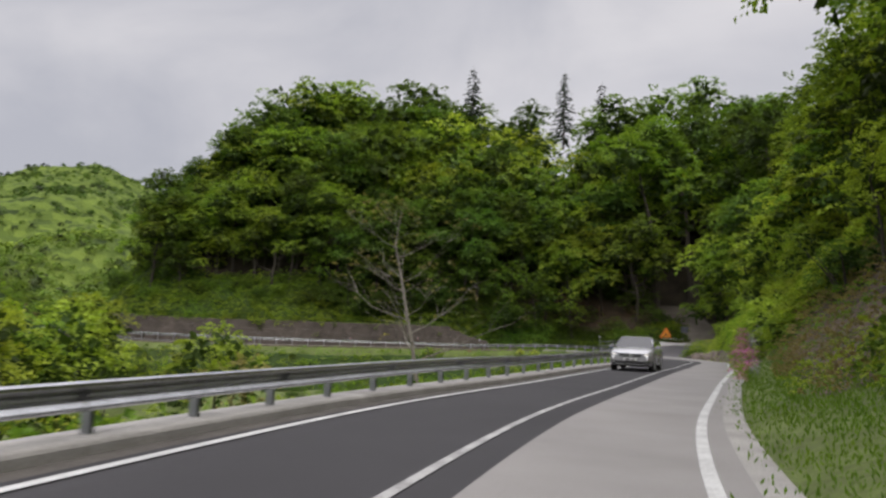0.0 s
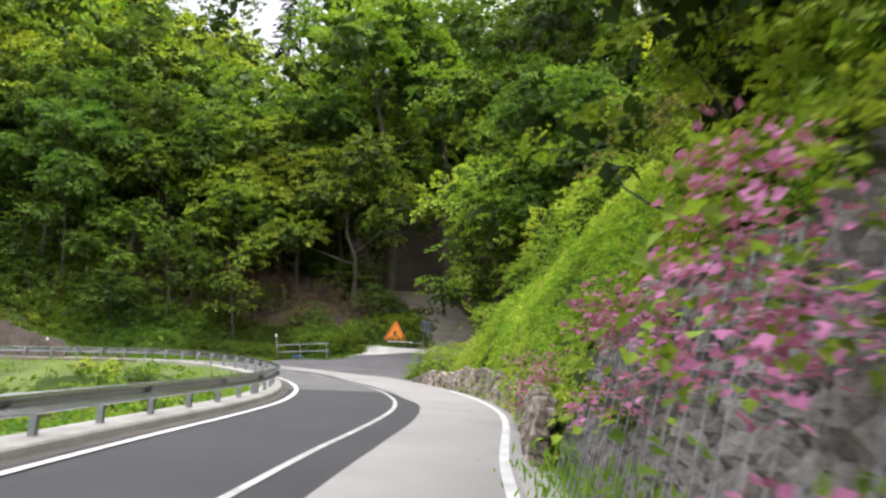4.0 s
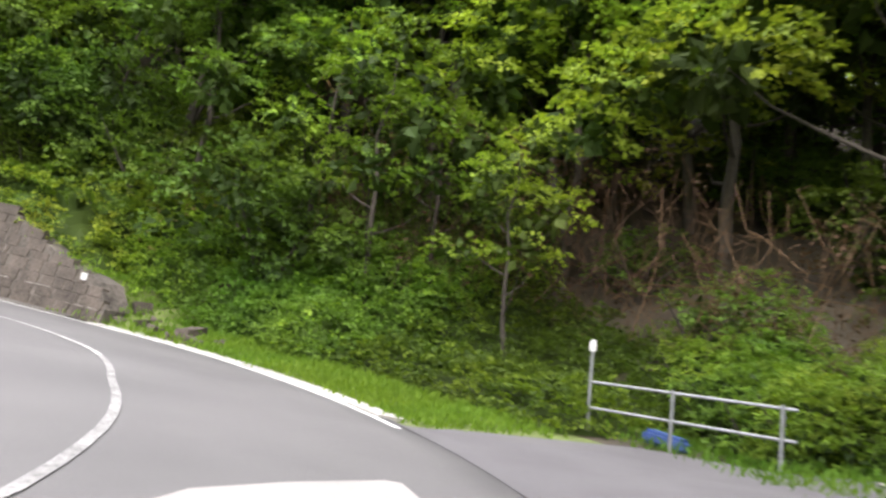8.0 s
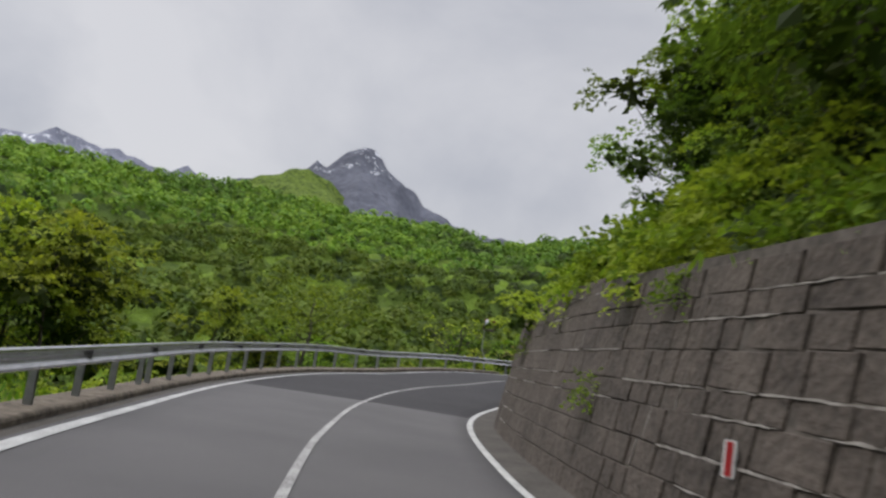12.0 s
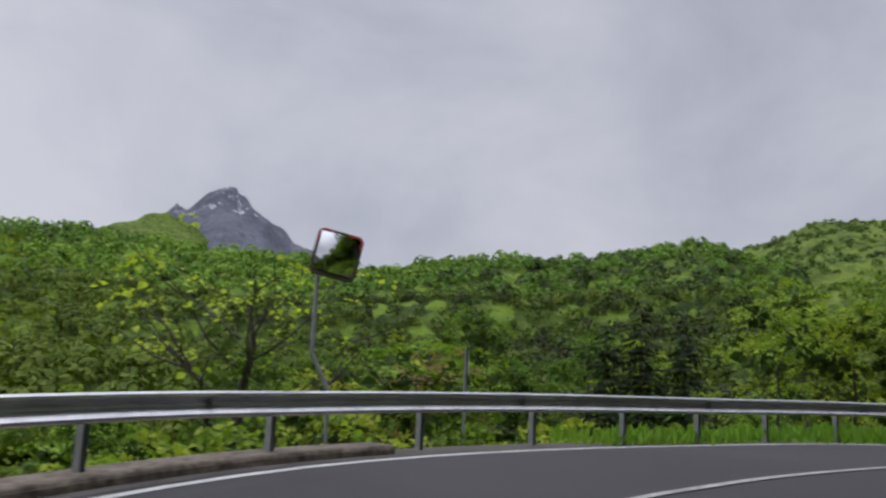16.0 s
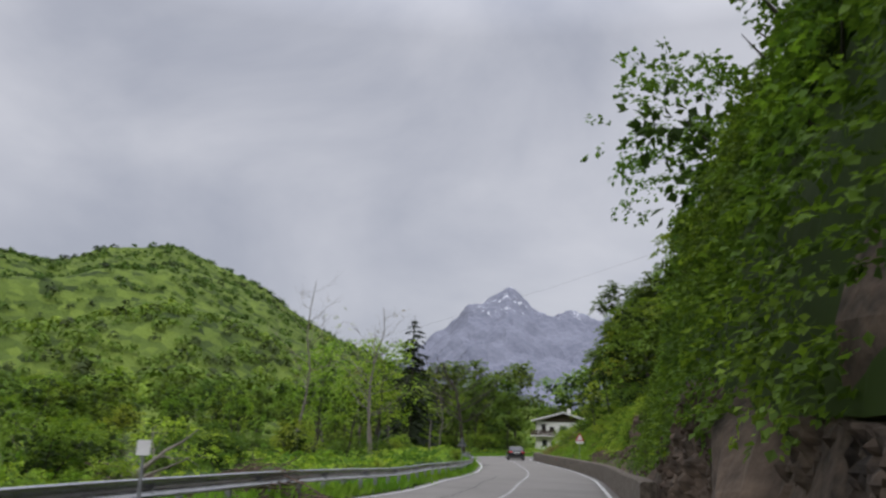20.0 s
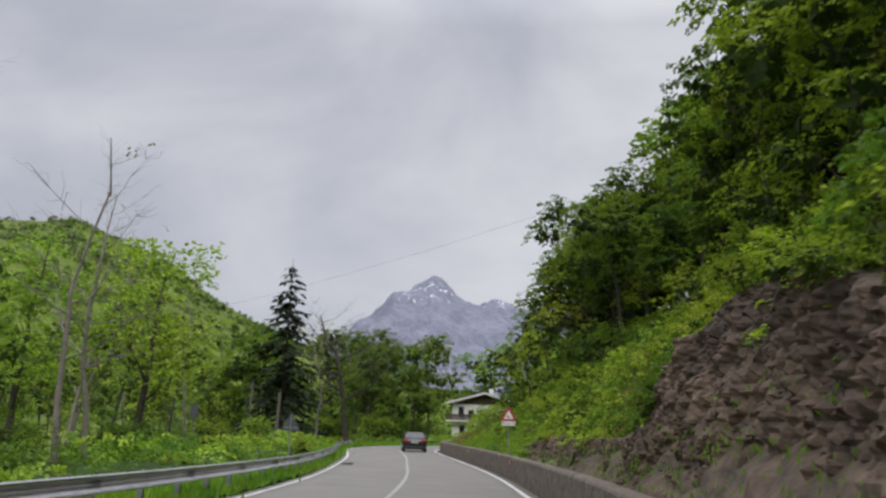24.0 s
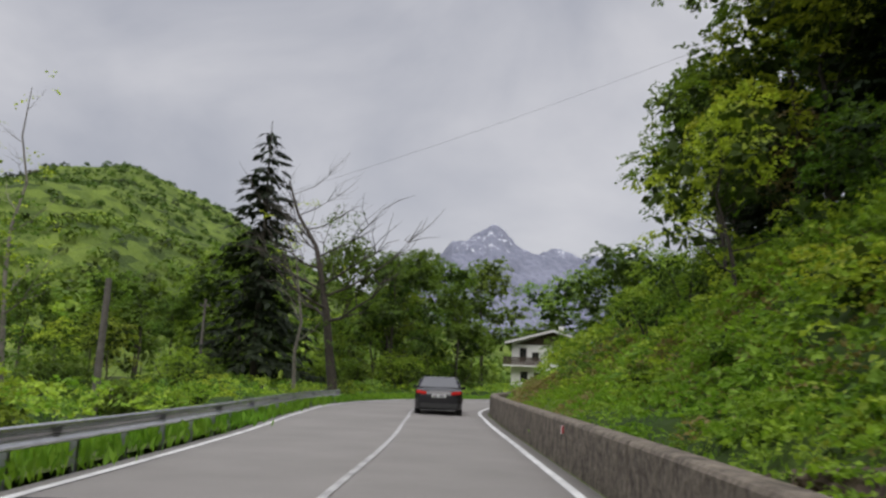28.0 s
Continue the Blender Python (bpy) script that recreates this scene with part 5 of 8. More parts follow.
SLENDER = [tree_meshes(s, h, 0.10, 9, sp, 3400, 0.14, mt, BARK, 0.25, 0.9, 20) for s, h, sp, mt in (
    (21, 7.5, 2.4, LEAF_LIGHT), (22, 6.5, 2.2, LEAF_LIGHT), (23, 8.5, 2.6, LEAF), (24, 7.0, 2.6, LEAF_RED))]
SHRUBS = [shrub_mesh(s, r, h, 2100, sz * 0.74, mt) for s, r, h, sz, mt in (
    (31, 1.5, 1.8, 0.15, LEAF), (32, 1.8, 1.6, 0.16, LEAF_LIGHT), (33, 1.3, 2.0, 0.14, LEAF_DARK), (34, 1.7, 1.3, 0.14, LEAF), (35, 1.4, 1.7, 0.13, LEAF_LIGHT))]
BIG_SHRUBS = [shrub_mesh(s, r, h, 4800, sz * 0.8, mt) for s, r, h, sz, mt in (
    (41, 2.6, 3.4, 0.12, LEAF_LIGHT), (42, 2.4, 3.0, 0.115, LEAF), (43, 2.8, 2.8, 0.12, LEAF_DARK))]
FIRS = [fir_meshes(51, 18.0, 5.0), fir_meshes(52, 14.0, 2.8)]
LABEL = {id(LEAF): "fresh green", id(LEAF_LIGHT): "pale yellow-green", id(LEAF_DARK): "deep green", id(LEAF_RED): "reddish"}


def colour_of(me):
    return LABEL[id(next(m for m in (LEAF, LEAF_LIGHT, LEAF_DARK, LEAF_RED) if m.name == me.materials[0].name))]


def put(kind, index, x, y, z, scale, turn, where, tilt=0.0, lean=0.0):
    """Stands a tree or shrub of a kind at a place; repeats share their meshes."""
    m = pose(x, y, z, tilt * math.cos(turn), tilt * math.sin(turn), turn * 57.3) @ Matrix.Diagonal((scale, scale, scale, 1))
    if lean:
        # out over the road, to the south-west
        m = Matrix.Translation((x, y, z)) @ Matrix.Rotation(math.radians(lean), 4, Vector((0.75, -0.65, 0))) @ Matrix.Translation((-x, -y, -z)) @ m
    src = {"broadleaf_tree": BROAD, "forest_tree": FAR_TREES, "slender_tree": SLENDER, "shrub": SHRUBS, "large_shrub": BIG_SHRUBS, "fir_tree": FIRS}[kind][index]
    if kind in ("shrub", "large_shrub"):
        size = "large leafy shrub" if kind == "large_shrub" else "leafy shrub"
        root = thing(kind, m, colour_of(src[1]) + " " + size + " " + where, "shrub", "shrubs " + where)
        part("stem", src[0], None, root)
        part("foliage", src[1], None, root)
        return root
    if kind == "fir_tree":
        label = "tall dark green fir tree " + where
    else:
        label = colour_of(src[1]) + {"broadleaf_tree": " broadleaf tree ", "forest_tree": " forest tree ", "slender_tree": " slender young tree "}[kind] + where
    return tree(kind, src, m, label, kind.replace("_", " ") + "s " + where)


def clear_of_road(x, y, need):
    _, dr, _, dl = ground_height(np.array([x]), np.array([y]))
    return max(float(dr[0]), float(dl[0])) > need


def scatter(kind, count, u0, u1, d0, d1, side, where, scale=(0.8, 1.2), power=1.0, need=0.3, pick=None, sink=0.1, keep=None, tilt=0.0, swap=None, lean=0.0):
    src = {"broadleaf_tree": BROAD, "forest_tree": FAR_TREES, "slender_tree": SLENDER, "shrub": SHRUBS, "large_shrub": BIG_SHRUBS, "fir_tree": FIRS}[kind]
    us = steps(u0, u1, 0.5)
    for k in range(count):
        u = us[int(len(us) * (k + RNG.uniform(0, 1)) / count) % len(us)]
        d = d0 + (d1 - d0) * RNG.uniform(0, 1)**power
        off = right(u, 0.75 + d) if side > 0 else left(u, 1.35 + d)
        p = on(u, off)
        i = int(RNG.integers(len(src))) if pick is None else int(RNG.choice(pick))
        i = i if swap is None else swap(u, i)
        sc, tn = RNG.uniform(*scale), RNG.uniform(0, 6.28)
        if not clear_of_road(p[0], p[1], need) or (keep and not keep(p[0], p[1])):
            continue
        put(kind, i, p[0], p[1], ground_at(p[0], p[1]) - sink, sc, tn, where, tilt, lean)


def off_track(x, y):
    tx = -16.0 - 0.01 * max(y - 92, 0) - 0.011 * max(y - 92, 0)**2
    return abs(x - tx) > 4.2 or y < 84


def open_view(x, y):
    """Leaves the lane between the bend and the dark conifers of the valley side clear of tall growth."""
    return not (x < -98 and abs(y - 70.8) < 7.5 and x > -150)


# the wooded spur ahead and the slopes above the road
scatter("forest_tree", 170, 7.6, 16.5, 14, 62, 1, "on the wooded slope", (0.85, 1.3), 1.0, keep=lambda x, y: off_track(x, y) and not (x < -79.0 and y < 106.0))
# the swaps to deep-green trees put the dark hollow's shade into leaf colour
scatter("broadleaf_tree", 40, 7.7, 11.2, 8, 20, 1, "behind the junction", (0.8, 1.15), keep=off_track, swap=lambda u, i: 1 if u > 10.6 else i, lean=8.0)
scatter("broadleaf_tree", 20, 11.0, 13.5, 2.6, 13, 1, "above the masonry wall", (0.5, 1.0), pick=[0, 1, 1, 3], swap=lambda u, i: 1 if u < 12.0 else i)
scatter("broadleaf_tree", 22, 13.5, 17.0, 4.5, 14, 1, "above the masonry wall", (0.5, 0.95))
scatter("broadleaf_tree", 42, -3, 5.2, 4.5, 16, 1, "above the rock face", (0.55, 0.95), pick=[0, 2, 4])
scatter("forest_tree", 34, -3, 7.0, 15, 32, 1, "above the rock face", (0.9, 1.2))
scatter("broadleaf_tree", 28, 18.0, 25, 7.5, 18, 1, "on the rocky slope", (0.55, 0.9), pick=[0, 1, 1, 2, 3])
scatter("broadleaf_tree", 22, 25, 30, 6.5, 18, 1, "on the rocky slope", (0.4, 0.7), pick=[0, 1, 1, 3])
for u, d, sc, index in ((26.2, 8.5, 0.84, 1), (26.7, 9.5, 0.94, 2), (27.2, 8.0, 0.74, 1), (21.9, 7.0, 1.15, 1), (22.5, 8.0, 1.25, 3), (21.4, 6.0, 0.95, 1)):
    p = on(u, float(right(u, 0.75 + d)))
    put("broadleaf_tree", index, p[0], p[1], ground_at(p[0], p[1]) - 0.3, sc, u * 3.1, "on the rocky slope")
scatter("fir_tree", 16, 23, 31.5, 9, 19, 1, "high on the rocky slope", (0.5, 0.75))
for k, (x, y, top) in enumerate(((-24.0, 110.0, 33.0), (-8.0, 108.0, 32.0), (-31.0, 117.0, 37.0), (-9.0, 118.0, 36.0), (-21.6, 121.0, 38.0), (-11.0, 128.0, 40.0), (-17.5, 134.0, 42.0), (-5.0, 136.0, 44.0), (1.0, 126.0, 40.0), (-24.0, 140.0, 46.0), (0.5, 111.0, 38.0))):
    g = ground_at(x, y) - 0.1
    index = (3, 1, 0, 1, 1, 3, 1, 1, 1, 0, 0)[k]
    put("broadleaf_tree", index, x, y, g, min((top - g) / (12.0, 13.5, 11.0, 14.0, 10.0)[index] * 0.88, 2.4), x, "beside the earth track")
for k in range(11):
    # the wood's back edge beyond the track
    x, y = -36.0 + 4.2 * k, 139.0 + 4.0 * math.sin(k * 2.3)
    put("forest_tree", k % 4, x, y, ground_at(x, y) - 2.2, 1.15 + 0.1 * (k % 3), k * 1.9, "on the wooded slope")
    x, y = -38.0 + 3.0 * k, 154.0 + 4.0 * math.sin(k * 1.7)
    put("large_shrub", (1, 2, 0)[k % 3], x, y, ground_at(x, y) - 0.6, 1.9 + 0.2 * (k % 3), k * 2.9, "on the wooded slope")
scatter("broadleaf_tree", 16, 30, 37, 6.2, 18, 1, "on the rocky slope", (0.6, 0.9), swap=lambda u, i: 1 if int(u * 30) % 3 else i)
scatter("forest_tree", 60, 18.0, 37, 18, 42, 1, "on the rocky slope", (0.8, 1.2))
scatter("slender_tree", 26, -3, 6.8, 2.6, 8, 1, "above the rock face", (0.5, 0.9), tilt=8)
scatter("slender_tree", 26, 18, 31, 3.2, 9, 1, "on the rocky slope", (0.5, 0.9), tilt=8, keep=lambda x, y: y < 138 or y > 152)
scatter("large_shrub", 26, -3, 5.0, 3.0, 8, 1, "on the steep bank", (0.6, 1.0))
scatter("large_shrub", 30, 18, 34, 3.5, 10, 1, "on the rocky slope", (0.5, 0.9))
scatter("large_shrub", 10, 9.6, 11.5, 7.5, 12, 1, "at the wood's edge", (0.6, 0.9), keep=off_track, pick=[2])
scatter("shrub", 24, 4.9, 7.2, 1.2, 6, 1, "on the bright bank", (0.5, 0.9), pick=[1, 3, 4])
scatter("shrub", 30, 2.8, 5.0, 1.6, 4, 1, "hanging over the rock", (0.6, 1.0), pick=[0, 1, 4], sink=0.5)
scatter("shrub", 60, 11.1, 17.0, 0.7, 1.9, 1, "hanging over the wall", (0.4, 0.75), sink=0.45)
scatter("shrub", 40, 18, 30, 1.8, 4.5, 1, "hanging over the rocks", (0.5, 0.9), sink=0.3)
# only dark shrubs here: shade within the wood, carried by their colour
scatter("large_shrub", 18, 10.3, 13.0, 3.0, 7, 1, "along the wood's edge", (0.8, 1.5), sink=0.5, pick=[1, 2], swap=lambda u, i: 2)
scatter("large_shrub", 16, 13.0, 17.2, 3.6, 7, 1, "along the wood's edge", (0.5, 0.8), sink=0.5, pick=[1, 2])
scatter("slender_tree", 16, 9.8, 13.0, 3, 7, 1, "along the wood's edge", (0.6, 1.0), pick=[0, 1, 2], tilt=6, swap=lambda u, i: 2)
# every shrub swapped to dark leaves, which carry the cliff's shade
scatter("large_shrub", 18, 18, 24.5, 2.0, 5, 1, "on the cliff", (0.75, 1.3), pick=[1, 2], sink=0.3, swap=lambda u, i: 2)
HOLLOW_RNG = random.Random(23)
for k in range(34):
    # undergrowth round the feet of the trees
    u = 7.9 + 2.6 * (k + HOLLOW_RNG.random()) / 34
    d = HOLLOW_RNG.uniform(12.5, 26.0)
    p = on(u, float(right(u, 0.75 + d)))
    i, sc, tn = HOLLOW_RNG.choice((1, 2, 2)), HOLLOW_RNG.uniform(0.8, 1.35), HOLLOW_RNG.uniform(0, 6.28)
    if off_track(p[0], p[1]) and not (-35.5 < p[0] < -28.0 and p[1] < 106.0):
        put("large_shrub", i, p[0], p[1], ground_at(p[0], p[1]) - 0.3, sc, tn, "under the trees by the junction")
for k in range(26):
    # bushes crowding behind the pipe fence
    x, y = HOLLOW_RNG.uniform(-27.6, -22.6), HOLLOW_RNG.uniform(97.2, 100.5)
    put("large_shrub", HOLLOW_RNG.choice((1, 1, 2)), x, y, ground_at(x, y) - 0.25, HOLLOW_RNG.uniform(0.38, 0.62), HOLLOW_RNG.uniform(0, 6.28), "behind the pipe fence")
for k in range(20):
    # leafy sprays that lift the bank's outline
    u = 6.2 + 0.98 * (k + HOLLOW_RNG.random()) / 20
    p = on(u, float(right(u, 0.75 + HOLLOW_RNG.uniform(1.6, 4.6))))
    put("large_shrub", HOLLOW_RNG.choice((0, 0, 1)), p[0], p[1], ground_at(p[0], p[1]) - 0.3, HOLLOW_RNG.uniform(0.55, 0.95), HOLLOW_RNG.uniform(0, 6.28), "on the bright bank")
for x, y, top, index in ((-24.6, 16.6, 0.9, 0), (-28.0, 18.6, 1.5, 2), (-27.0, 21.0, 0.9, 1), (-23.2, 25.5, 0.45, 1), (-21.6, 24.2, -0.5, 3)):
    # young trees standing up out of the gully
    g = ground_at(x, y) - 0.3
    put("slender_tree", index, x, y, g, (top - g) / (7.5, 6.5, 8.5, 7.0)[index], x * 1.7, "in the gully")
for k in range(22):
    # weeds between the fence and the roadworks sign
    x, y = HOLLOW_RNG.uniform(-25.6, -22.2), HOLLOW_RNG.uniform(96.6, 99.6)
    put("shrub", HOLLOW_RNG.choice((0, 3, 4)), x, y, ground_at(x, y) - 0.08, HOLLOW_RNG.uniform(0.2, 0.42), HOLLOW_RNG.uniform(0, 6.28), "beside the side road")
# the gully and the valley side
scatter("large_shrub", 30, -2, 13, 3.0, 14, -1, "in the gully", (0.35, 0.6), need=2.0)
scatter("shrub", 30, -2, 13.5, 1.2, 5, -1, "in the gully", (0.4, 0.7), need=1.0)
scatter("slender_tree", 9, 13.6, 20, 7, 16, -1, "beyond the guard rail", (0.5, 0.8), need=3, pick=[1, 2, 2], keep=open_view)
scatter("large_shrub", 24, 13.6, 20, 6, 22, -1, "beyond the guard rail", (0.4, 0.7), need=4, sink=0.4, pick=[1, 2, 2], keep=open_view)
scatter("large_shrub", 50, 20, 33, 5.5, 26, -1, "in the meadow", (0.5, 0.9), need=4, swap=lambda u, i: 2 if int(u * 40) % 2 else i)
scatter("slender_tree", 26, 21, 33, 8, 30, -1, "in the meadow", (0.5, 0.95), need=5, pick=[1, 2, 2], keep=lambda x, y: x > -124 or y > 121)
scatter("shrub", 50, 20, 34, 0.8, 8, -1, "in the meadow", (0.35, 0.7), need=0.8)
VALLEY_RNG = random.Random(37)
for k in range(40):
    a, d = math.radians(128.0 - 84.0 * (k + VALLEY_RNG.random()) / 40), VALLEY_RNG.uniform(17.0, 46.0)
    x, y = -93.0 - math.sin(a) * d, 74.0 + math.cos(a) * d
    sort, base = VALLEY_RNG.choice((("forest_tree", 0), ("forest_tree", 1), ("forest_tree", 2), ("large_shrub", 0), ("large_shrub", 1), ("slender_tree", 0), ("slender_tree", 2), ("slender_tree", 3)))
    high = {"forest_tree": (11.0, 13.0, 10.0, 12.0), "large_shrub": (3.4, 3.0, 2.8), "slender_tree": (7.5, 6.5, 8.5, 7.0)}[sort][base]
    g = ground_at(x, y) - 0.3
    top = 1.0 + d * math.tan(math.radians(VALLEY_RNG.uniform(-1.5, 3.6) if sort != "large_shrub" else VALLEY_RNG.uniform(-1.5, 1.5)))
    if clear_of_road(x, y, 6.0) and open_view(x, y) and not (x < -118 and y > 92):
        put(sort, base, x, y, g, min(1.5, (top - g) / (high * 1.12)), VALLEY_RNG.uniform(0, 6.28), "on the valley side")
for x, y, top, index in ((-71.2, 57.6, 2.8, 0), (-69.6, 58.4, 2.0, 1), (-73.2, 56.6, 2.3, 0), (-68.4, 57.0, 1.1, 1), (-70.4, 55.8, 2.4, 1), (-84.0, 55.0, 1.2, 0), (-112.5, 74.0, 3.2, 0), (-118.0, 75.6, 4.6, 2), (-114.0, 76.6, 3.0, 1)):
    # bright young trees beyond the rail
    g = ground_at(x, y) - 0.3
    put("slender_tree", index, x, y, g, (top - g) / (7.5, 6.5, 8.5, 7.0)[index], x * 1.3, "beyond the guard rail")
scatter("forest_tree", 70, 14, 36, 30, 80, -1, "in the valley", (0.5, 0.8), need=22, keep=open_view, swap=lambda u, i: 1 if int(u * 40) % 2 else i)


# ---------------------------------------------------------------- bare rock


def rock_face(name, u0, u1, top, foot, lean, mat, label, gap=0.14, rise=0.13, rough=1.0, seed=0.0):
    """A craggy face of bare rock, fractured mostly upright. top: its height at u; foot: metres from the road's edge."""
    us = steps(u0, u1, gap)
    hmax = max(p[1] for p in top)
    hs = np.arange(-0.3, hmax + 0.01, rise)
    uu, hh = np.meshgrid(us, hs, indexing="ij")
    limit = lerp(uu, top)
    hz = np.minimum(hh, limit)
    ss = np.interp(uu, US, LEN)
    out = np.zeros(uu.shape)
    for a in range(uu.shape[0]):
        for b in range(uu.shape[1]):
            p = Vector((ss[a, b] * 0.55, hh[a, b] * 0.33, seed))
            q = Vector((ss[a, b] * 1.7, hh[a, b] * 0.95, seed + 4))
            w = Vector((ss[a, b] * 5.0, hh[a, b] * 3.6, seed + 9))
            out[a, b] = 0.5 * noise.noise(p) + 0.42 * abs(noise.noise(q)) + 0.30 * abs(noise.noise(w)) + 0.18 * abs(noise.noise(w * 2.3)) + 0.07 * noise.noise(w * 5.1)
    over = hh - hz
    off = right(uu, 0.75 + foot) + hz * lean - out * rough * np.clip((hh + 0.1) / 0.8, 0.2, 1) + over * 1.6
    p = on(uu, off, 0)
    p[..., 2] += hz + over * 0.25
    k = len(hs)
    i = (np.arange(len(us) - 1)[:, None] * k + np.arange(k - 1)[None]).ravel()
    ob = new(name, np_mesh(name, p.reshape(-1, 3), np.stack([i, i + 1, i + k + 1, i + k], 1), mat, None, False))
    return tagged(ob, label, "rock face", kind="structure")


rock_face("rock_face_1", 2.45, 5.12, [(2.45, 0.25), (2.9, 0.6), (3.3, 1.4), (3.7, 2.3), (4.2, 2.7), (4.6, 2.4), (5.0, 1.7), (5.12, 1.0)], 0.15, 0.22, ROCK, "craggy grey rock face held by a wire net", 0.075, 0.07, 0.8)
rock_face("rock_face_2", 18.6, 24.2, [(18.6, 0.8), (19.4, 1.4), (20.6, 1.5), (21.1, 1.7), (21.6, 2.1), (22.2, 2.6), (23.2, 3.0), (23.7, 2.6), (24.2, 2.2)], 0.45, 0.12, ROCK_BROWN, "dark overhanging brown rock face", 0.06, 0.055, 0.75, 3.0)
rock_face("rock_face_3", 24.2, 27.2, [(24.2, 2.2), (24.9, 2.7), (25.1, 3.2), (25.4, 3.7), (25.75, 3.6), (25.95, 3.1), (26.1, 2.0), (26.3, 1.5), (27.2, 1.5)], 0.75, 0.25, ROCK_BROWN, "broken brown rock with roots hanging over it", 0.06, 0.055, 0.75, 7.0)
rock_face("rock_face_4", 27.2, 29.1, [(27.2, 1.5), (27.7, 1.6), (28.2, 1.35), (28.6, 1.0), (28.9, 0.7), (29.1, 0.3)], 0.6, 0.35, ROCK_BROWN, "low outcrop of layered brown rock above the wall", 0.055, 0.045, 0.55, 11.0)



def creepers(x, y, long, high, seed):
    """Dry brown creepers hanging in front of the dark wood."""
    rng = np.random.default_rng(seed)
    g = ground_at(x, y)
    root = thing("dry_creepers", pose(x, y, g, 0, 0, rng.uniform(-15, 15)), "tangle of dry brown creepers hanging from the trees", "creepers", "dry creepers at the wood's edge")
    pieces = []
    for k in range(60):
        top = np.array((rng.normal() * long * 0.45, rng.normal() * 0.6, high * rng.uniform(0.35, 1.0)))
        low = top * (1, 1, rng.uniform(0.2, 0.8)) + rng.normal(size=3) * (0.9, 0.5, 0.3)
        bend = rng.normal(size=(2, 3)) * (0.45, 0.4, 0.3)
        r = rng.uniform(0.004, 0.012)
        pieces.append(limb([top, top * 0.65 + low * 0.35 + bend[0], top * 0.3 + low * 0.7 + bend[1], low], (r * 0.6, r, r, r * 0.6), 4))
    v, f = join(pieces)
    tagged(part("tangle", np_mesh("tangle", v, f, CREEPER), None, root), kind="stuff")
    lobes = [(rng.normal() * long * 0.4, rng.normal() * 0.5, high * rng.uniform(0.2, 0.9), 0.5, 0.4, 0.7) for k in range(6)]
    lv, lf = leaf_cloud(seed + 9, lobes, 420, 0.09, 6)
    part("foliage", np_mesh("foliage", lv, lf, CREEPER), None, root)


CREEPER = leaf_material("dry_brown_creepers", (0.040, 0.022, 0.012), (0.125, 0.075, 0.042), 0.2, 0.01)
BRUSH = material("brown_brushwood", (0.035, 0.022, 0.015), (0.14, 0.095, 0.065), 0.95, 3.0, 0.4, 20.0)
for k, (u, d, high) in enumerate(((9.25, 8.5, 4.0), (9.45, 8.0, 5.0), (9.65, 7.4, 5.5), (9.85, 7.0, 5.0), (10.05, 6.2, 6.0), (10.25, 5.4, 6.5), (10.45, 5.0, 7.0), (10.0, 8.5, 7.0))):
    p = on(u, float(right(u, 0.75 + d)))
    creepers(float(p[0]), float(p[1]), 1.8, high, 700 + k)

BROW = [(2.9, 0.6), (3.3, 1.4), (3.7, 2.3), (4.2, 2.7), (4.6, 2.4), (5.0, 1.7), (5.12, 1.0)]
BROW_RNG = random.Random(43)
for k in range(44):
    # tufts and bushes rooted along the rock's brow and in its ledges
    u = 2.9 + 2.2 * (k + BROW_RNG.random()) / 44
    h = float(lerp(u, BROW)) * (1.0 if k % 3 else BROW_RNG.uniform(0.45, 0.8))
    p = on(u, float(right(u, (1.25 if k % 3 else 0.72) + 0.22 * h + BROW_RNG.uniform(-0.1, 0.3))))
    put("shrub", BROW_RNG.choice((0, 1, 3, 4)), p[0], p[1], p[2] + h - 0.25, BROW_RNG.uniform(0.3, 0.5) if k % 3 else BROW_RNG.uniform(0.14, 0.22), BROW_RNG.uniform(0, 6.28), "rooted on the netted rock")
ROCK_TOP = [(24.2, 2.2), (24.9, 2.7), (25.4, 3.7), (25.75, 3.6), (26.1, 2.0), (26.3, 1.5), (27.2, 1.5), (28.2, 1.45), (28.8, 1.0), (29.6, 0.4)]
EDGE_RNG = random.Random(41)
for k in range(34):
    # bushes rooted on the rock's upper edge
    u = 24.2 + 5.4 * (k + EDGE_RNG.random()) / 34
    h = float(lerp(u, ROCK_TOP))
    p = on(u, float(right(u, 1.75 + 0.25 * h + EDGE_RNG.uniform(-0.15, 0.5))))
    put("shrub", EDGE_RNG.choice((0, 1, 3, 4)), p[0], p[1], p[2] + h - 0.25, EDGE_RNG.uniform(0.28, 0.5), EDGE_RNG.uniform(0, 6.28), "rooted on the rock's edge")


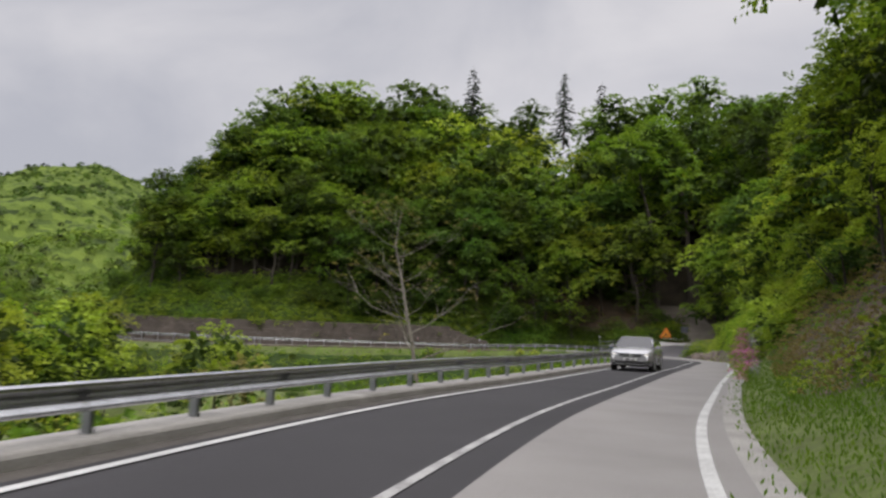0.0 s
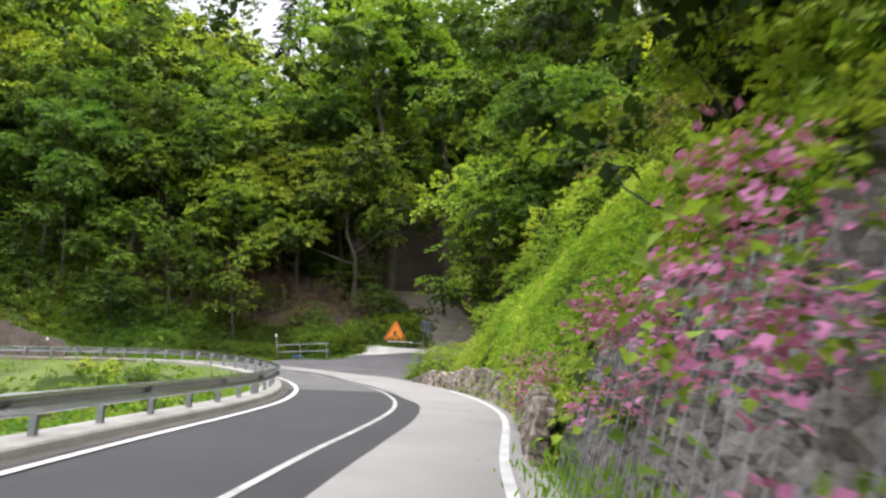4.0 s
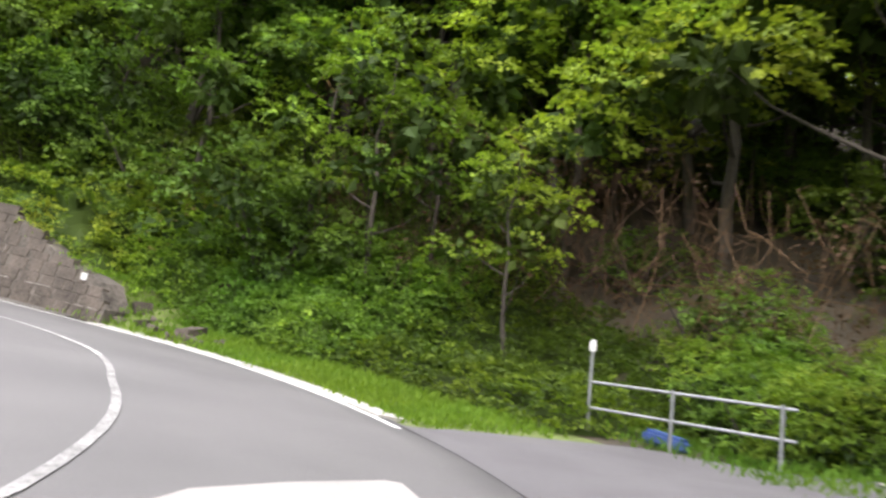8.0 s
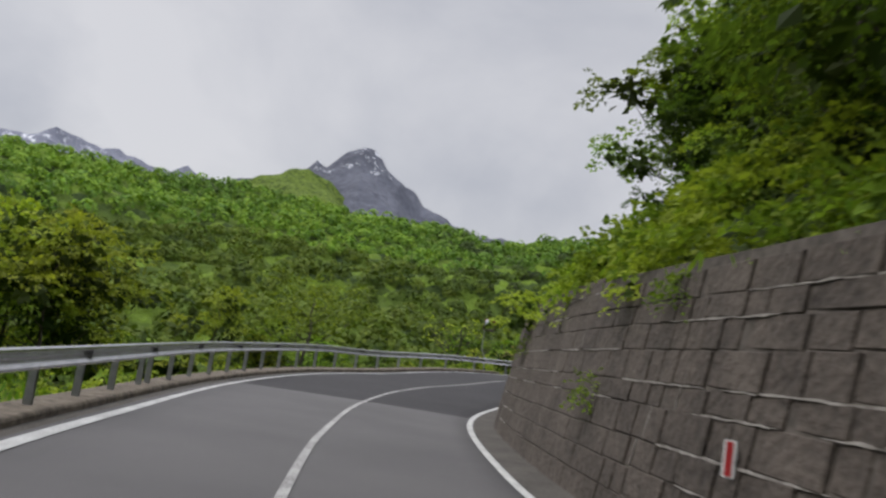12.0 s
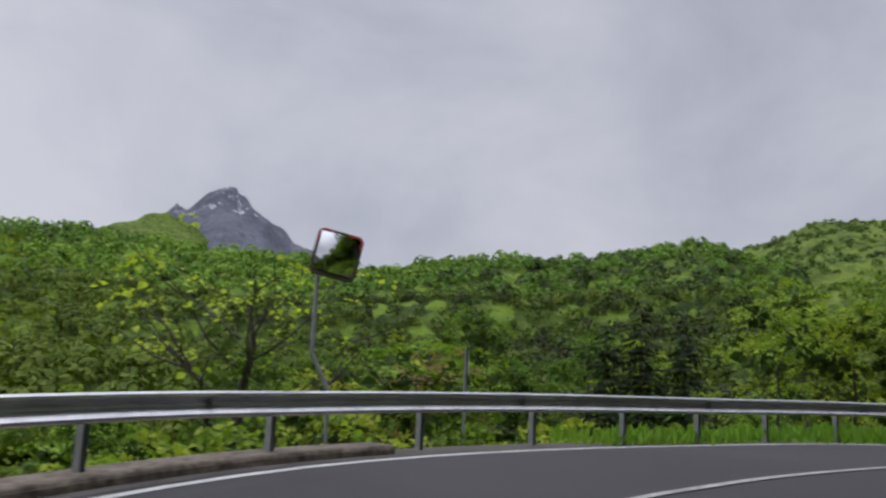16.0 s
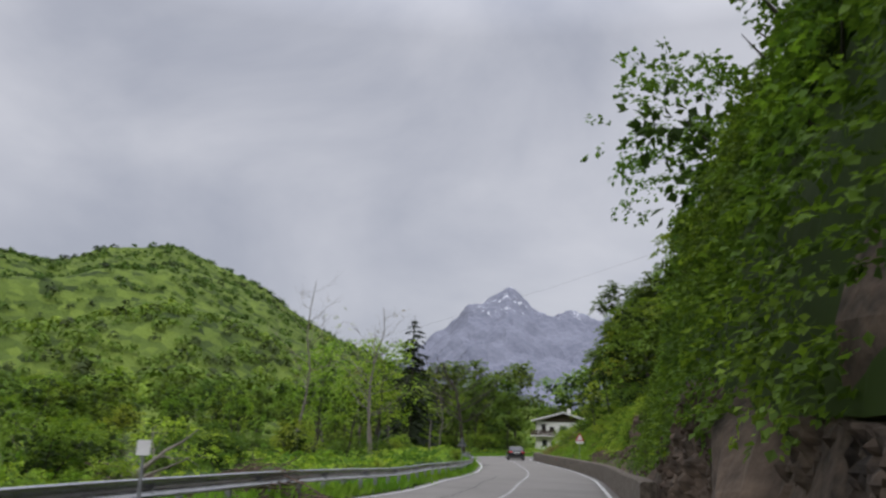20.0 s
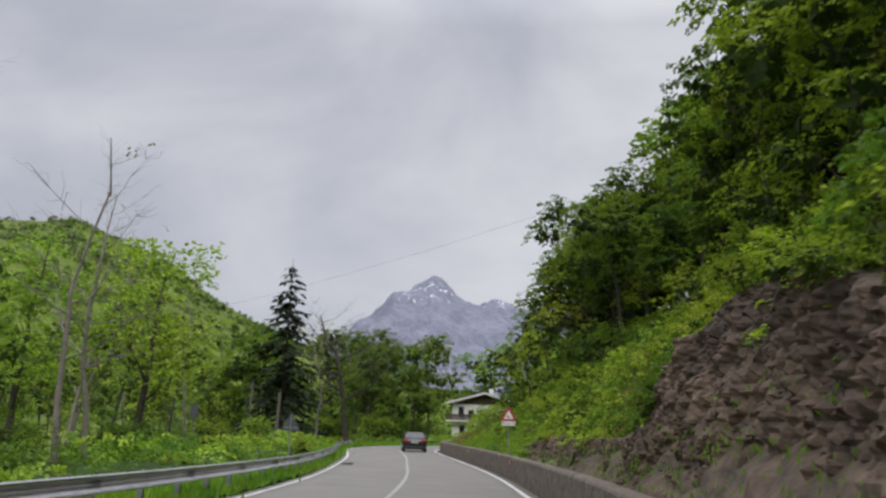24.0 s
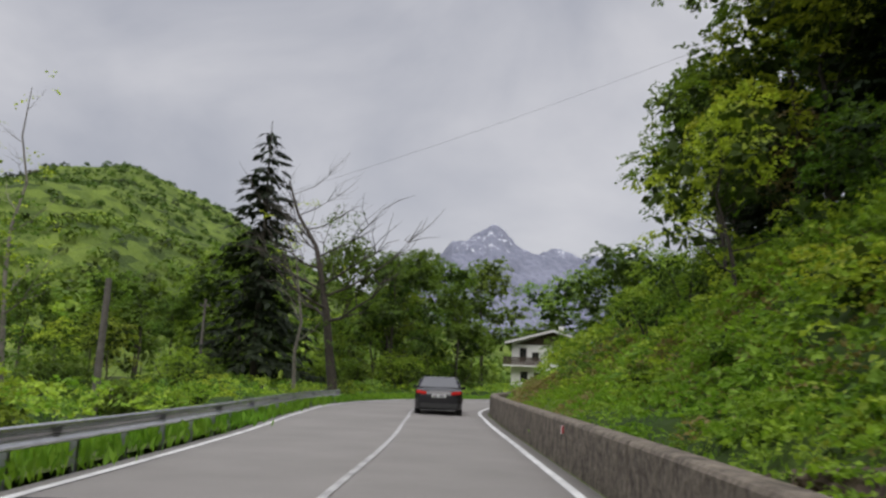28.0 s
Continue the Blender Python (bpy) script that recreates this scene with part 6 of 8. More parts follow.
def wire_net():
    """The rockfall net: upright and slanting wires hung over the rock."""
    root = thing("rockfall_net", Matrix(), "grey wire rockfall net hung over the rock", "wire net")
    us = steps(2.9, 4.95, 0.4)
    for slant in (0.35, -0.35):
        for u in us:
            pts = []
            for k in range(9):
                h = k * 0.55
                a = u + slant * h * 0.05
                if h > lerp(a, [(2.9, 0.5), (3.4, 1.4), (4.0, 2.3), (4.5, 2.3), (4.95, 1.5)]):
                    break
                s = float(np.interp(a, US, LEN))
                bulge = max(0.0, 0.75 * noise.noise(Vector((s * 0.55, h * 0.33, 0.0)))) + 0.28
                pts.append(on(a, float(right(a, 0.75 + 0.15)) + h * 0.22 - bulge - 0.06, h))
            if len(pts) > 1:
                v, f = limb(pts, [0.004] * len(pts), 3)
                part("wire", np_mesh("wire", v, f, STEEL_POST), None, root)


wire_net()

# ---------------------------------------------------------------- undergrowth, grass and flowers


def carpet(name, u0, u1, d0, d1, side, count, size, mat, label, rise=0.25, upright=0.2, clumpy=1.0, keep_off=False):
    """Low leaves all over a strip of ground, in uneven clumps."""
    rng = np.random.default_rng(abs(hash((u0, d0, side))) % 1000 + count)
    us = steps(u0, u1, 0.25)
    per = 10
    n = count // per
    u = us[rng.integers(0, len(us), n)]
    d = rng.uniform(d0, d1, n)
    off = right(u, 0.75 + d) if side > 0 else left(u, 1.35 + d)
    p = on(u, off)
    h, dr, _, dl = ground_height(p[:, 0], p[:, 1])
    keep = (np.maximum(dr, dl) > d0 - 0.3) & (uneven(p[:, 0], p[:, 1], 1.4, 4.0) > -0.9 * clumpy)
    if keep_off:
        keep &= np.abs(p[:, 0] + 16.0 + 0.01 * np.maximum(p[:, 1] - 92, 0) + 0.006 * np.maximum(p[:, 1] - 92, 0)**2) > 1.7
    p, h = p[keep], h[keep]
    tall = rise * (0.35 + np.clip(uneven(p[:, 0], p[:, 1], 0.8, 1.0) + 0.6, 0, 1.4))
    c = np.repeat(np.stack([p[:, 0], p[:, 1], h - 0.05], -1), per, 0)
    m = len(c)
    c = c + rng.normal(size=(m, 3)) * (0.28, 0.28, 0.02)
    c[:, 2] += np.repeat(tall, per) * rng.uniform(0, 1, m)
    ax = rng.normal(size=(m, 3)) + (0, 0, upright * 4)
    ax /= np.linalg.norm(ax, axis=1)[:, None]
    sd = np.cross(ax, rng.normal(size=(m, 3)) * 0.5 + (0.2, 0.1, 1 - upright))
    sd /= np.linalg.norm(sd, axis=1)[:, None] + 1e-9
    ln = size * rng.uniform(0.6, 1.4, m)[:, None]
    wd = ln * (0.42 - 0.34 * upright)
    v = np.stack([c, c + ax * ln * 0.5 + sd * wd, c + ax * ln - (0, 0, 0.1 * size), c + ax * ln * 0.5 - sd * wd], 1).reshape(-1, 3)
    ob = new(name, np_mesh(name, v, np.arange(m * 4).reshape(-1, 4), mat))
    return tagged(ob, label, "plants", kind="stuff")


def thicket(u0, u1, d0, d1, side, count, size, rise, cell, mats, label, share=(0.5, 0.3, 0.2), edge=0.35, lean=0.45, gap=0.45, clear=None, base=None):
    """Brambles, ivy and bushes grown into one lumpy mass over a slope: drooping sprays of leaves over an inside sheet,
    coloured dark for shade unless base is given.
    """
    rng = np.random.default_rng(int(u0 * 10 + 100 + d0 * 7 + count % 97))
    us = steps(u0, u1, gap)
    ds = np.arange(d0, d1 + 0.01, gap)
    uu, dd = np.meshgrid(us, ds, indexing="ij")

    def place(u, d):
        off = right(u, 0.75 + d) if side > 0 else left(u, 1.35 + d)
        p = on(u, off)
        h, dr, _, dl = ground_height(p[..., 0], p[..., 1])
        lump = 0.62 * crowns(p[..., 0], p[..., 1], cell, 3.0 + u0) + 0.38 * crowns(p[..., 0], p[..., 1], cell * 0.42, 5.0 + u0)
        lump = lump * (0.7 + 0.5 * uneven(p[..., 0], p[..., 1], 3.0, 2.0)).clip(0.15, 1.3)
        ramp = np.clip((d - d0) / edge, 0, 1) * np.clip(np.minimum(u - u0, u1 - u) / 0.12 + 0.15, 0, 1)
        t = rise * lump * (0.15 + 0.85 * ramp)
        if clear is not None:
            t = t * clear(u, d)
        p[..., 2] = h - 0.1 + t
        # the mass leans out over the road
        nx, ny = np.interp(u, US, TY), -np.interp(u, US, TX)
        out = -side * lean * t
        p[..., 0] += nx * out
        p[..., 1] += ny * out
        ok = np.maximum(dr, dl) > d0 - 0.4
        return p, ok, t

    p, ok, t = place(uu, dd)
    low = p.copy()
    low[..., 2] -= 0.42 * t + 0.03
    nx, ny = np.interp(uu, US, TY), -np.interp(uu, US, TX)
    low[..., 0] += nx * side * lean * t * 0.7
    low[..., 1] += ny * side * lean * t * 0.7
    k = len(ds)
    i = (np.arange(len(us) - 1)[:, None] * k + np.arange(k - 1)[None]).ravel()
    f0 = np.stack([i, i + 1, i + k + 1, i + k], 1)
    f0 = f0[ok.ravel()[f0].all(1)]
    per = 16
    n = count // per
    # sprays spread evenly over the true surface
    flat = p.reshape(-1, 3)
    qa, qb, qc, qd = (flat[f0[:, j]] for j in range(4))
    fn = np.cross(qb - qa, qd - qa)
    area = np.linalg.norm(fn, axis=1)
    pick = rng.choice(len(f0), n, p=area / area.sum())
    ra, rb = rng.uniform(0, 1, (n, 1)), rng.uniform(0, 1, (n, 1))
    c = (qa[pick] * (1 - ra) + qb[pick] * ra) * (1 - rb) + (qd[pick] * (1 - ra) + qc[pick] * ra) * rb
    nr = fn[pick] / (area[pick][:, None] + 1e-9)
    nr *= np.sign(nr[:, 2:3] + 1e-9)
    tt = t.ravel()[f0[pick]].mean(1)
    ok = tt > -1
    keep = ok & (tt > 0.08)
    c, nr, tt = c[keep], nr[keep], tt[keep]
    n = len(c)
    out = nr + rng.normal(size=(n, 3)) * 0.45
    out[:, 2] -= 0.35
    out /= np.linalg.norm(out, axis=1)[:, None]
    pick = rng.uniform(-0.2, 0.2, n) + 0.5 + 0.42 * uneven(c[:, 0], c[:, 1], 1.6, u0 + 1.0)
    cuts = np.cumsum(share)
    which = np.searchsorted(cuts[:-1], pick.clip(0, 0.999))
    v = sprays(rng, c, out, per, size, 4.2, 0.5, 0.4, 0.4)
    which = np.repeat(which, per)
    m = n * per
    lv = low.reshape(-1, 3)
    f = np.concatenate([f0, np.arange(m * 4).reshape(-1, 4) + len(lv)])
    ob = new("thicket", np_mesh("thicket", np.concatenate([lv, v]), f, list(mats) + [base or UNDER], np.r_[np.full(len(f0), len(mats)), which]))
    return tagged(ob, label, "thicket", kind="stuff")


GREENS = (LEAF, LEAF_LIGHT, LEAF_DARK)
thicket(-3, 1.6, 2.2, 9, 1, 60000, 0.12, 1.7, 2.2, GREENS, "brambles and bushes grown over the steep bank")
thicket(1.3, 3.1, 0.9, 9, 1, 38000, 0.07, 1.1, 1.7, (LEAF_LIGHT, LEAF_RED, LEAF_GRASS), "dry brambles and grass over the rocky foot", (0.3, 0.42, 0.28), lean=0.4, edge=1.2, base=ROCK_BROWN)
thicket(2.75, 5.1, 1.1, 9, 1, 84000, 0.105, 1.9, 2.0, (LEAF_LIGHT, LEAF, LEAF_DARK), "bright ivy and brambles hanging over the rock", lean=0.55)
thicket(5.0, 7.25, -0.22, 9, 1, 230000, 0.062, 2.0, 1.5, (LEAF_BANK, LEAF_LIGHT, LEAF_GRASS), "bright brambles and grass covering the bank", (0.45, 0.25, 0.3), lean=0.36, edge=0.9)
# mostly dark leaves, standing in for the shade under the wood's edge
thicket(10.12, 11.25, 1.9, 10, 1, 92000, 0.105, 2.1, 2.3, (LEAF_DARK, LEAF, LEAF_RED), "bushes and creepers at the wood's edge", (0.66, 0.27, 0.07), lean=0.3, edge=1.0)
thicket(9.42, 10.2, 2.3, 8.2, 1, 26000, 0.10, 0.9, 1.6, (LEAF_DARK, LEAF, UNDER), "low dark bushes in front of the hollow", (0.55, 0.2, 0.25), lean=0.1, edge=0.5)
thicket(7.75, 9.3, 10.3, 15, 1, 24000, 0.15, 1.9, 2.4, (LEAF_DARK, LEAF, LEAF_LIGHT), "bushes behind the pipe fence", lean=0.2, edge=0.8, clear=lambda u, d: (np.abs(on(u, right(u, 0.75 + d))[..., 0] + 16.0 + 0.05 * np.maximum(on(u, right(u, 0.75 + d))[..., 1] - 92, 0)) > 3.2) * (on(u, right(u, 0.75 + d))[..., 0] > -27.2))
thicket(7.05, 7.80, 0.2, 5.6, 1, 40000, 0.055, 2.6, 1.6, (LEAF_BANK, LEAF_GRASS, LEAF_GRASS), "tall bright grass over the end of the dry wall", lean=0.0, edge=0.4, gap=0.2)
thicket(7.2, 7.7, 4.0, 9.5, 1, 7000, 0.11, 0.8, 1.6, (LEAF_LIGHT, LEAF_LIGHT, LEAF), "bright grass at the bank's end", lean=0.1, edge=1.0)
thicket(11.0, 17.4, 0.8, 9, 1, 100000, 0.115, 2.0, 2.0, (LEAF, LEAF_LIGHT, LEAF_DARK), "ivy and brambles hanging over the masonry wall", lean=0.42, edge=0.6)
# the large share of dark leaves paints in the shade on this cliff
thicket(17.4, 24.5, 0.5, 10, 1, 150000, 0.098, 2.2, 2.0, (LEAF_DARK, LEAF, LEAF_LIGHT), "ivy and bushes covering the cliff", (0.74, 0.22, 0.04), lean=0.35, edge=0.8)
thicket(24.3, 36.5, 1.7, 11, 1, 140000, 0.11, 1.5, 2.0, (LEAF, LEAF_LIGHT, LEAF_DARK), "brambles and bushes on the steep slope", (0.48, 0.2, 0.32), lean=0.3, edge=0.8)
thicket(26.4, 31.5, 1.5, 7.5, 1, 84000, 0.075, 1.25, 1.7, (LEAF_DRY, LEAF_GRASS, LEAF), "dry grass and brambles low on the slope", (0.5, 0.22, 0.28), lean=0.2, edge=1.0)
thicket(-3, 13.4, 1.2, 9, -1, 44000, 0.15, 1.0, 2.2, GREENS, "weeds and brambles beyond the guard rail", lean=0.1)
thicket(13.4, 21, 0.9, 10, -1, 44000, 0.14, 1.2, 2.4, (LEAF, LEAF_LIGHT, LEAF_DARK), "green bushes beyond the guard rail", (0.32, 0.2, 0.48), lean=0.1)
thicket(21, 36.6, 0.8, 13, -1, 84000, 0.12, 1.3, 2.4, (LEAF, LEAF_LIGHT, LEAF_DARK), "bushes and tall weeds beyond the guard rail", (0.36, 0.2, 0.44), lean=0.1, clear=lambda u, d: np.clip(np.hypot(on(u, left(u, 1.35 + d))[..., 0] + 117.5, on(u, left(u, 1.35 + d))[..., 1] - 99.0) / 3.5 - 0.6, 0.12, 1.0))
thicket(28.3, 33.0, 0.35, 2.6, 1, 34000, 0.075, 0.8, 1.2, (LEAF_RED, LEAF_GRASS, LEAF), "brambles and dry grass leaning on the low wall", (0.3, 0.35, 0.35), lean=0.1, edge=0.6, gap=0.3)
thicket(5.7, 6.9, -0.2, 4.2, 1, 60000, 0.055, 1.9, 1.3, (LEAF_BANK, LEAF_LIGHT, LEAF_GRASS), "herbs and brambles crowding the bank above the dry wall", (0.45, 0.3, 0.25), lean=0.42, edge=0.8)
carpet("grass", -3, 2.9, 0.05, 2.8, 1, 46000, 0.085, LEAF_GRASS, "short grass on the verge", 0.05, 0.85)
carpet("grass", 2.9, 5.2, -0.3, 0.2, 1, 3000, 0.16, LEAF_GRASS, "grass at the foot of the rock", 0.1, 0.9)
carpet("grass", 9.4, 11.0, 0.0, 2.4, 1, 18000, 0.16, LEAF_GRASS, "long grass on the verge", 0.12, 0.9)
# tree shade and sunlight are put into these two leaf colours, dark then pale
carpet("grass", 7.5, 9.35, 9.4, 30, 1, 36000, 0.28, LEAF_DARK, "grass and herbs under the trees by the track, coloured dark for shade", 0.2, 0.7, keep_off=True)
carpet("grass", 7.2, 8.15, 27, 50, 1, 12000, 0.36, LEAF_LIGHT, "grass of a clearing beyond the track, coloured pale as if sunlit", 0.2, 0.8, keep_off=True)
carpet("grass", 9.0, 9.75, 4.0, 9.5, 1, 9000, 0.16, LEAF_GRASS, "long grass round the pipe fence", 0.15, 0.9)
carpet("grass", 10.9, 17.4, 0.55, 2.4, 1, 12000, 0.2, LEAF_GRASS, "grass along the top of the wall", 0.15, 0.9)
carpet("grass", 17.6, 36.0, -0.74, 0.5, -1, 30000, 0.26, LEAF_GRASS, "grass under the guard rail", 0.2, 0.9)
carpet("grass", -3, 13, -0.05, 1.2, -1, 9000, 0.2, LEAF_GRASS, "grass beyond the kerb", 0.15, 0.9)
carpet("grass", 24, 36.5, 0.3, 2.0, 1, 16000, 0.11, LEAF_GRASS, "grass behind the low wall", 0.15, 0.9)


def flower_cushion(u, d, h, r, seed):
    """A cushion of pink blossom clinging to rock or wall."""
    rng = np.random.default_rng(seed)
    p = on(u, float(right(u, 0.75 + d)), h)
    lobes = [(*(rng.normal(size=3) * (r * 0.5, r * 0.5, r * 0.6)), r * 0.5, r * 0.5, r * 0.45) for k in range(5)]
    v, f = leaf_cloud(seed, lobes, 900, 0.055, 6, 0.3, 0.3)
    gv, gf = leaf_cloud(seed + 1, lobes, 240, 0.09, 6, 0.3, 0.4)
    ob = new("flower_cushion", np_mesh("flower_cushion", np.concatenate([v, gv]), np.concatenate([f, gf + len(v)]), [PETAL, LEAF], np.r_[np.zeros(len(f), int), np.ones(len(gf), int)]))
    ob.matrix_basis = pose(p[0], p[1], p[2])
    tagged(ob, "cushion of pink flowers clinging to the stones", "flowers", "pink flower cushions")


for k, (u, d, h, r) in enumerate(((2.75, 0.05, 0.3, 0.5), (2.95, 0.0, 0.35, 0.55), (3.1, 0.05, 0.45, 0.5), (3.25, -0.1, 0.5, 0.45), (3.0, 0.2, 0.9, 0.4), (3.9, -0.2, 1.1, 0.45), (4.15, -0.25, 0.7, 0.5), (4.3, -0.2, 1.7, 0.45), (4.6, -0.1, 1.5, 0.4), (5.4, 0.0, 1.0, 0.5), (5.6, 0.0, 0.8, 0.55), (5.75, 0.0, 1.05, 0.45), (6.05, 0.0, 1.0, 0.3))):
    flower_cushion(u, d, h, r, 600 + k)
YELLOW = leaf_material("yellow_petals", (0.42, 0.30, 0.02), (0.66, 0.50, 0.04), 0.3, 0.01)
for k, (u, d, h) in enumerate(((6.05, -0.25, 0.95), (6.16, -0.2, 0.88), (5.95, -0.2, 1.0))):
    p = on(u, float(right(u, 0.75 + d)), h)
    v, f = leaf_cloud(640 + k, [(0, 0, 0, 0.16, 0.14, 0.12), (0.12, 0.05, 0.06, 0.1, 0.1, 0.1)], 120, 0.05, 5)
    ob = new("flower_cushion", np_mesh("flower_cushion", v, f, YELLOW))
    ob.matrix_basis = pose(p[0], p[1], p[2])
    tagged(ob, "small cushion of yellow flowers on the dry wall", "flowers", "yellow flower cushions")


# ---------------------------------------------------------------- paints, glass, plastics
PAINT_SILVER = material("silver_car_paint", (0.40, 0.40, 0.405), (0.46, 0.46, 0.465), 0.22, 3.0, 0.0, 200.0, 0.55)
PAINT_BLACK = material("black_car_paint", (0.014, 0.014, 0.016), (0.022, 0.022, 0.024), 0.18, 3.0, 0.0, 200.0, 0.2)
GLASS_DARK = material("tinted_glass", (0.012, 0.014, 0.016), (0.02, 0.022, 0.025), 0.06, 2.0, 0.0, 50.0)
PLASTIC = material("black_plastic", (0.014, 0.014, 0.014), (0.03, 0.03, 0.03), 0.55, 4.0, 0.05, 60.0)
RUBBER = material("tyre_rubber", (0.016, 0.016, 0.016), (0.032, 0.031, 0.03), 0.85, 6.0, 0.1, 60.0)
ALLOY = material("alloy_rim", (0.30, 0.30, 0.31), (0.45, 0.45, 0.46), 0.3, 6.0, 0.0, 60.0, 0.9)
CHROME = material("chrome_trim", (0.55, 0.56, 0.57), (0.68, 0.69, 0.70), 0.15, 3.0, 0.0, 60.0, 1.0)
LAMP = material("clear_lamp_cover", (0.20, 0.205, 0.21), (0.36, 0.37, 0.38), 0.12, 6.0, 0.0, 60.0)
LAMP_ON = bpy.data.materials.new("lit_headlight")
LAMP_ON.use_nodes = True
LAMP_ON.node_tree.nodes["Principled BSDF"].inputs["Emission Color"].default_value = (1.0, 0.93, 0.78, 1)
LAMP_ON.node_tree.nodes["Principled BSDF"].inputs["Emission Strength"].default_value = 0.45
RED_LAMP = material("red_lamp_cover", (0.45, 0.012, 0.012), (0.6, 0.03, 0.025), 0.15, 6.0, 0.0, 60.0)
WHITE_PAINT = material("white_sign_sheet", (0.58, 0.58, 0.57), (0.72, 0.72, 0.71), 0.5, 3.0, 0.03, 40.0)
RED_PAINT = material("red_sign_sheet", (0.30, 0.012, 0.014), (0.42, 0.025, 0.028), 0.45, 3.0, 0.03, 40.0)
ORANGE_PAINT = material("orange_sign_sheet", (0.62, 0.22, 0.012), (0.78, 0.30, 0.02), 0.5, 3.0, 0.03, 40.0)
RED_ORANGE = material("red_orange_border", (0.55, 0.10, 0.02), (0.66, 0.15, 0.03), 0.5, 3.0, 0.03, 40.0)
BLACK_PAINT = material("black_sign_sheet", (0.012, 0.012, 0.013), (0.024, 0.024, 0.024), 0.5, 3.0, 0.0, 40.0)
GREY_SHEET = material("grey_sign_back", (0.07, 0.075, 0.085), (0.13, 0.135, 0.145), 0.5, 3.0, 0.05, 40.0, 0.4)
BLUE_PLASTIC = material("blue_plastic", (0.02, 0.05, 0.16), (0.04, 0.08, 0.24), 0.5, 3.0, 0.05, 40.0)
PLASTER = material("white_render", (0.60, 0.595, 0.575), (0.74, 0.735, 0.715), 0.9, 0.8, 0.15, 25.0)
TIMBER = material("dark_timber", (0.03, 0.02, 0.014), (0.075, 0.052, 0.036), 0.8, 5.0, 0.4, 30.0)
TIMBER_GREY = material("grey_timber", (0.07, 0.062, 0.054), (0.15, 0.135, 0.118), 0.9, 6.0, 0.5, 30.0)
ROOF = material("grey_roof_sheet", (0.16, 0.155, 0.15), (0.27, 0.26, 0.25), 0.7, 1.0, 0.2, 20.0)
FRAME_BROWN = material("weathered_brown_frame", (0.030, 0.020, 0.017), (0.075, 0.048, 0.040), 0.6, 4.0, 0.05, 40.0)
MIRROR = material("mirror_glass", (0.80, 0.81, 0.82), (0.84, 0.85, 0.86), 0.02, 3.0, 0.0, 40.0, 1.0)


def slab(points, thick, back=0.0, bevel=0.0):
    """A flat outline (x, z) given thickness along y, its face towards -y."""
    bm = bmesh.new()
    f = bm.faces.new([bm.verts.new((x, back, z)) for x, z in points])
    r = bmesh.ops.extrude_face_region(bm, geom=[f])
    for v in r["geom"]:
        if isinstance(v, bmesh.types.BMVert):
            v.co.y += thick
    bmesh.ops.recalc_face_normals(bm, faces=bm.faces)
    return bm


def rounded_triangle(half, r, turn=90.0):
    pts = []
    for k in range(3):
        c = math.radians(turn + 120 * k)
        for d in (-50, -25, 0, 25, 50):
            e = c + math.radians(d)
            pts.append((math.cos(c) * (half - r) + math.cos(e) * r, math.sin(c) * (half - r) + math.sin(e) * r))
    return pts


def rounded_rect(w, h, r):
    pts = []
    for cx, cz, a in ((1, 1, 0), (-1, 1, 90), (-1, -1, 180), (1, -1, 270)):
        for d in (0, 30, 60, 90):
            e = math.radians(a + d)
            pts.append((cx * (w / 2 - r) + math.cos(e) * r, cz * (h / 2 - r) + math.sin(e) * r))
    return pts


# ---------------------------------------------------------------- cars


def wheel(parent, x, y, r):
    tyre = bmesh.new()
    prof = [(0.62, -0.10), (0.93, -0.105), (1.0, -0.07), (1.0, 0.07), (0.93, 0.105), (0.62, 0.10)]
    n = 28
    rings = [[tyre.verts.new((px, math.cos(2 * math.pi * k / n) * q * r, math.sin(2 * math.pi * k / n) * q * r)) for q, px in prof] for k in range(n)]
    for k in range(n):
        for j in range(len(prof)):
            a, b = rings[k], rings[(k + 1) % n]
            tyre.faces.new([a[j], b[j], b[(j + 1) % 6], a[(j + 1) % 6]])
    bmesh.ops.recalc_face_normals(tyre, faces=tyre.faces)
    t = part("wheel", tyre, RUBBER, parent)
    t.matrix_basis = pose(x, y, r)
    rim = bmesh.new()
    bmesh.ops.create_cone(rim, cap_ends=True, segments=28, radius1=0.64 * r, radius2=0.64 * r, depth=0.10, matrix=pose(0, 0, 0, 0, 90, 0))
    s = 1 if x > 0 else -1
    for k in range(5):
        c = math.radians(72 * k)
        for d in (-0.14, 0.14):
            rod(rim, (s * 0.085, math.cos(c) * 0.1 * r, math.sin(c) * 0.1 * r), (s * 0.085, math.cos(c + d) * 0.64 * r, math.sin(c + d) * 0.64 * r), 0.028, 0.034, 6)
    part("rim", rim, ALLOY, t)
    return t


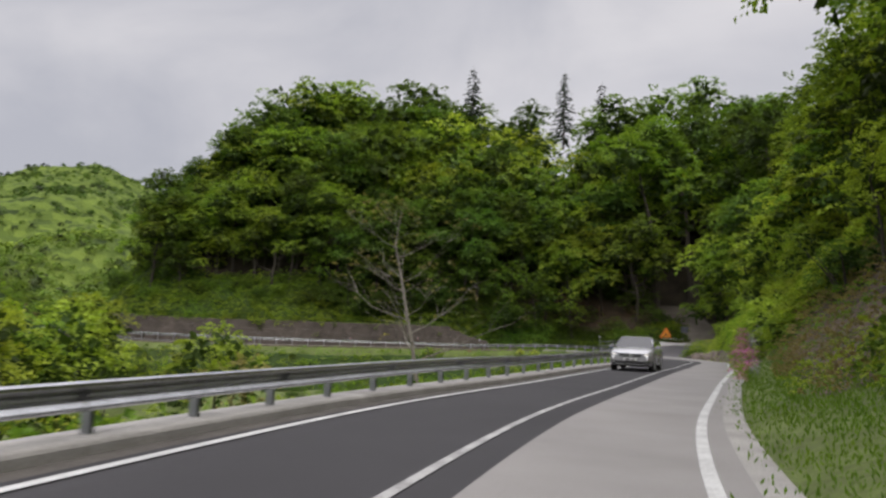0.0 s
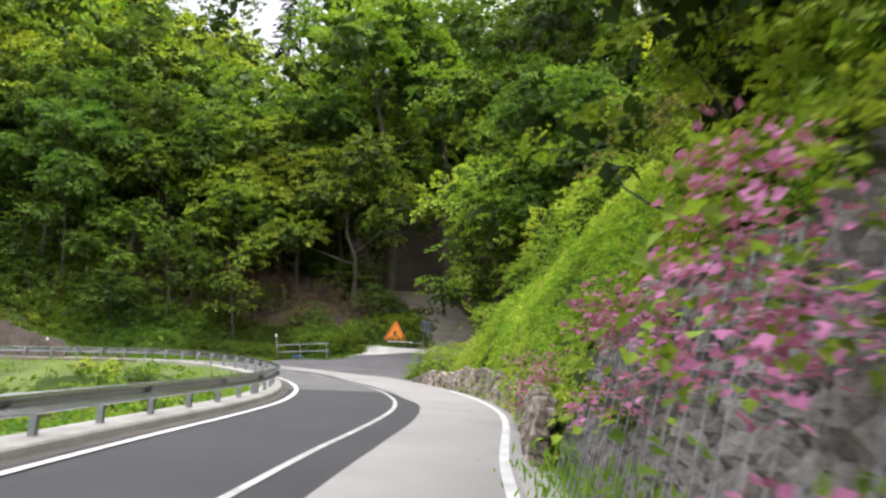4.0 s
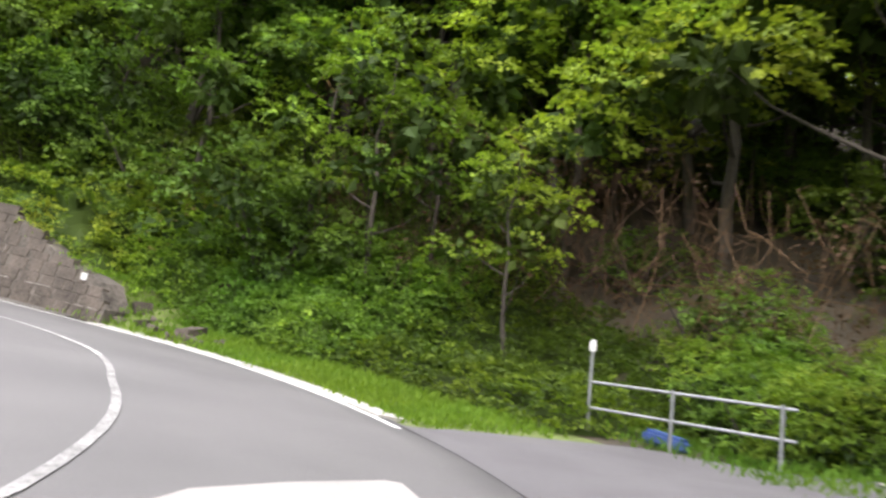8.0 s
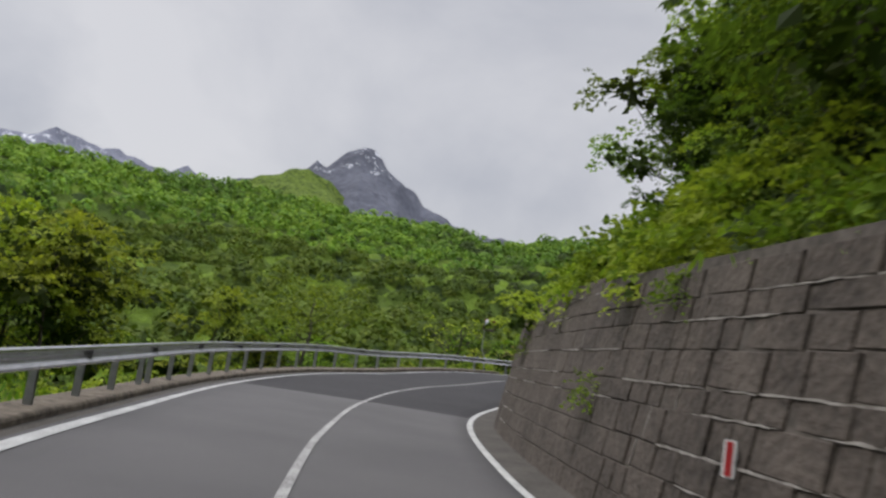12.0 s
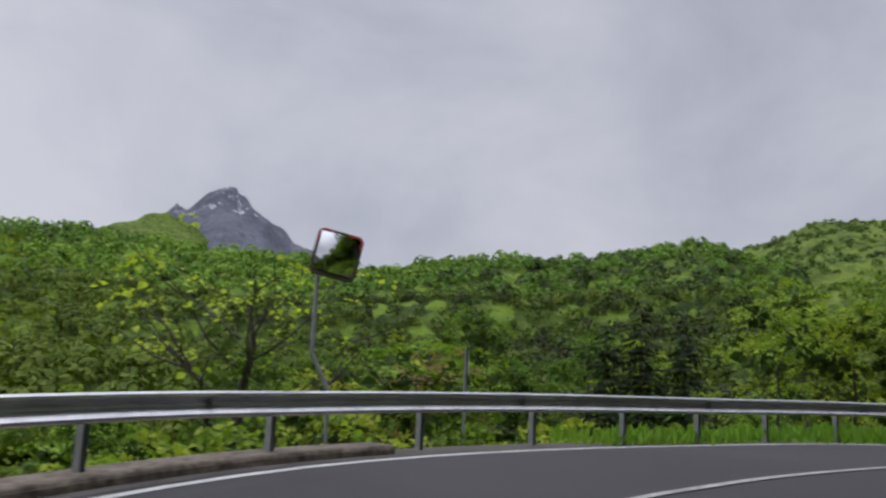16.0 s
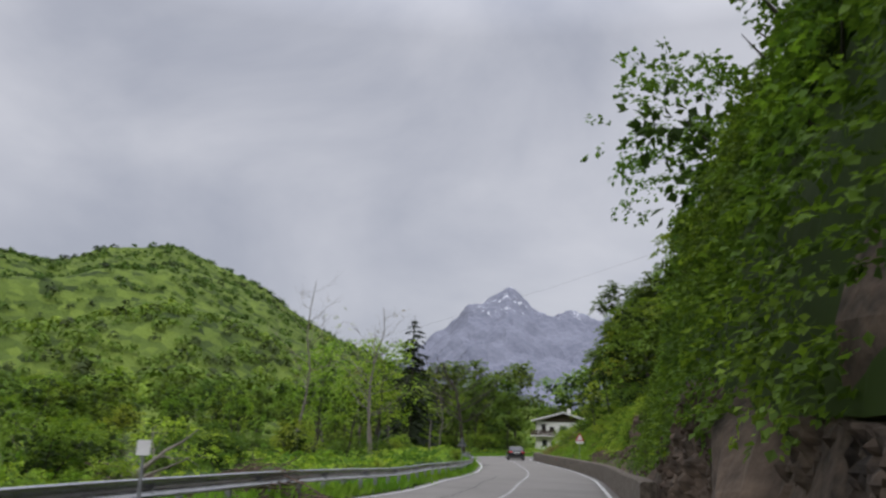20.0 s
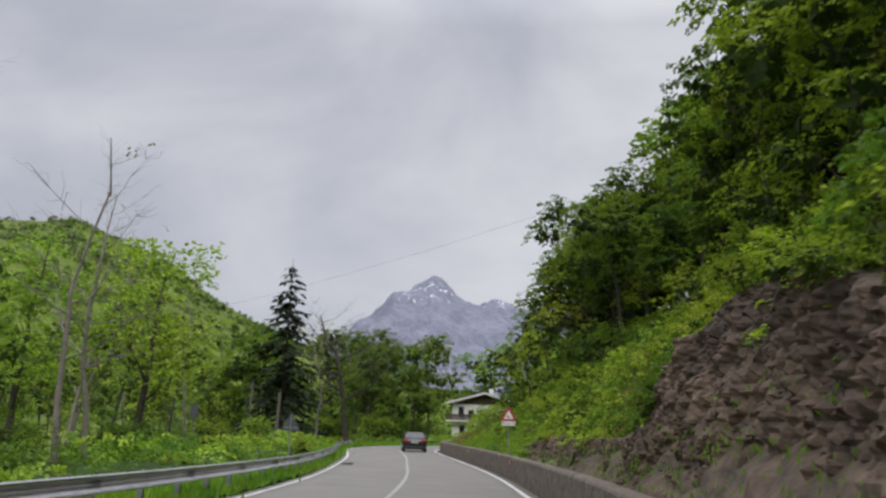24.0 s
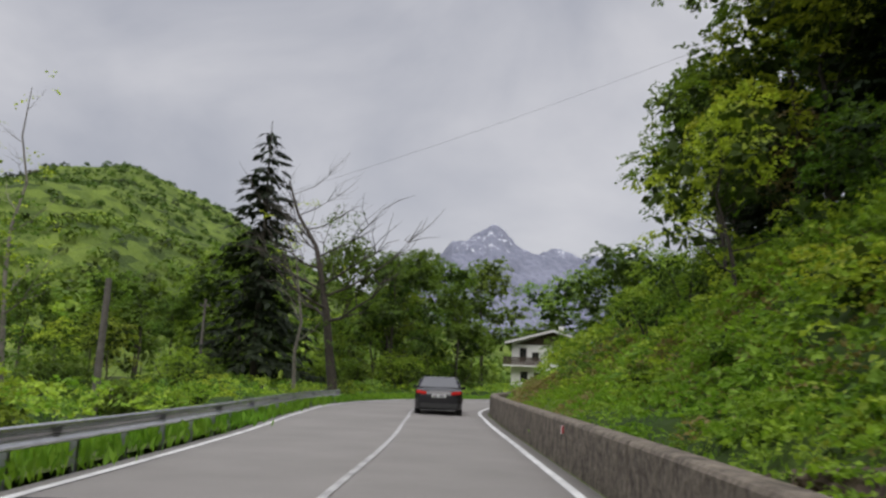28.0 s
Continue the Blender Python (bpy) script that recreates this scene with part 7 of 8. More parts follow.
def car(name, m, paint, label, length, width, high, top, roof, belt, lamps_dark, axles):
    """A car facing +y. top: the bonnet-and-boot line (y, z); roof: (y, z) of windscreen foot, roof front, roof rear, rear window foot."""
    root = thing(name, m, label, "car")
    h, w = length / 2, width / 2
    r = 0.325
    ys = np.unique(np.r_[np.linspace(-h, h, 61), -h + 0.03, h - 0.03])
    rings = []
    for y in ys:
        e = max(0.0, (abs(y) - (h - 0.75)) / 0.75)
        wy = w * (1 - 0.24 * e**2.6)
        zt = float(np.interp(y, [p[0] for p in top], [p[1] for p in top]))
        zl = 0.20 + 0.16 * e**3
        for a in axles:
            if abs(y - a) < 0.375:
                zl = max(zl, r + math.sqrt(0.375**2 - (y - a)**2))
        zl = min(zl, zt - 0.12)
        zm = min(0.62, zt - 0.07)
        sec = [(0.80 * wy, zl), (0.97 * wy, zl + 0.03), (wy, max(zm, zl + 0.04)), (0.985 * wy, max(zt - 0.12, zl + 0.06)), (0.93 * wy, max(zt - 0.04, zl + 0.08)), (0.80 * wy, zt), (0.0, zt + 0.025)]
        rings.append([(x, y, z) for x, z in sec] + [(-x, y, z) for x, z in reversed(sec[:-1])])
    k = len(rings[0])
    v = np.array(rings).reshape(-1, 3)
    i = (np.arange(len(ys) - 1)[:, None] * k + np.arange(k)[None]).ravel()
    j = (np.arange(len(ys) - 1)[:, None] * k + (np.arange(k) + 1)[None] % k).ravel()
    me = np_mesh("body", v, np.stack([i, i + k, j + k, j], 1), paint, smooth=True)
    bm = bmesh.new()
    bm.from_mesh(me)
    bm.verts.ensure_lookup_table()
    bm.faces.new([bm.verts[q] for q in range(k)])
    bm.faces.new([bm.verts[len(v) - k + q] for q in reversed(range(k))])
    bmesh.ops.recalc_face_normals(bm, faces=bm.faces)
    bm.to_mesh(me)
    bm.free()
    part("body", me, paint, root)
    # the cabin: pillars and roof, with the panes set on it
    (y0, z0), (y1, z1), (y2, z2), (y3, z3) = roof
    wb, wt = 0.92 * w, 0.74 * w
    low = [(-wb, y0, z0), (wb, y0, z0), (wb, y3, z3), (-wb, y3, z3)]
    upp = [(-wt, y1, z1), (wt, y1, z1), (wt, y2, z2), (-wt, y2, z2)]
    bm = bmesh.new()
    lv = [bm.verts.new(p) for p in low]
    uv = [bm.verts.new(p) for p in upp]
    bm.faces.new(lv)
    bm.faces.new(uv)
    for q in range(4):
        bm.faces.new([lv[q], lv[(q + 1) % 4], uv[(q + 1) % 4], uv[q]])
    bmesh.ops.recalc_face_normals(bm, faces=bm.faces)
    bmesh.ops.bevel(bm, geom=[e for e in bm.edges if min(vv.co.z for vv in e.verts) > z0 + 0.1 or abs(e.verts[0].co.z - e.verts[1].co.z) > 0.1], offset=0.11, segments=4, affect='EDGES')
    for f in bm.faces:
        f.smooth = True
    part("cabin", bm, paint, root)

    def pane(name, a, b, c, d, inset, mat=GLASS_DARK):
        """A pane inside the four corners, a little proud of them."""
        a, b, c, d = (Vector(p) for p in (a, b, c, d))
        mid = (a + b + c + d) / 4
        n = (b - a).cross(d - a).normalized()
        if n.dot(mid - Vector((0, 0, 0.9))) < 0:
            n = -n
        bm = bmesh.new()
        vs = []
        for p in (a, b, c, d):
            q = mid + (p - mid) * (1 - inset)
            vs.append(bm.verts.new(q + n * 0.006))
        f = bm.faces.new(vs)
        e = bmesh.ops.extrude_face_region(bm, geom=[f])
        for vv in e["geom"]:
            if isinstance(vv, bmesh.types.BMVert):
                vv.co -= n * 0.02
        bmesh.ops.recalc_face_normals(bm, faces=bm.faces)
        return part(name, bm, mat, root)

    pane("windscreen", low[0], low[1], upp[1], upp[0], 0.07)
    pane("rear_window", low[3], low[2], upp[2], upp[3], 0.12)
    for s in (-1, 1):
        lo = [(s * wb, y, z) for y, z in ((y0, z0), (y3, z3))]
        up = [(s * wt, y, z) for y, z in ((y1, z1), (y2, z2))]
        mix = lambda p, q, f: tuple(p[k] + (q[k] - p[k]) * f for k in range(3))
        for fa, fb in ((0.0, 0.46), (0.48, 1.0)):
            pane("side_window", mix(lo[0], lo[1], fa), mix(lo[0], lo[1], fb), mix(up[0], up[1], fb), mix(up[0], up[1], fa), 0.13)
        for a in axles:
            wheel(root, s * (w - 0.13), a, r)
        bm = bmesh.new()
        box(bm, -0.10, -0.05, -0.06, 0.10, 0.06, 0.07, 0.03)
        mir = part("wing_mirror", bm, paint, root)
        mir.matrix_basis = pose(s * (w + 0.06), y0 - 0.35, z0 + 0.04)
        bm = bmesh.new()
        box(bm, -0.23, -0.04, -0.065, 0.23, 0.10, 0.065, 0.03)
        lamp = part("headlight", bm, LAMP, root)
        lamp.matrix_basis = pose(s * (w * 0.67), h - 0.15, 0.70, 0, s * -5, s * -30)
        bm = bmesh.new()
        box(bm, -0.08, 0.095, -0.032, 0.10, 0.112, 0.028, 0.012)
        part("lens", bm, LAMP_ON, lamp)
        bm = bmesh.new()
        box(bm, -0.13, -0.03, -0.04, 0.13, 0.03, 0.04, 0.015)
        fog = part("fog_light_trim", bm, PLASTIC, root)
        fog.matrix_basis = pose(s * (w * 0.72), h - 0.035, 0.41, 0, 0, s * -20)
        bm = bmesh.new()
        box(bm, -0.19, -0.06, -0.055, 0.19, 0.06, 0.06, 0.02)
        lamp = part("tail_light", bm, RED_LAMP, root)
        lamp.matrix_basis = pose(s * (w * 0.70), -h + 0.06, 0.86, 0, s * -6, s * 16)
        for y in (y0 - 0.62, y0 - 1.55):
            bm = bmesh.new()
            box(bm, -0.012, -0.09, -0.012, 0.012, 0.09, 0.012, 0.005)
            hd = part("door_handle", bm, paint, root)
            hd.matrix_basis = pose(s * (w * 0.985), y, 0.80)
    for nm, y, z, hw, hh, mat in (("grille", h - 0.012, 0.668, 0.46, 0.072, PLASTIC), ("lower_grille", h - 0.008, 0.375, 0.58, 0.055, PLASTIC), ("bumper_trim", h - 0.008, 0.305, 0.60, 0.012, CHROME), ("front_splitter", h - 0.05, 0.25, 0.60, 0.03, PLASTIC), ("number_plate", h + 0.014, 0.50, 0.26, 0.055, WHITE_PAINT), ("rear_number_plate", -h - 0.005, 0.74, 0.26, 0.055, WHITE_PAINT), ("rear_bumper", -h - 0.01, 0.38, 0.70, 0.09, PLASTIC)):
        bm = bmesh.new()
        box(bm, -hw, -0.025, -hh, hw, 0.025, hh, 0.012)
        ob = part(nm, bm, mat, root)
        ob.matrix_basis = pose(0, y, z)
        if nm == "grille":
            for z in (-0.05, -0.012, 0.026):
                bm = bmesh.new()
                box(bm, -0.43, 0.022, z - 0.004, 0.43, 0.03, z + 0.004, 0.002)
                part("grille_bar", bm, CHROME, ob)
            bm = bmesh.new()
            bmesh.ops.create_cone(bm, cap_ends=True, segments=20, radius1=0.06, radius2=0.06, depth=0.02, matrix=pose(0, 0.036, 0, 90, 0, 0))
            part("badge", bm, CHROME, ob, "plain round chrome badge")
        if "plate" in nm:
            s = 1 if y > 0 else -1
            for x0, x1 in ((-0.20, -0.06), (0.0, 0.20)):
                bm = bmesh.new()
                box(bm, x0, s * 0.024, -0.028, x1, s * 0.028, 0.028)
                part("bar", bm, BLACK_PAINT, ob)
    return root


CAR_1 = on(3.12, -1.1)
car("estate_car", pose(CAR_1[0], CAR_1[1], CAR_1[2] + 0.03, 0, 0, along(3.12) + 180), PAINT_SILVER, "silver-grey estate car coming down the road", 4.77, 1.83, 1.46, [(-2.4, 0.78), (-2.3, 1.0), (-1.2, 1.0), (0.75, 1.0), (1.2, 0.99), (1.7, 0.94), (2.05, 0.88), (2.26, 0.80), (2.35, 0.72), (2.385, 0.62)], [(1.25, 0.985), (0.30, 1.45), (-1.75, 1.42), (-2.25, 1.0)], None, True, (1.47, -1.32))
CAR_2 = on(31.6, 1.35)
car("sedan", pose(CAR_2[0], CAR_2[1], CAR_2[2] + 0.03, 0, 0, along(31.6)), PAINT_BLACK, "black sedan with red tail lights driving away", 4.69, 1.85, 1.44, [(-2.35, 0.72), (-2.25, 0.98), (-1.75, 1.02), (-0.8, 0.96), (0.75, 0.93), (1.3, 0.90), (2.05, 0.76), (2.345, 0.56)], [(1.15, 0.92), (0.2, 1.43), (-0.75, 1.41), (-1.85, 1.02)], None, True, (1.42, -1.45))

# ---------------------------------------------------------------- signs, mirror, fence


def post_at(root, x, y, z0, z1, r=0.03, mat=STEEL_POST, name="post"):
    bm = bmesh.new()
    rod(bm, (x, y, z0), (x, y, z1), r, r, 12)
    return part(name, bm, mat, root)


def facing(x, y, z, tx, ty, roll=0.0):
    """A frame at a place whose -y side faces another place of the plan."""
    return pose(x, y, z, 0, roll, math.degrees(math.atan2(tx - x, -(ty - y))))


def deer_sign():
    x, y = -126.3, 142.2
    zc = 0.27
    g = ground_at(x, y)
    root = thing("warning_sign", facing(x, y, zc, -116.0, 117.0) @ Matrix.Diagonal((0.74, 0.74, 0.74, 1)), "red and white triangular deer warning sign on a post", "road sign")
    post_at(root, 0, 0.05, (g - zc) / 0.74 - 0.3, 0.25)
    border = part("border", slab(rounded_triangle(0.50, 0.05), 0.012), RED_PAINT, root)
    face = slab(rounded_triangle(0.315, 0.015), 0.012, -0.006)
    part("face", face, WHITE_PAINT, root)
    deer = [(-0.125, 0.02), (-0.105, 0.045), (-0.11, 0.085), (-0.095, 0.12), (-0.085, 0.085), (-0.07, 0.115), (-0.07, 0.06), (-0.05, 0.03), (0.0, 0.012), (0.06, 0.0), (0.09, -0.025), (0.115, -0.07), (0.15, -0.115), (0.10, -0.075), (0.08, -0.05), (0.03, -0.045), (-0.02, -0.035), (-0.06, -0.03), (-0.12, -0.045), (-0.14, -0.02), (-0.12, -0.03), (-0.075, -0.012), (-0.085, 0.02)]
    part("pictogram", slab([(px, pz - 0.06) for px, pz in deer], 0.006, -0.012), BLACK_PAINT, root, "black leaping deer shape")
    plate = part("plate", slab(rounded_rect(0.74, 0.24, 0.02), 0.012), WHITE_PAINT, root)
    plate.matrix_basis = pose(0, 0, -0.40)
    fc = bpy.data.curves.new("distance_text", 'FONT')
    fc.body, fc.size, fc.align_x, fc.align_y, fc.extrude = "2 km", 0.15, 'CENTER', 'CENTER', 0.003
    tmp = bpy.data.objects.new("distance_text", fc)
    me = bpy.data.meshes.new_from_object(tmp)
    bpy.data.objects.remove(tmp)
    me.materials.append(BLACK_PAINT)
    txt = part("distance_text", me, BLACK_PAINT, plate)
    txt.matrix_basis = pose(0, -0.008, 0, 90, 0, 0)
    for s in (-1, 1):
        ar = slab([(-0.012, -0.07), (0.012, -0.07), (0.012, 0.015), (0.04, -0.005), (0.04, 0.03), (0.0, 0.075), (-0.04, 0.03), (-0.04, -0.005), (-0.012, 0.015)], 0.005, -0.007)
        ob = part("arrow", ar, BLACK_PAINT, plate)
        ob.matrix_basis = pose(s * 0.29, 0, 0)


def roadworks_sign():
    x, y = -20.6, 99.8
    zc = 2.05
    g = ground_at(x, y)
    root = thing("roadworks_sign", facing(x, y, zc, -14.0, 72.0), "orange triangular roadworks sign standing on gravel", "road sign")
    part("border", slab(rounded_triangle(0.86, 0.09), 0.02), RED_ORANGE, root)
    part("face", slab(rounded_triangle(0.66, 0.05), 0.02, -0.006), ORANGE_PAINT, root)
    mark = [(-0.16, -0.24), (-0.10, -0.24), (-0.05, -0.10), (0.02, -0.14), (0.06, -0.24), (0.24, -0.24), (0.18, -0.16), (0.10, -0.17), (0.02, -0.04), (0.06, 0.08), (0.0, 0.20), (-0.06, 0.18), (-0.12, 0.05), (-0.12, -0.08)]
    part("pictogram", slab(mark, 0.008, -0.016), BLACK_PAINT, root, "plain black work symbol")
    for s in (-1, 1):
        bm = bmesh.new()
        rod(bm, (s * 0.45, 0.05, -0.40), (s * 0.55, 0.25, g - zc - 0.05), 0.022)
        part("leg", bm, STEEL_POST, root)
    bm = bmesh.new()
    rod(bm, (-0.6, 0.05, -0.36), (0.6, 0.05, -0.36), 0.02)
    part("crossbar", bm, STEEL_POST, root)
    x, y = -18.55, 100.6
    g = ground_at(x, y)
    root = thing("sign_back", facing(x, y, g + 1.15, -14.0, 78.0, 4), "grey back of a roadworks sign turned away", "road sign")
    part("panel", slab(rounded_rect(0.85, 0.75, 0.05), 0.015), GREY_SHEET, root)
    bm = bmesh.new()
    for s in (-0.3, 0.3):
        box(bm, -0.42, -0.03, s - 0.02, 0.42, 0.0, s + 0.02)
    part("stiffener", bm, STEEL_POST, root)
    for s in (-1, 1):
        bm = bmesh.new()
        rod(bm, (s * 0.1, -0.04, 0.3), (s * 0.15, -0.06, -1.25), 0.02)
        part("leg", bm, STEEL_POST, root)
    # pale boards and a dry branch lying at the gravel
    for k, (x, y, ln, rz, mat, text) in enumerate(((-20.0, 98.9, 1.7, 8, WHITE_PAINT, "pale broken board lying on the gravel"), (-18.9, 98.6, 1.1, -20, GRAVEL, "pale broken board lying on the gravel"))):
        bm = bmesh.new()
        box(bm, -ln / 2, -0.09, 0, ln / 2, 0.09, 0.05, 0.01)
        for v in bm.verts:
            v.co.z += 0.05 * math.sin(v.co.x * 2)
        me = bpy.data.meshes.new("board")
        bm.to_mesh(me)
        bm.free()
        me.materials.append(mat)
        ob = new("board", me)
        ob.matrix_basis = pose(x, y, ground_at(x, y) + 0.34, 3, 2, rz)
        tagged(ob, text, "board", "boards on the gravel")


def pipe_fence():
    root = thing("pipe_fence", pose(-27.5, 95.6, 0, 4, -6, 3), "grey steel pipe fence beside the side road", "fence")
    g = ground_at(-27.5, 95.6)
    for x, top in ((0.0, 1.35), (1.6, 0.82), (3.4, 0.80)):
        post_at(root, x, 0, g - 0.4, top, 0.032)
    for z0, z1 in ((0.80, 0.74), (0.34, 0.26)):
        bm = bmesh.new()
        rod(bm, (0, 0, z0), (3.6, 0.05, z1), 0.026, None, 10)
        part("rail", bm, STEEL_POST, root)
    bm = bmesh.new()
    box(bm, -0.06, -0.04, 1.33, 0.06, 0.04, 1.56, 0.025)
    part("reflector_cap", bm, WHITE_PAINT, root, "white reflector cap")
    bm = bmesh.new()
    box(bm, -0.35, -0.2, 0, 0.35, 0.2, 0.25, 0.06)
    me = bpy.data.meshes.new("plastic_sack")
    for v in bm.verts:
        v.co += Vector((0.05 * math.sin(9 * v.co.y), 0.04 * math.sin(7 * v.co.x), 0.05 * math.sin(5 * v.co.x + 2)))
    bm.to_mesh(me)
    bm.free()
    me.materials.append(BLUE_PLASTIC)
    ob = new("plastic_sack", me)
    ob.matrix_basis = pose(-26.3, 96.3, ground_at(-26.3, 96.3) + 0.02, 0, 0, 20)
    tagged(ob, "crumpled blue plastic sack behind the fence", "sack")


def traffic_mirror():
    x, y, zc = -94.1, 66.5, 2.2
    root = thing("traffic_mirror", facing(x, y, zc, -84.5, 72.0), "weathered traffic mirror with red corners on a bent grey pole", "traffic mirror")
    head = part("frame", slab(rounded_rect(0.70, 0.70, 0.10), 0.10), FRAME_BROWN, root)
    head.matrix_basis = pose(0, 0, 0, -6, 11, 0)
    for sx in (-1, 1):
        pts = [(sx * 0.348, 0.13), (sx * 0.348, 0.27), (sx * 0.27, 0.348), (sx * 0.10, 0.348), (sx * 0.10, 0.31), (sx * 0.25, 0.31), (sx * 0.31, 0.25), (sx * 0.31, 0.13)]
        part("red_corner", slab(pts if sx < 0 else pts[::-1], 0.006, -0.007), RED_PAINT, head, "faded red frame corner")
    part("back_shell", slab(rounded_rect(0.66, 0.66, 0.10), 0.08, 0.09), PLASTIC, head)
    bm = bmesh.new()
    n = 12
    grid = [[bm.verts.new(((a / n - 0.5) * 0.60, -0.006 - 0.05 * (1 - ((2 * a / n - 1)**2 + (2 * b / n - 1)**2) / 2), (b / n - 0.5) * 0.60)) for b in range(n + 1)] for a in range(n + 1)]
    for a in range(n):
        for b in range(n):
            f = bm.faces.new([grid[a][b], grid[a + 1][b], grid[a + 1][b + 1], grid[a][b + 1]])
            f.smooth = True
    part("mirror_glass", bm, MIRROR, head)
    bm = bmesh.new()
    for a, b in (((-0.25, 0.2, 0.2), (-0.25, 0.2, -1.45)), ((-0.25, 0.2, -1.45), (0.02, 0.2, -2.0)), ((0.02, 0.2, -2.0), (0.05, 0.2, -3.6))):
        rod(bm, a, b, 0.032, None, 12)
    part("pole", bm, STEEL_POST, root)
    bm = bmesh.new()
    box(bm, -0.30, 0.16, -0.05, -0.20, 0.24, 0.10, 0.01)
    part("clamp", bm, STEEL_POST, root)


def bend_marker():
    """A curve sign seen almost from its edge, on two posts behind the rail."""
    x, y, zc = -99.1, 67.2, 0.85
    root = thing("bend_marker", facing(x, y, zc, -103.0, 84.0), "black and white bend marker on two grey posts", "road sign")
    part("panel", slab(rounded_rect(0.62, 0.62, 0.03), 0.02), BLACK_PAINT, root)
    for k in (-1, 1):
        part("chevron", slab([(0.10 * k - 0.10, -0.25), (0.10 * k + 0.0, -0.25), (0.10 * k + 0.12, 0.0), (0.10 * k + 0.0, 0.25), (0.10 * k - 0.10, 0.25), (0.10 * k + 0.02, 0.0)], 0.006, -0.008), WHITE_PAINT, root)
    g = ground_at(x, y)
    for sx in (-0.2, 0.2):
        post_at(root, sx, 0.04, g - zc - 0.3, 0.28, 0.025)


def sign_back():
    """The grey back of a warning sign on a post beyond the rail."""
    x, y, zc = -132.7, 136.0, -0.35
    g = ground_at(x, y)
    root = thing("sign_back", facing(x, y, zc, -119.0, 123.0), "dark grey back of a triangular road sign on a post", "road sign")
    part("panel", slab(rounded_triangle(0.40, 0.04), 0.012, 0.03), GREY_SHEET, root)
    bm = bmesh.new()
    box(bm, -0.26, 0.01, -0.12, 0.26, 0.03, -0.08)
    part("stiffener", bm, STEEL_POST, root)
    post_at(root, 0, 0.0, g - zc - 0.3, 0.42, 0.028)


def delineator(x, y, z, tx, ty, high, wide, label, mat=RED_PAINT, foot=None):
    root = thing("delineator", facing(x, y, z, tx, ty), label, "delineator", "roadside delineators")
    part("plate", slab(rounded_rect(wide, high, 0.012), 0.012), WHITE_PAINT, root)
    if mat is not WHITE_PAINT:
        part("reflector", slab(rounded_rect(wide * 0.55, high * 0.92, 0.01), 0.008, -0.006), mat, root)
    if foot is not None:
        post_at(root, 0, 0.03, foot - z, 0.0, 0.02)
    else:
        bm = bmesh.new()
        box(bm, -0.02, 0.008, -0.05, 0.02, 0.20, 0.05)
        part("bracket", bm, STEEL_POST, root)


def at_side(u, more, h):
    p = on(u, float(right(u, more)), h)
    return float(p[0]), float(p[1]), float(p[2])


deer_sign()
roadworks_sign()
pipe_fence()
traffic_mirror()
bend_marker()
sign_back()
x, y, z = at_side(12.57, 0.68, 1.02)
b = on(12.2, 0.0)
delineator(x, y, z, b[0], b[1], 0.30, 0.10, "red and white reflector plate on the masonry wall")
x, y, z = at_side(11.8, 0.72, 1.20)
b = on(11.2, 0.0)
delineator(x, y, z, b[0], b[1], 0.30, 0.10, "red and white reflector plate on the masonry wall")
x, y, z = at_side(3.33, 0.60, 0.90)
b = on(2.6, 2.0)
delineator(x, y, z, b[0], b[1], 0.34, 0.12, "red and white reflector plate at the rock's foot", foot=z - 0.9)
x, y, z = at_side(10.94, 0.72, 1.15)
b = on(9.6, 0.0)
delineator(x, y, z, b[0], b[1], 0.20, 0.16, "small white marker at the masonry wall's end", WHITE_PAINT)
for u in (27.97, 29.6):
    x, y, z = at_side(u, 0.37, 0.62)
    b = on(u - 1.0, 0.5)
    delineator(x, y, z, b[0], b[1], 0.15, 0.07, "small red reflector on the low concrete wall")
b = on(19.5, 1.0)
delineator(-110.7, 91.7, 0.55, b[0], b[1], 0.17, 0.15, "small white plate on a post beyond the rail", WHITE_PAINT, foot=-1.5)


# ---------------------------------------------------------------- chalet


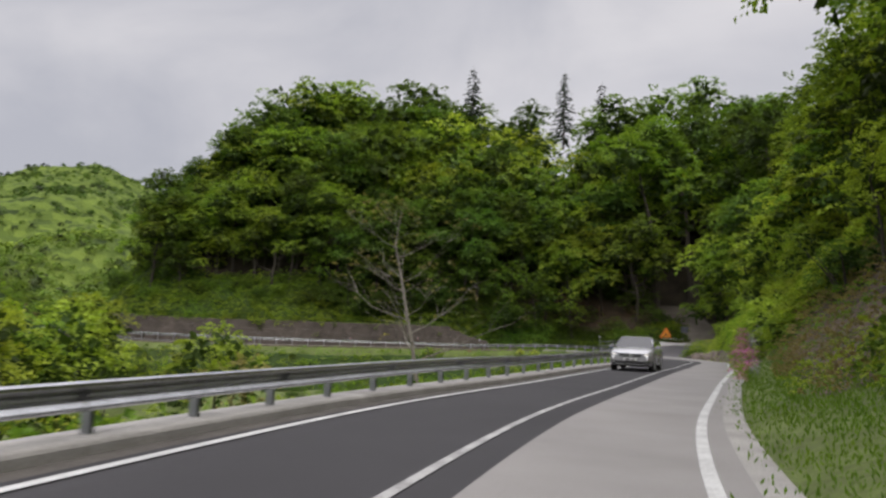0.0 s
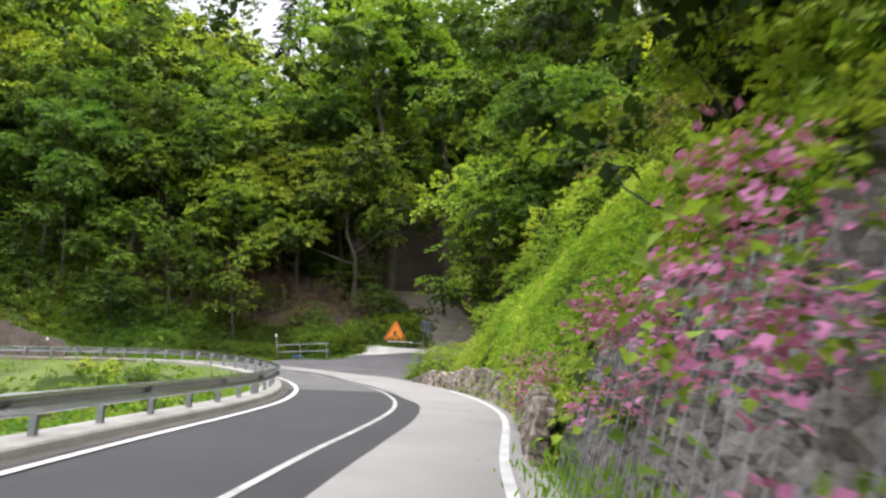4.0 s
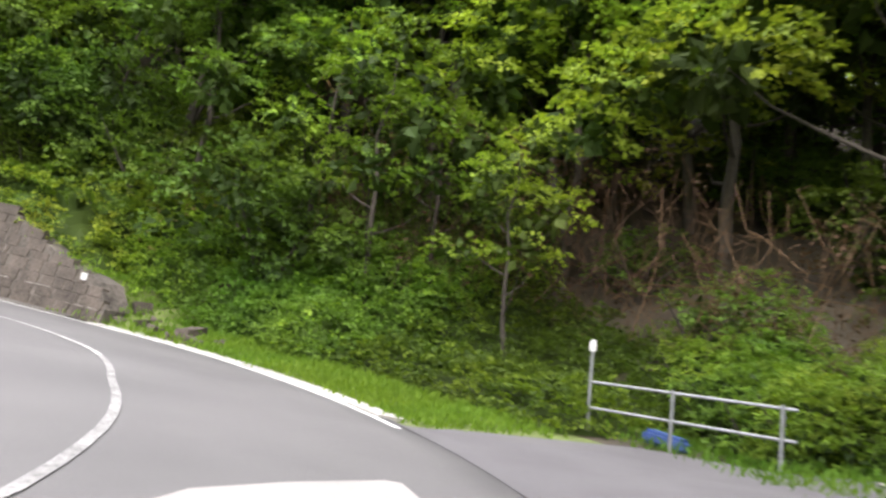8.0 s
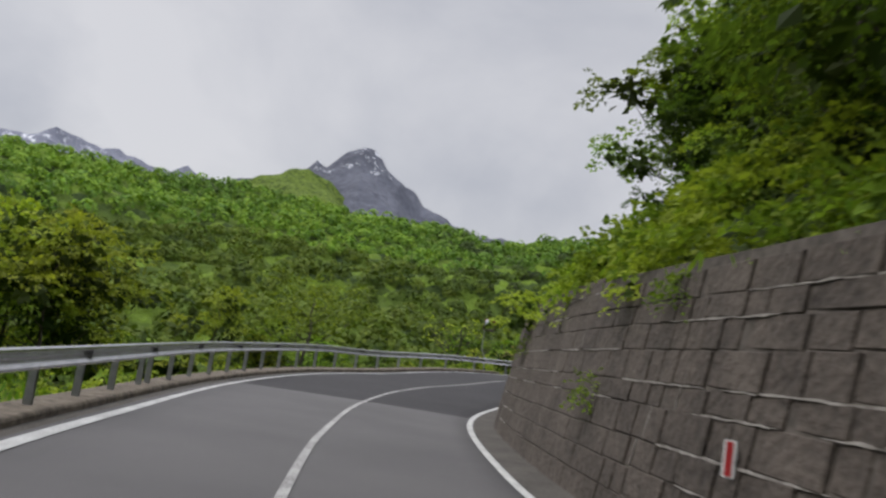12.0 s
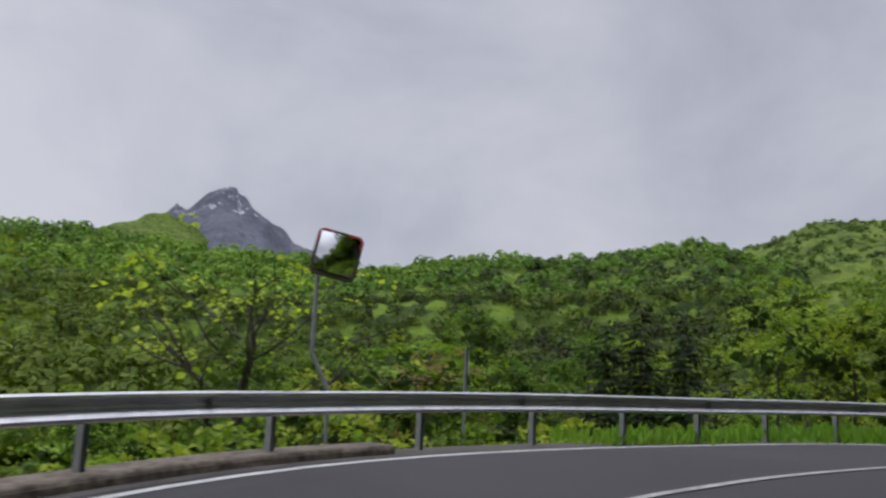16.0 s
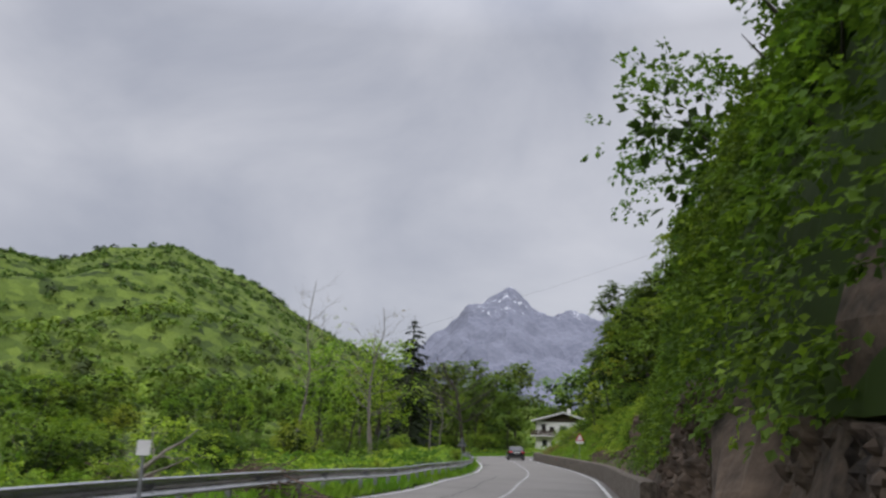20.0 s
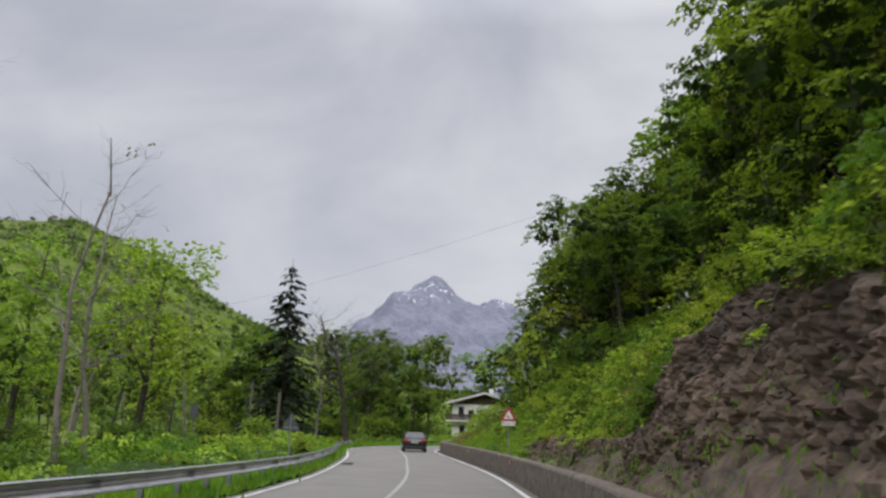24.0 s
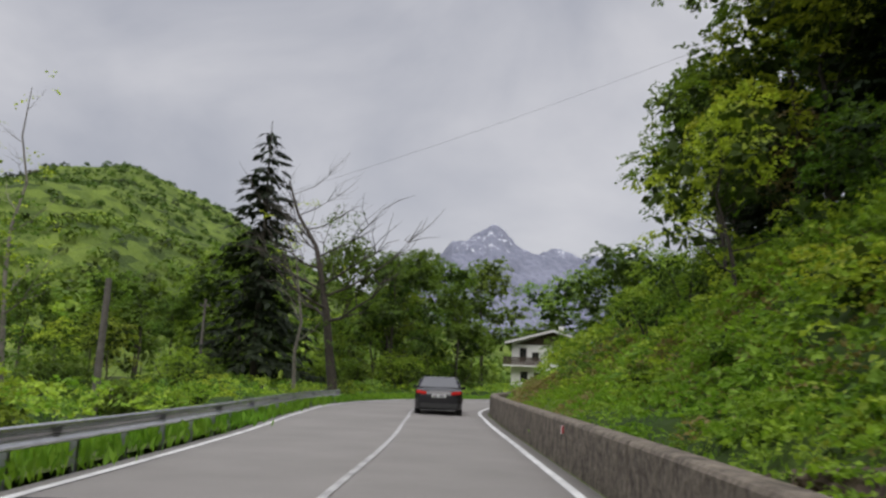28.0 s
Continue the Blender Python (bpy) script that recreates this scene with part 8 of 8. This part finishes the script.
def chalet():
    g = -5.2
    root = thing("chalet", facing(-172.2, 231.2, g, -124.8, 134.4) @ Matrix.Translation((0, 0, 0)), "white rendered chalet with a dark balcony and shallow roof", "house")
    W, D, E = 10.4, 9.0, 7.7
    ridge = E + 1.45
    bm = slab([(0, 0), (W, 0), (W, E), (W / 2, ridge), (0, E)], D)
    part("wall", bm, PLASTER, root)
    for s in (0, 1):
        a, b = ((-0.95, E - 0.27), (W / 2, ridge + 0.03)) if s == 0 else ((W / 2, ridge + 0.03), (W + 0.95, E - 0.27))
        pts = [a, b, (b[0], b[1] + 0.22), (a[0], a[1] + 0.22)]
        part("roof", slab(pts, D + 2.0, -1.2), ROOF, root)
        part("fascia", slab([(p[0], p[1] - 0.10) for p in pts], 0.05, -1.26), WHITE_PAINT, root)
        for k in range(6):
            y = 0.2 + k * 1.7
            bm = slab([(a[0] + 0.1, a[1] - 0.14), (b[0] - 0.1, b[1] - 0.14), (b[0] - 0.1, b[1]), (a[0] + 0.1, a[1])], 0.14, y - 1.2)
            part("rafter", bm, TIMBER, root)
    part("gable_panel", slab([(0.3, E - 0.35), (W - 0.3, E - 0.35), (W / 2, ridge - 0.12)], 0.06, -0.06), TIMBER, root)
    for x, z, w, h in ((1.0, 5.2, 0.9, 1.7), (2.6, 5.3, 0.9, 1.1), (4.6, 5.2, 1.3, 1.2), (7.6, 5.2, 1.2, 1.2), (1.2, 2.6, 0.9, 1.3), (2.9, 2.6, 0.8, 1.2), (5.2, 2.6, 1.2, 1.2), (8.0, 2.6, 1.2, 1.2)):
        win = part("window", slab([(x, z), (x + w, z), (x + w, z + h), (x, z + h)], 0.08, -0.05), TIMBER, root)
        for k in range(2):
            a = x + 0.07 + k * (w - 0.07) / 2
            part("pane", slab([(a, z + 0.07), (a + (w - 0.21) / 2, z + 0.07), (a + (w - 0.21) / 2, z + h - 0.07), (a, z + h - 0.07)], 0.02, -0.065), GLASS_DARK, win)
    bm = bmesh.new()
    box(bm, -1.1, -1.25, 4.55, 3.9, 0.0, 4.72)
    balcony = part("balcony", bm, PLASTER, root)
    bm = bmesh.new()
    box(bm, -1.1, -1.25, 5.62, 3.9, -1.15, 5.72)
    part("handrail", bm, TIMBER, balcony)
    for k in range(26):
        bm = bmesh.new()
        box(bm, -1.08 + k * 0.19, -1.23, 4.72, -0.92 + k * 0.19, -1.19, 5.62)
        part("slat", bm, TIMBER, balcony)
    bm = bmesh.new()
    box(bm, 6.2, 4.0, ridge - 0.6, 6.9, 4.6, ridge + 0.9)
    part("chimney", bm, PLASTER, root)


chalet()

# ---------------------------------------------------------------- single trees, poles and cable


def bare_tree(name, x, y, z, height, girth, limbs, spread, seed, label, bark=BARK, leaves=0, size=0.2, mat=LEAF_LIGHT, start=0.2, twigs=5, lean=0.0, turn=0.0):
    """A tree that is mostly branches, with few leaves or ivy."""
    root = thing(name, pose(x, y, z, 0, 0, turn), label, "tree")
    (v, f), ends = wood(seed, height, girth, limbs, spread, start, lean, twigs)
    part("trunk", np_mesh("trunk", v, f, bark, smooth=True), None, root)
    if leaves:
        lobes = [(*e, *(np.array((0.34, 0.34, 0.28)) * spread * 0.45)) for e in ends]
        cv, cf = leaf_cloud(seed + 3, lobes, leaves, size, 7)
        part("crown", np_mesh("crown", cv, cf, mat), None, root)
    return root


def ivy_on(root, height, girth, seed, count):
    hs = np.linspace(0.05, 0.75, 9)
    lobes = [(0.1 * math.sin(k), 0.1 * math.cos(k), h * height, girth, girth, height * 0.07) for k, h in enumerate(hs)]
    v, f = leaf_cloud(seed, lobes, count, 0.16, 6)
    part("ivy", np_mesh("ivy", v, f, LEAF_DARK), None, root)


def standing(x, y):
    return ground_at(x, y) - 0.15


for k, (x, y, top, index) in enumerate(((-166.3, 178.7, 16.1, 0), (-48.9, 141.7, 51.9, 1), (-57.8, 120.0, 46.8, 1), (-40.0, 136.0, 47.0, 1), (-70.0, 128.0, 45.0, 0), (-140.3, 68.2, 7.6, 0), (-142.0, 71.0, 6.8, 0), (-138.0, 66.0, 5.6, 0), (-137.5, 92.0, 2.0, 1), (-135.0, 96.0, 1.0, 0))):
    g = standing(x, y)
    high = 18.0 if index == 0 else 14.0
    want = top - g if k != 1 and k != 2 and k != 3 and k != 4 else 15.0
    base = top - want
    put("fir_tree", index, x, y, base, max(want, 4.0) / high, k * 1.7, ("beside the road beyond the meadow", "on the ridge", "on the ridge", "on the ridge", "on the ridge", "on the valley side", "on the valley side", "on the valley side", "on the valley side", "on the valley side")[k])
g = standing(-153.1, 171.0)
t = bare_tree("bare_tree", -153.1, 171.0, g, 8.6 - g, 0.26, 17, 5.4, 301, "bare crooked tree with ivy on its trunk", twigs=12, start=0.34)
ivy_on(t, 9.6 - g, 0.55, 302, 1500)
g = standing(-23.5, 43.0)
bare_tree("bare_tree", -23.5, 43.0, g, 8.9 - g, 0.16, 16, 5.0, 303, "pale bare tree standing in the gully", BARK_PALE, 700, 0.14, LEAF_RED, 0.30, 9)
g = standing(-110.8, 85.8)
bare_tree("sparse_tree", -110.8, 85.8, g, 3.9 - g, 0.10, 14, 2.5, 305, "sparse dark-stemmed tree with few young leaves", BARK, 150, 0.07, LEAF_LIGHT, 0.5, 12)
g = standing(-97.0, 62.4)
t = bare_tree("twiggy_tree", -96.8, 63.2, g, 1.75 - g, 0.22, 10, 3.3, 307, "twiggy ivy-clad tree with long side branches and young leaves", BARK, 420, 0.13, LEAF_LIGHT, 0.48, 7)
ivy_on(t, 1.9 - g, 0.24, 308, 1100)
g = standing(-99.8, 49.0)
bare_tree("young_tree", -99.8, 49.0, g, 3.2 - g, 0.2, 14, 4.6, 313, "broad young tree with bright green leaves", BARK, 3200, 0.2, LEAF, 0.35, 3)
g = standing(-114.3, 78.8)
bare_tree("young_tree", -114.4, 79.3, g, 4.9 - g, 0.12, 12, 1.9, 315, "young tree with a loose bright green crown", BARK, 2000, 0.17, LEAF, 0.35, 3)
g = standing(-138.8, 135.2)
bare_tree("young_tree", -139.6, 134.8, g, 6.7 - g, 0.17, 13, 2.3, 317, "leafy young tree with layered bright green boughs", BARK, 3000, 0.2, LEAF, 0.28, 3)
g = standing(-141.5, 130.5)
bare_tree("young_tree", -142.0, 130.8, g, 6.2 - g, 0.15, 12, 2.2, 318, "leafy young tree with layered bright green boughs", BARK, 2200, 0.2, LEAF, 0.25, 3)
for k, (x, y, top) in enumerate(((-134.0, 126.8, 8.3), (-137.3, 123.6, 9.6), (-135.6, 129.2, 7.4))):
    g = standing(x, y)
    bare_tree("bare_tree", x, y, g, top - g, 0.10, 12, 3.0, 361 + k, "thin leafless tree with a fan of fine twigs", BARK_PALE, 60, 0.10, LEAF_RED, 0.35, 10)
CREST_RNG = random.Random(57)
for k in range(26):
    # young trees and bushes crowding the rock's brow
    u = 3.7 + 1.5 * (k + CREST_RNG.random()) / 26
    d = CREST_RNG.uniform(1.7, 4.6)
    p = on(u, float(right(u, 0.75 + d)))
    kind = "slender_tree" if k % 3 else "large_shrub"
    put(kind, CREST_RNG.choice((0, 1, 2, 2) if k % 3 else (0, 1)), p[0], p[1], standing(p[0], p[1]) - (1.1 if k % 3 else 0.5), CREST_RNG.uniform(0.85, 1.15), CREST_RNG.uniform(0, 6.28), "on the brow of the rock")
for k, (x, y, top) in enumerate(((-159.1, 152.0, 12.5), (-157.0, 155.5, 10.0), (-161.0, 149.0, 11.0), (-150.0, 140.0, 7.0), (-158.3, 173.8, 8.5))):
    g = standing(x, y)
    t = bare_tree("bare_tree", x, y, g, top - g, 0.11, 9, 2.2, 321 + k, "thin bare tree wrapped in ivy and brush", BARK_PALE, 260, 0.14, LEAF_LIGHT, 0.25, 7)
    if k < 3:
        ivy_on(t, (top - g) * 0.75, 0.6, 341 + k, 900)
for k, (x, y, sc) in enumerate(((-160.8, 187.1, 0.72), (-164.5, 192.0, 0.7), (-160.5, 196.5, 0.66), (-166.0, 201.0, 0.9), (-178.0, 205.0, 1.0), (-185.0, 222.0, 1.15), (-171.0, 245.0, 1.3), (-160.0, 243.0, 1.35), (-152.0, 236.0, 1.25), (-181.0, 240.0, 1.2), (-150.0, 222.0, 0.8), (-163.0, 252.0, 1.5), (-146.0, 246.0, 1.4), (-176.0, 187.0, 0.9), (-184.0, 196.0, 1.0))):
    put("broadleaf_tree", (1, 2, 1, 0, 1)[k % 5], x, y, standing(x, y) - 1.0, sc * 1.12, k * 1.3, "beyond the road's end")
END_RNG = random.Random(83)
for x, y in ((-160.8, 187.1), (-164.5, 192.0), (-160.5, 196.5), (-166.0, 201.0), (-176.0, 187.0), (-168.5, 188.0), (-172.0, 194.0)):
    # undergrowth at the feet of these trees
    for k in range(2):
        px, py = x + END_RNG.uniform(-2.2, 2.2), y + END_RNG.uniform(-2.2, 2.2)
        if clear_of_road(px, py, 2.6):
            put("large_shrub", END_RNG.choice((1, 2, 2)), px, py, standing(px, py), END_RNG.uniform(0.9, 1.25), END_RNG.uniform(0, 6.28), "beyond the road's end")


def timber_pole(x, y, top, label, crossarm=False, plate=False):
    g = ground_at(x, y)
    root = thing("timber_pole", pose(x, y, g, 0, 1.5, 0), label, "pole", "poles beside the road")
    bm = bmesh.new()
    rod(bm, (0, 0, -0.5), (0, 0, top - g), 0.11, 0.08, 10)
    part("shaft", bm, TIMBER_GREY, root)
    if crossarm:
        bm = bmesh.new()
        box(bm, -0.5, -0.05, top - g - 0.5, 0.5, 0.05, top - g - 0.4, 0.01)
        part("crossarm", bm, TIMBER_GREY, root)
        for s in (-0.4, 0.0, 0.4):
            bm = bmesh.new()
            rod(bm, (s, 0, top - g - 0.4), (s, 0, top - g - 0.26), 0.035, 0.05, 8)
            part("insulator", bm, PLASTIC, root)
    if plate:
        bm = bmesh.new()
        box(bm, -0.3, -0.13, top - g - 0.85, 0.3, -0.10, top - g - 0.1, 0.01)
        part("plate", bm, GREY_SHEET, root)


for k in range(20):
    a = math.radians(22 + k * 2.3)
    d = (70 + 13 * (k % 3), 95)[k % 2]
    x, y = -126.7 - math.sin(a) * d, 137.7 + math.cos(a) * d
    if abs(x + 167) + abs(y - 235) > 14 and not (-171 < x < -150 and 200 < y < 226):
        put("broadleaf_tree", (1, 1, 3, 0)[k % 4], x, y, standing(x, y), 0.55 + 0.12 * (k % 3), k * 2.1, "beyond the road's end")
timber_pole(-166.9, 174.3, 2.9, "grey timber pole standing in the meadow", True)
timber_pole(-145.4, 151.3, 1.3, "grey timber pole leaning in the meadow")
timber_pole(-149.4, 148.4, 0.4, "grey timber post with a dark plate", plate=True)


def brushwood(x, y, long, seed, label):
    """A heap of cut brown branches."""
    rng = np.random.default_rng(seed)
    g = ground_at(x, y)
    root = thing("brushwood_heap", pose(x, y, g), label, "brushwood", "heaps beyond the rail")
    pieces = []
    for k in range(150):
        o = np.array((rng.normal() * long * 0.35, rng.normal() * 0.7, 0.0))
        o[2] = max(0.0, 1.05 - abs(o[0]) / long * 1.2 - abs(o[1]) * 0.4) * rng.uniform(0.1, 1.0)
        e = rng.normal(size=3) * (1.0, 0.7, 0.35) * 0.8
        r = rng.uniform(0.008, 0.03)
        pieces.append(limb([o - e * 0.5, o + rng.normal(size=3) * 0.08, o + e * 0.5], (r, r * 0.8, r * 0.3), 4))
    v, f = join(pieces)
    part("branches", np_mesh("branches", v, f, BRUSH), None, root)


brushwood(-115.4, 98.3, 3.2, 3, "heap of brown brushwood in the meadow")
brushwood(-117.6, 100.4, 2.4, 4, "heap of brown brushwood in the meadow")
brushwood(-119.8, 98.2, 2.0, 5, "heap of brown brushwood in the meadow")
for k, (x, y, ln, rz) in enumerate(((-121.0, 97.2, 3.4, 35), (-119.3, 97.0, 2.8, 60), (-122.8, 98.6, 3.0, 20))):
    # leafless stems lying slantwise
    g = ground_at(x, y)
    root = thing("dead_stem", pose(x, y, g + 0.2, 0, 68, rz), "grey dead stem leaning over the meadow", "tree")
    (v, f), _ = wood(401 + k, ln, 0.09, 5, 1.3, 0.4, 0.0, 3)
    part("trunk", np_mesh("trunk", v, f, BARK_PALE, smooth=True), None, root)


def cable():
    """One thin cable hanging across the valley, from slope to slope."""
    eye = (-126.7, 137.7, -0.5)
    ends = []
    for az, el, d in ((58.0, 5.5, 110.0), (5.0, 24.0, 70.0)):
        a = math.radians(az)
        ends.append(np.array((eye[0] - math.sin(a) * d, eye[1] + math.cos(a) * d, eye[2] + d * math.tan(math.radians(el)))))
    f = np.linspace(0, 1, 24)[:, None]
    pts = ends[0] * (1 - f) + ends[1] * f
    pts[:, 2] -= (1.8 * 4 * f * (1 - f))[:, 0]
    v, fc = limb(pts, [0.012] * 24, 4)
    tagged(new("cable", np_mesh("cable", v, fc, PLASTIC)), "thin dark cable hanging across the sky", "cable")


cable()

masonry_wall()
rubble_wall()

# ---------------------------------------------------------------- rubble at the masonry wall's foot
RUBBLE_RNG = random.Random(71)
for k in range(13):
    u = RUBBLE_RNG.uniform(10.38, 10.84)
    p = on(u, float(right(u, 0.55 + 1.3 * RUBBLE_RNG.random())))
    w = RUBBLE_RNG.uniform(0.25, 0.6)
    me = stone_mesh(900 + k, w, w * 0.7, w * 0.8, 0.06)
    z = max(p[2], ground_at(p[0], p[1])) + w * 0.2
    stone = new("boulder", me)
    stone.matrix_basis = pose(p[0], p[1], z, RUBBLE_RNG.uniform(-20, 20), RUBBLE_RNG.uniform(-20, 20), RUBBLE_RNG.uniform(0, 360))
    tagged(stone, "grey-brown fallen stone at the end of the wall", "stone", "fallen stones")
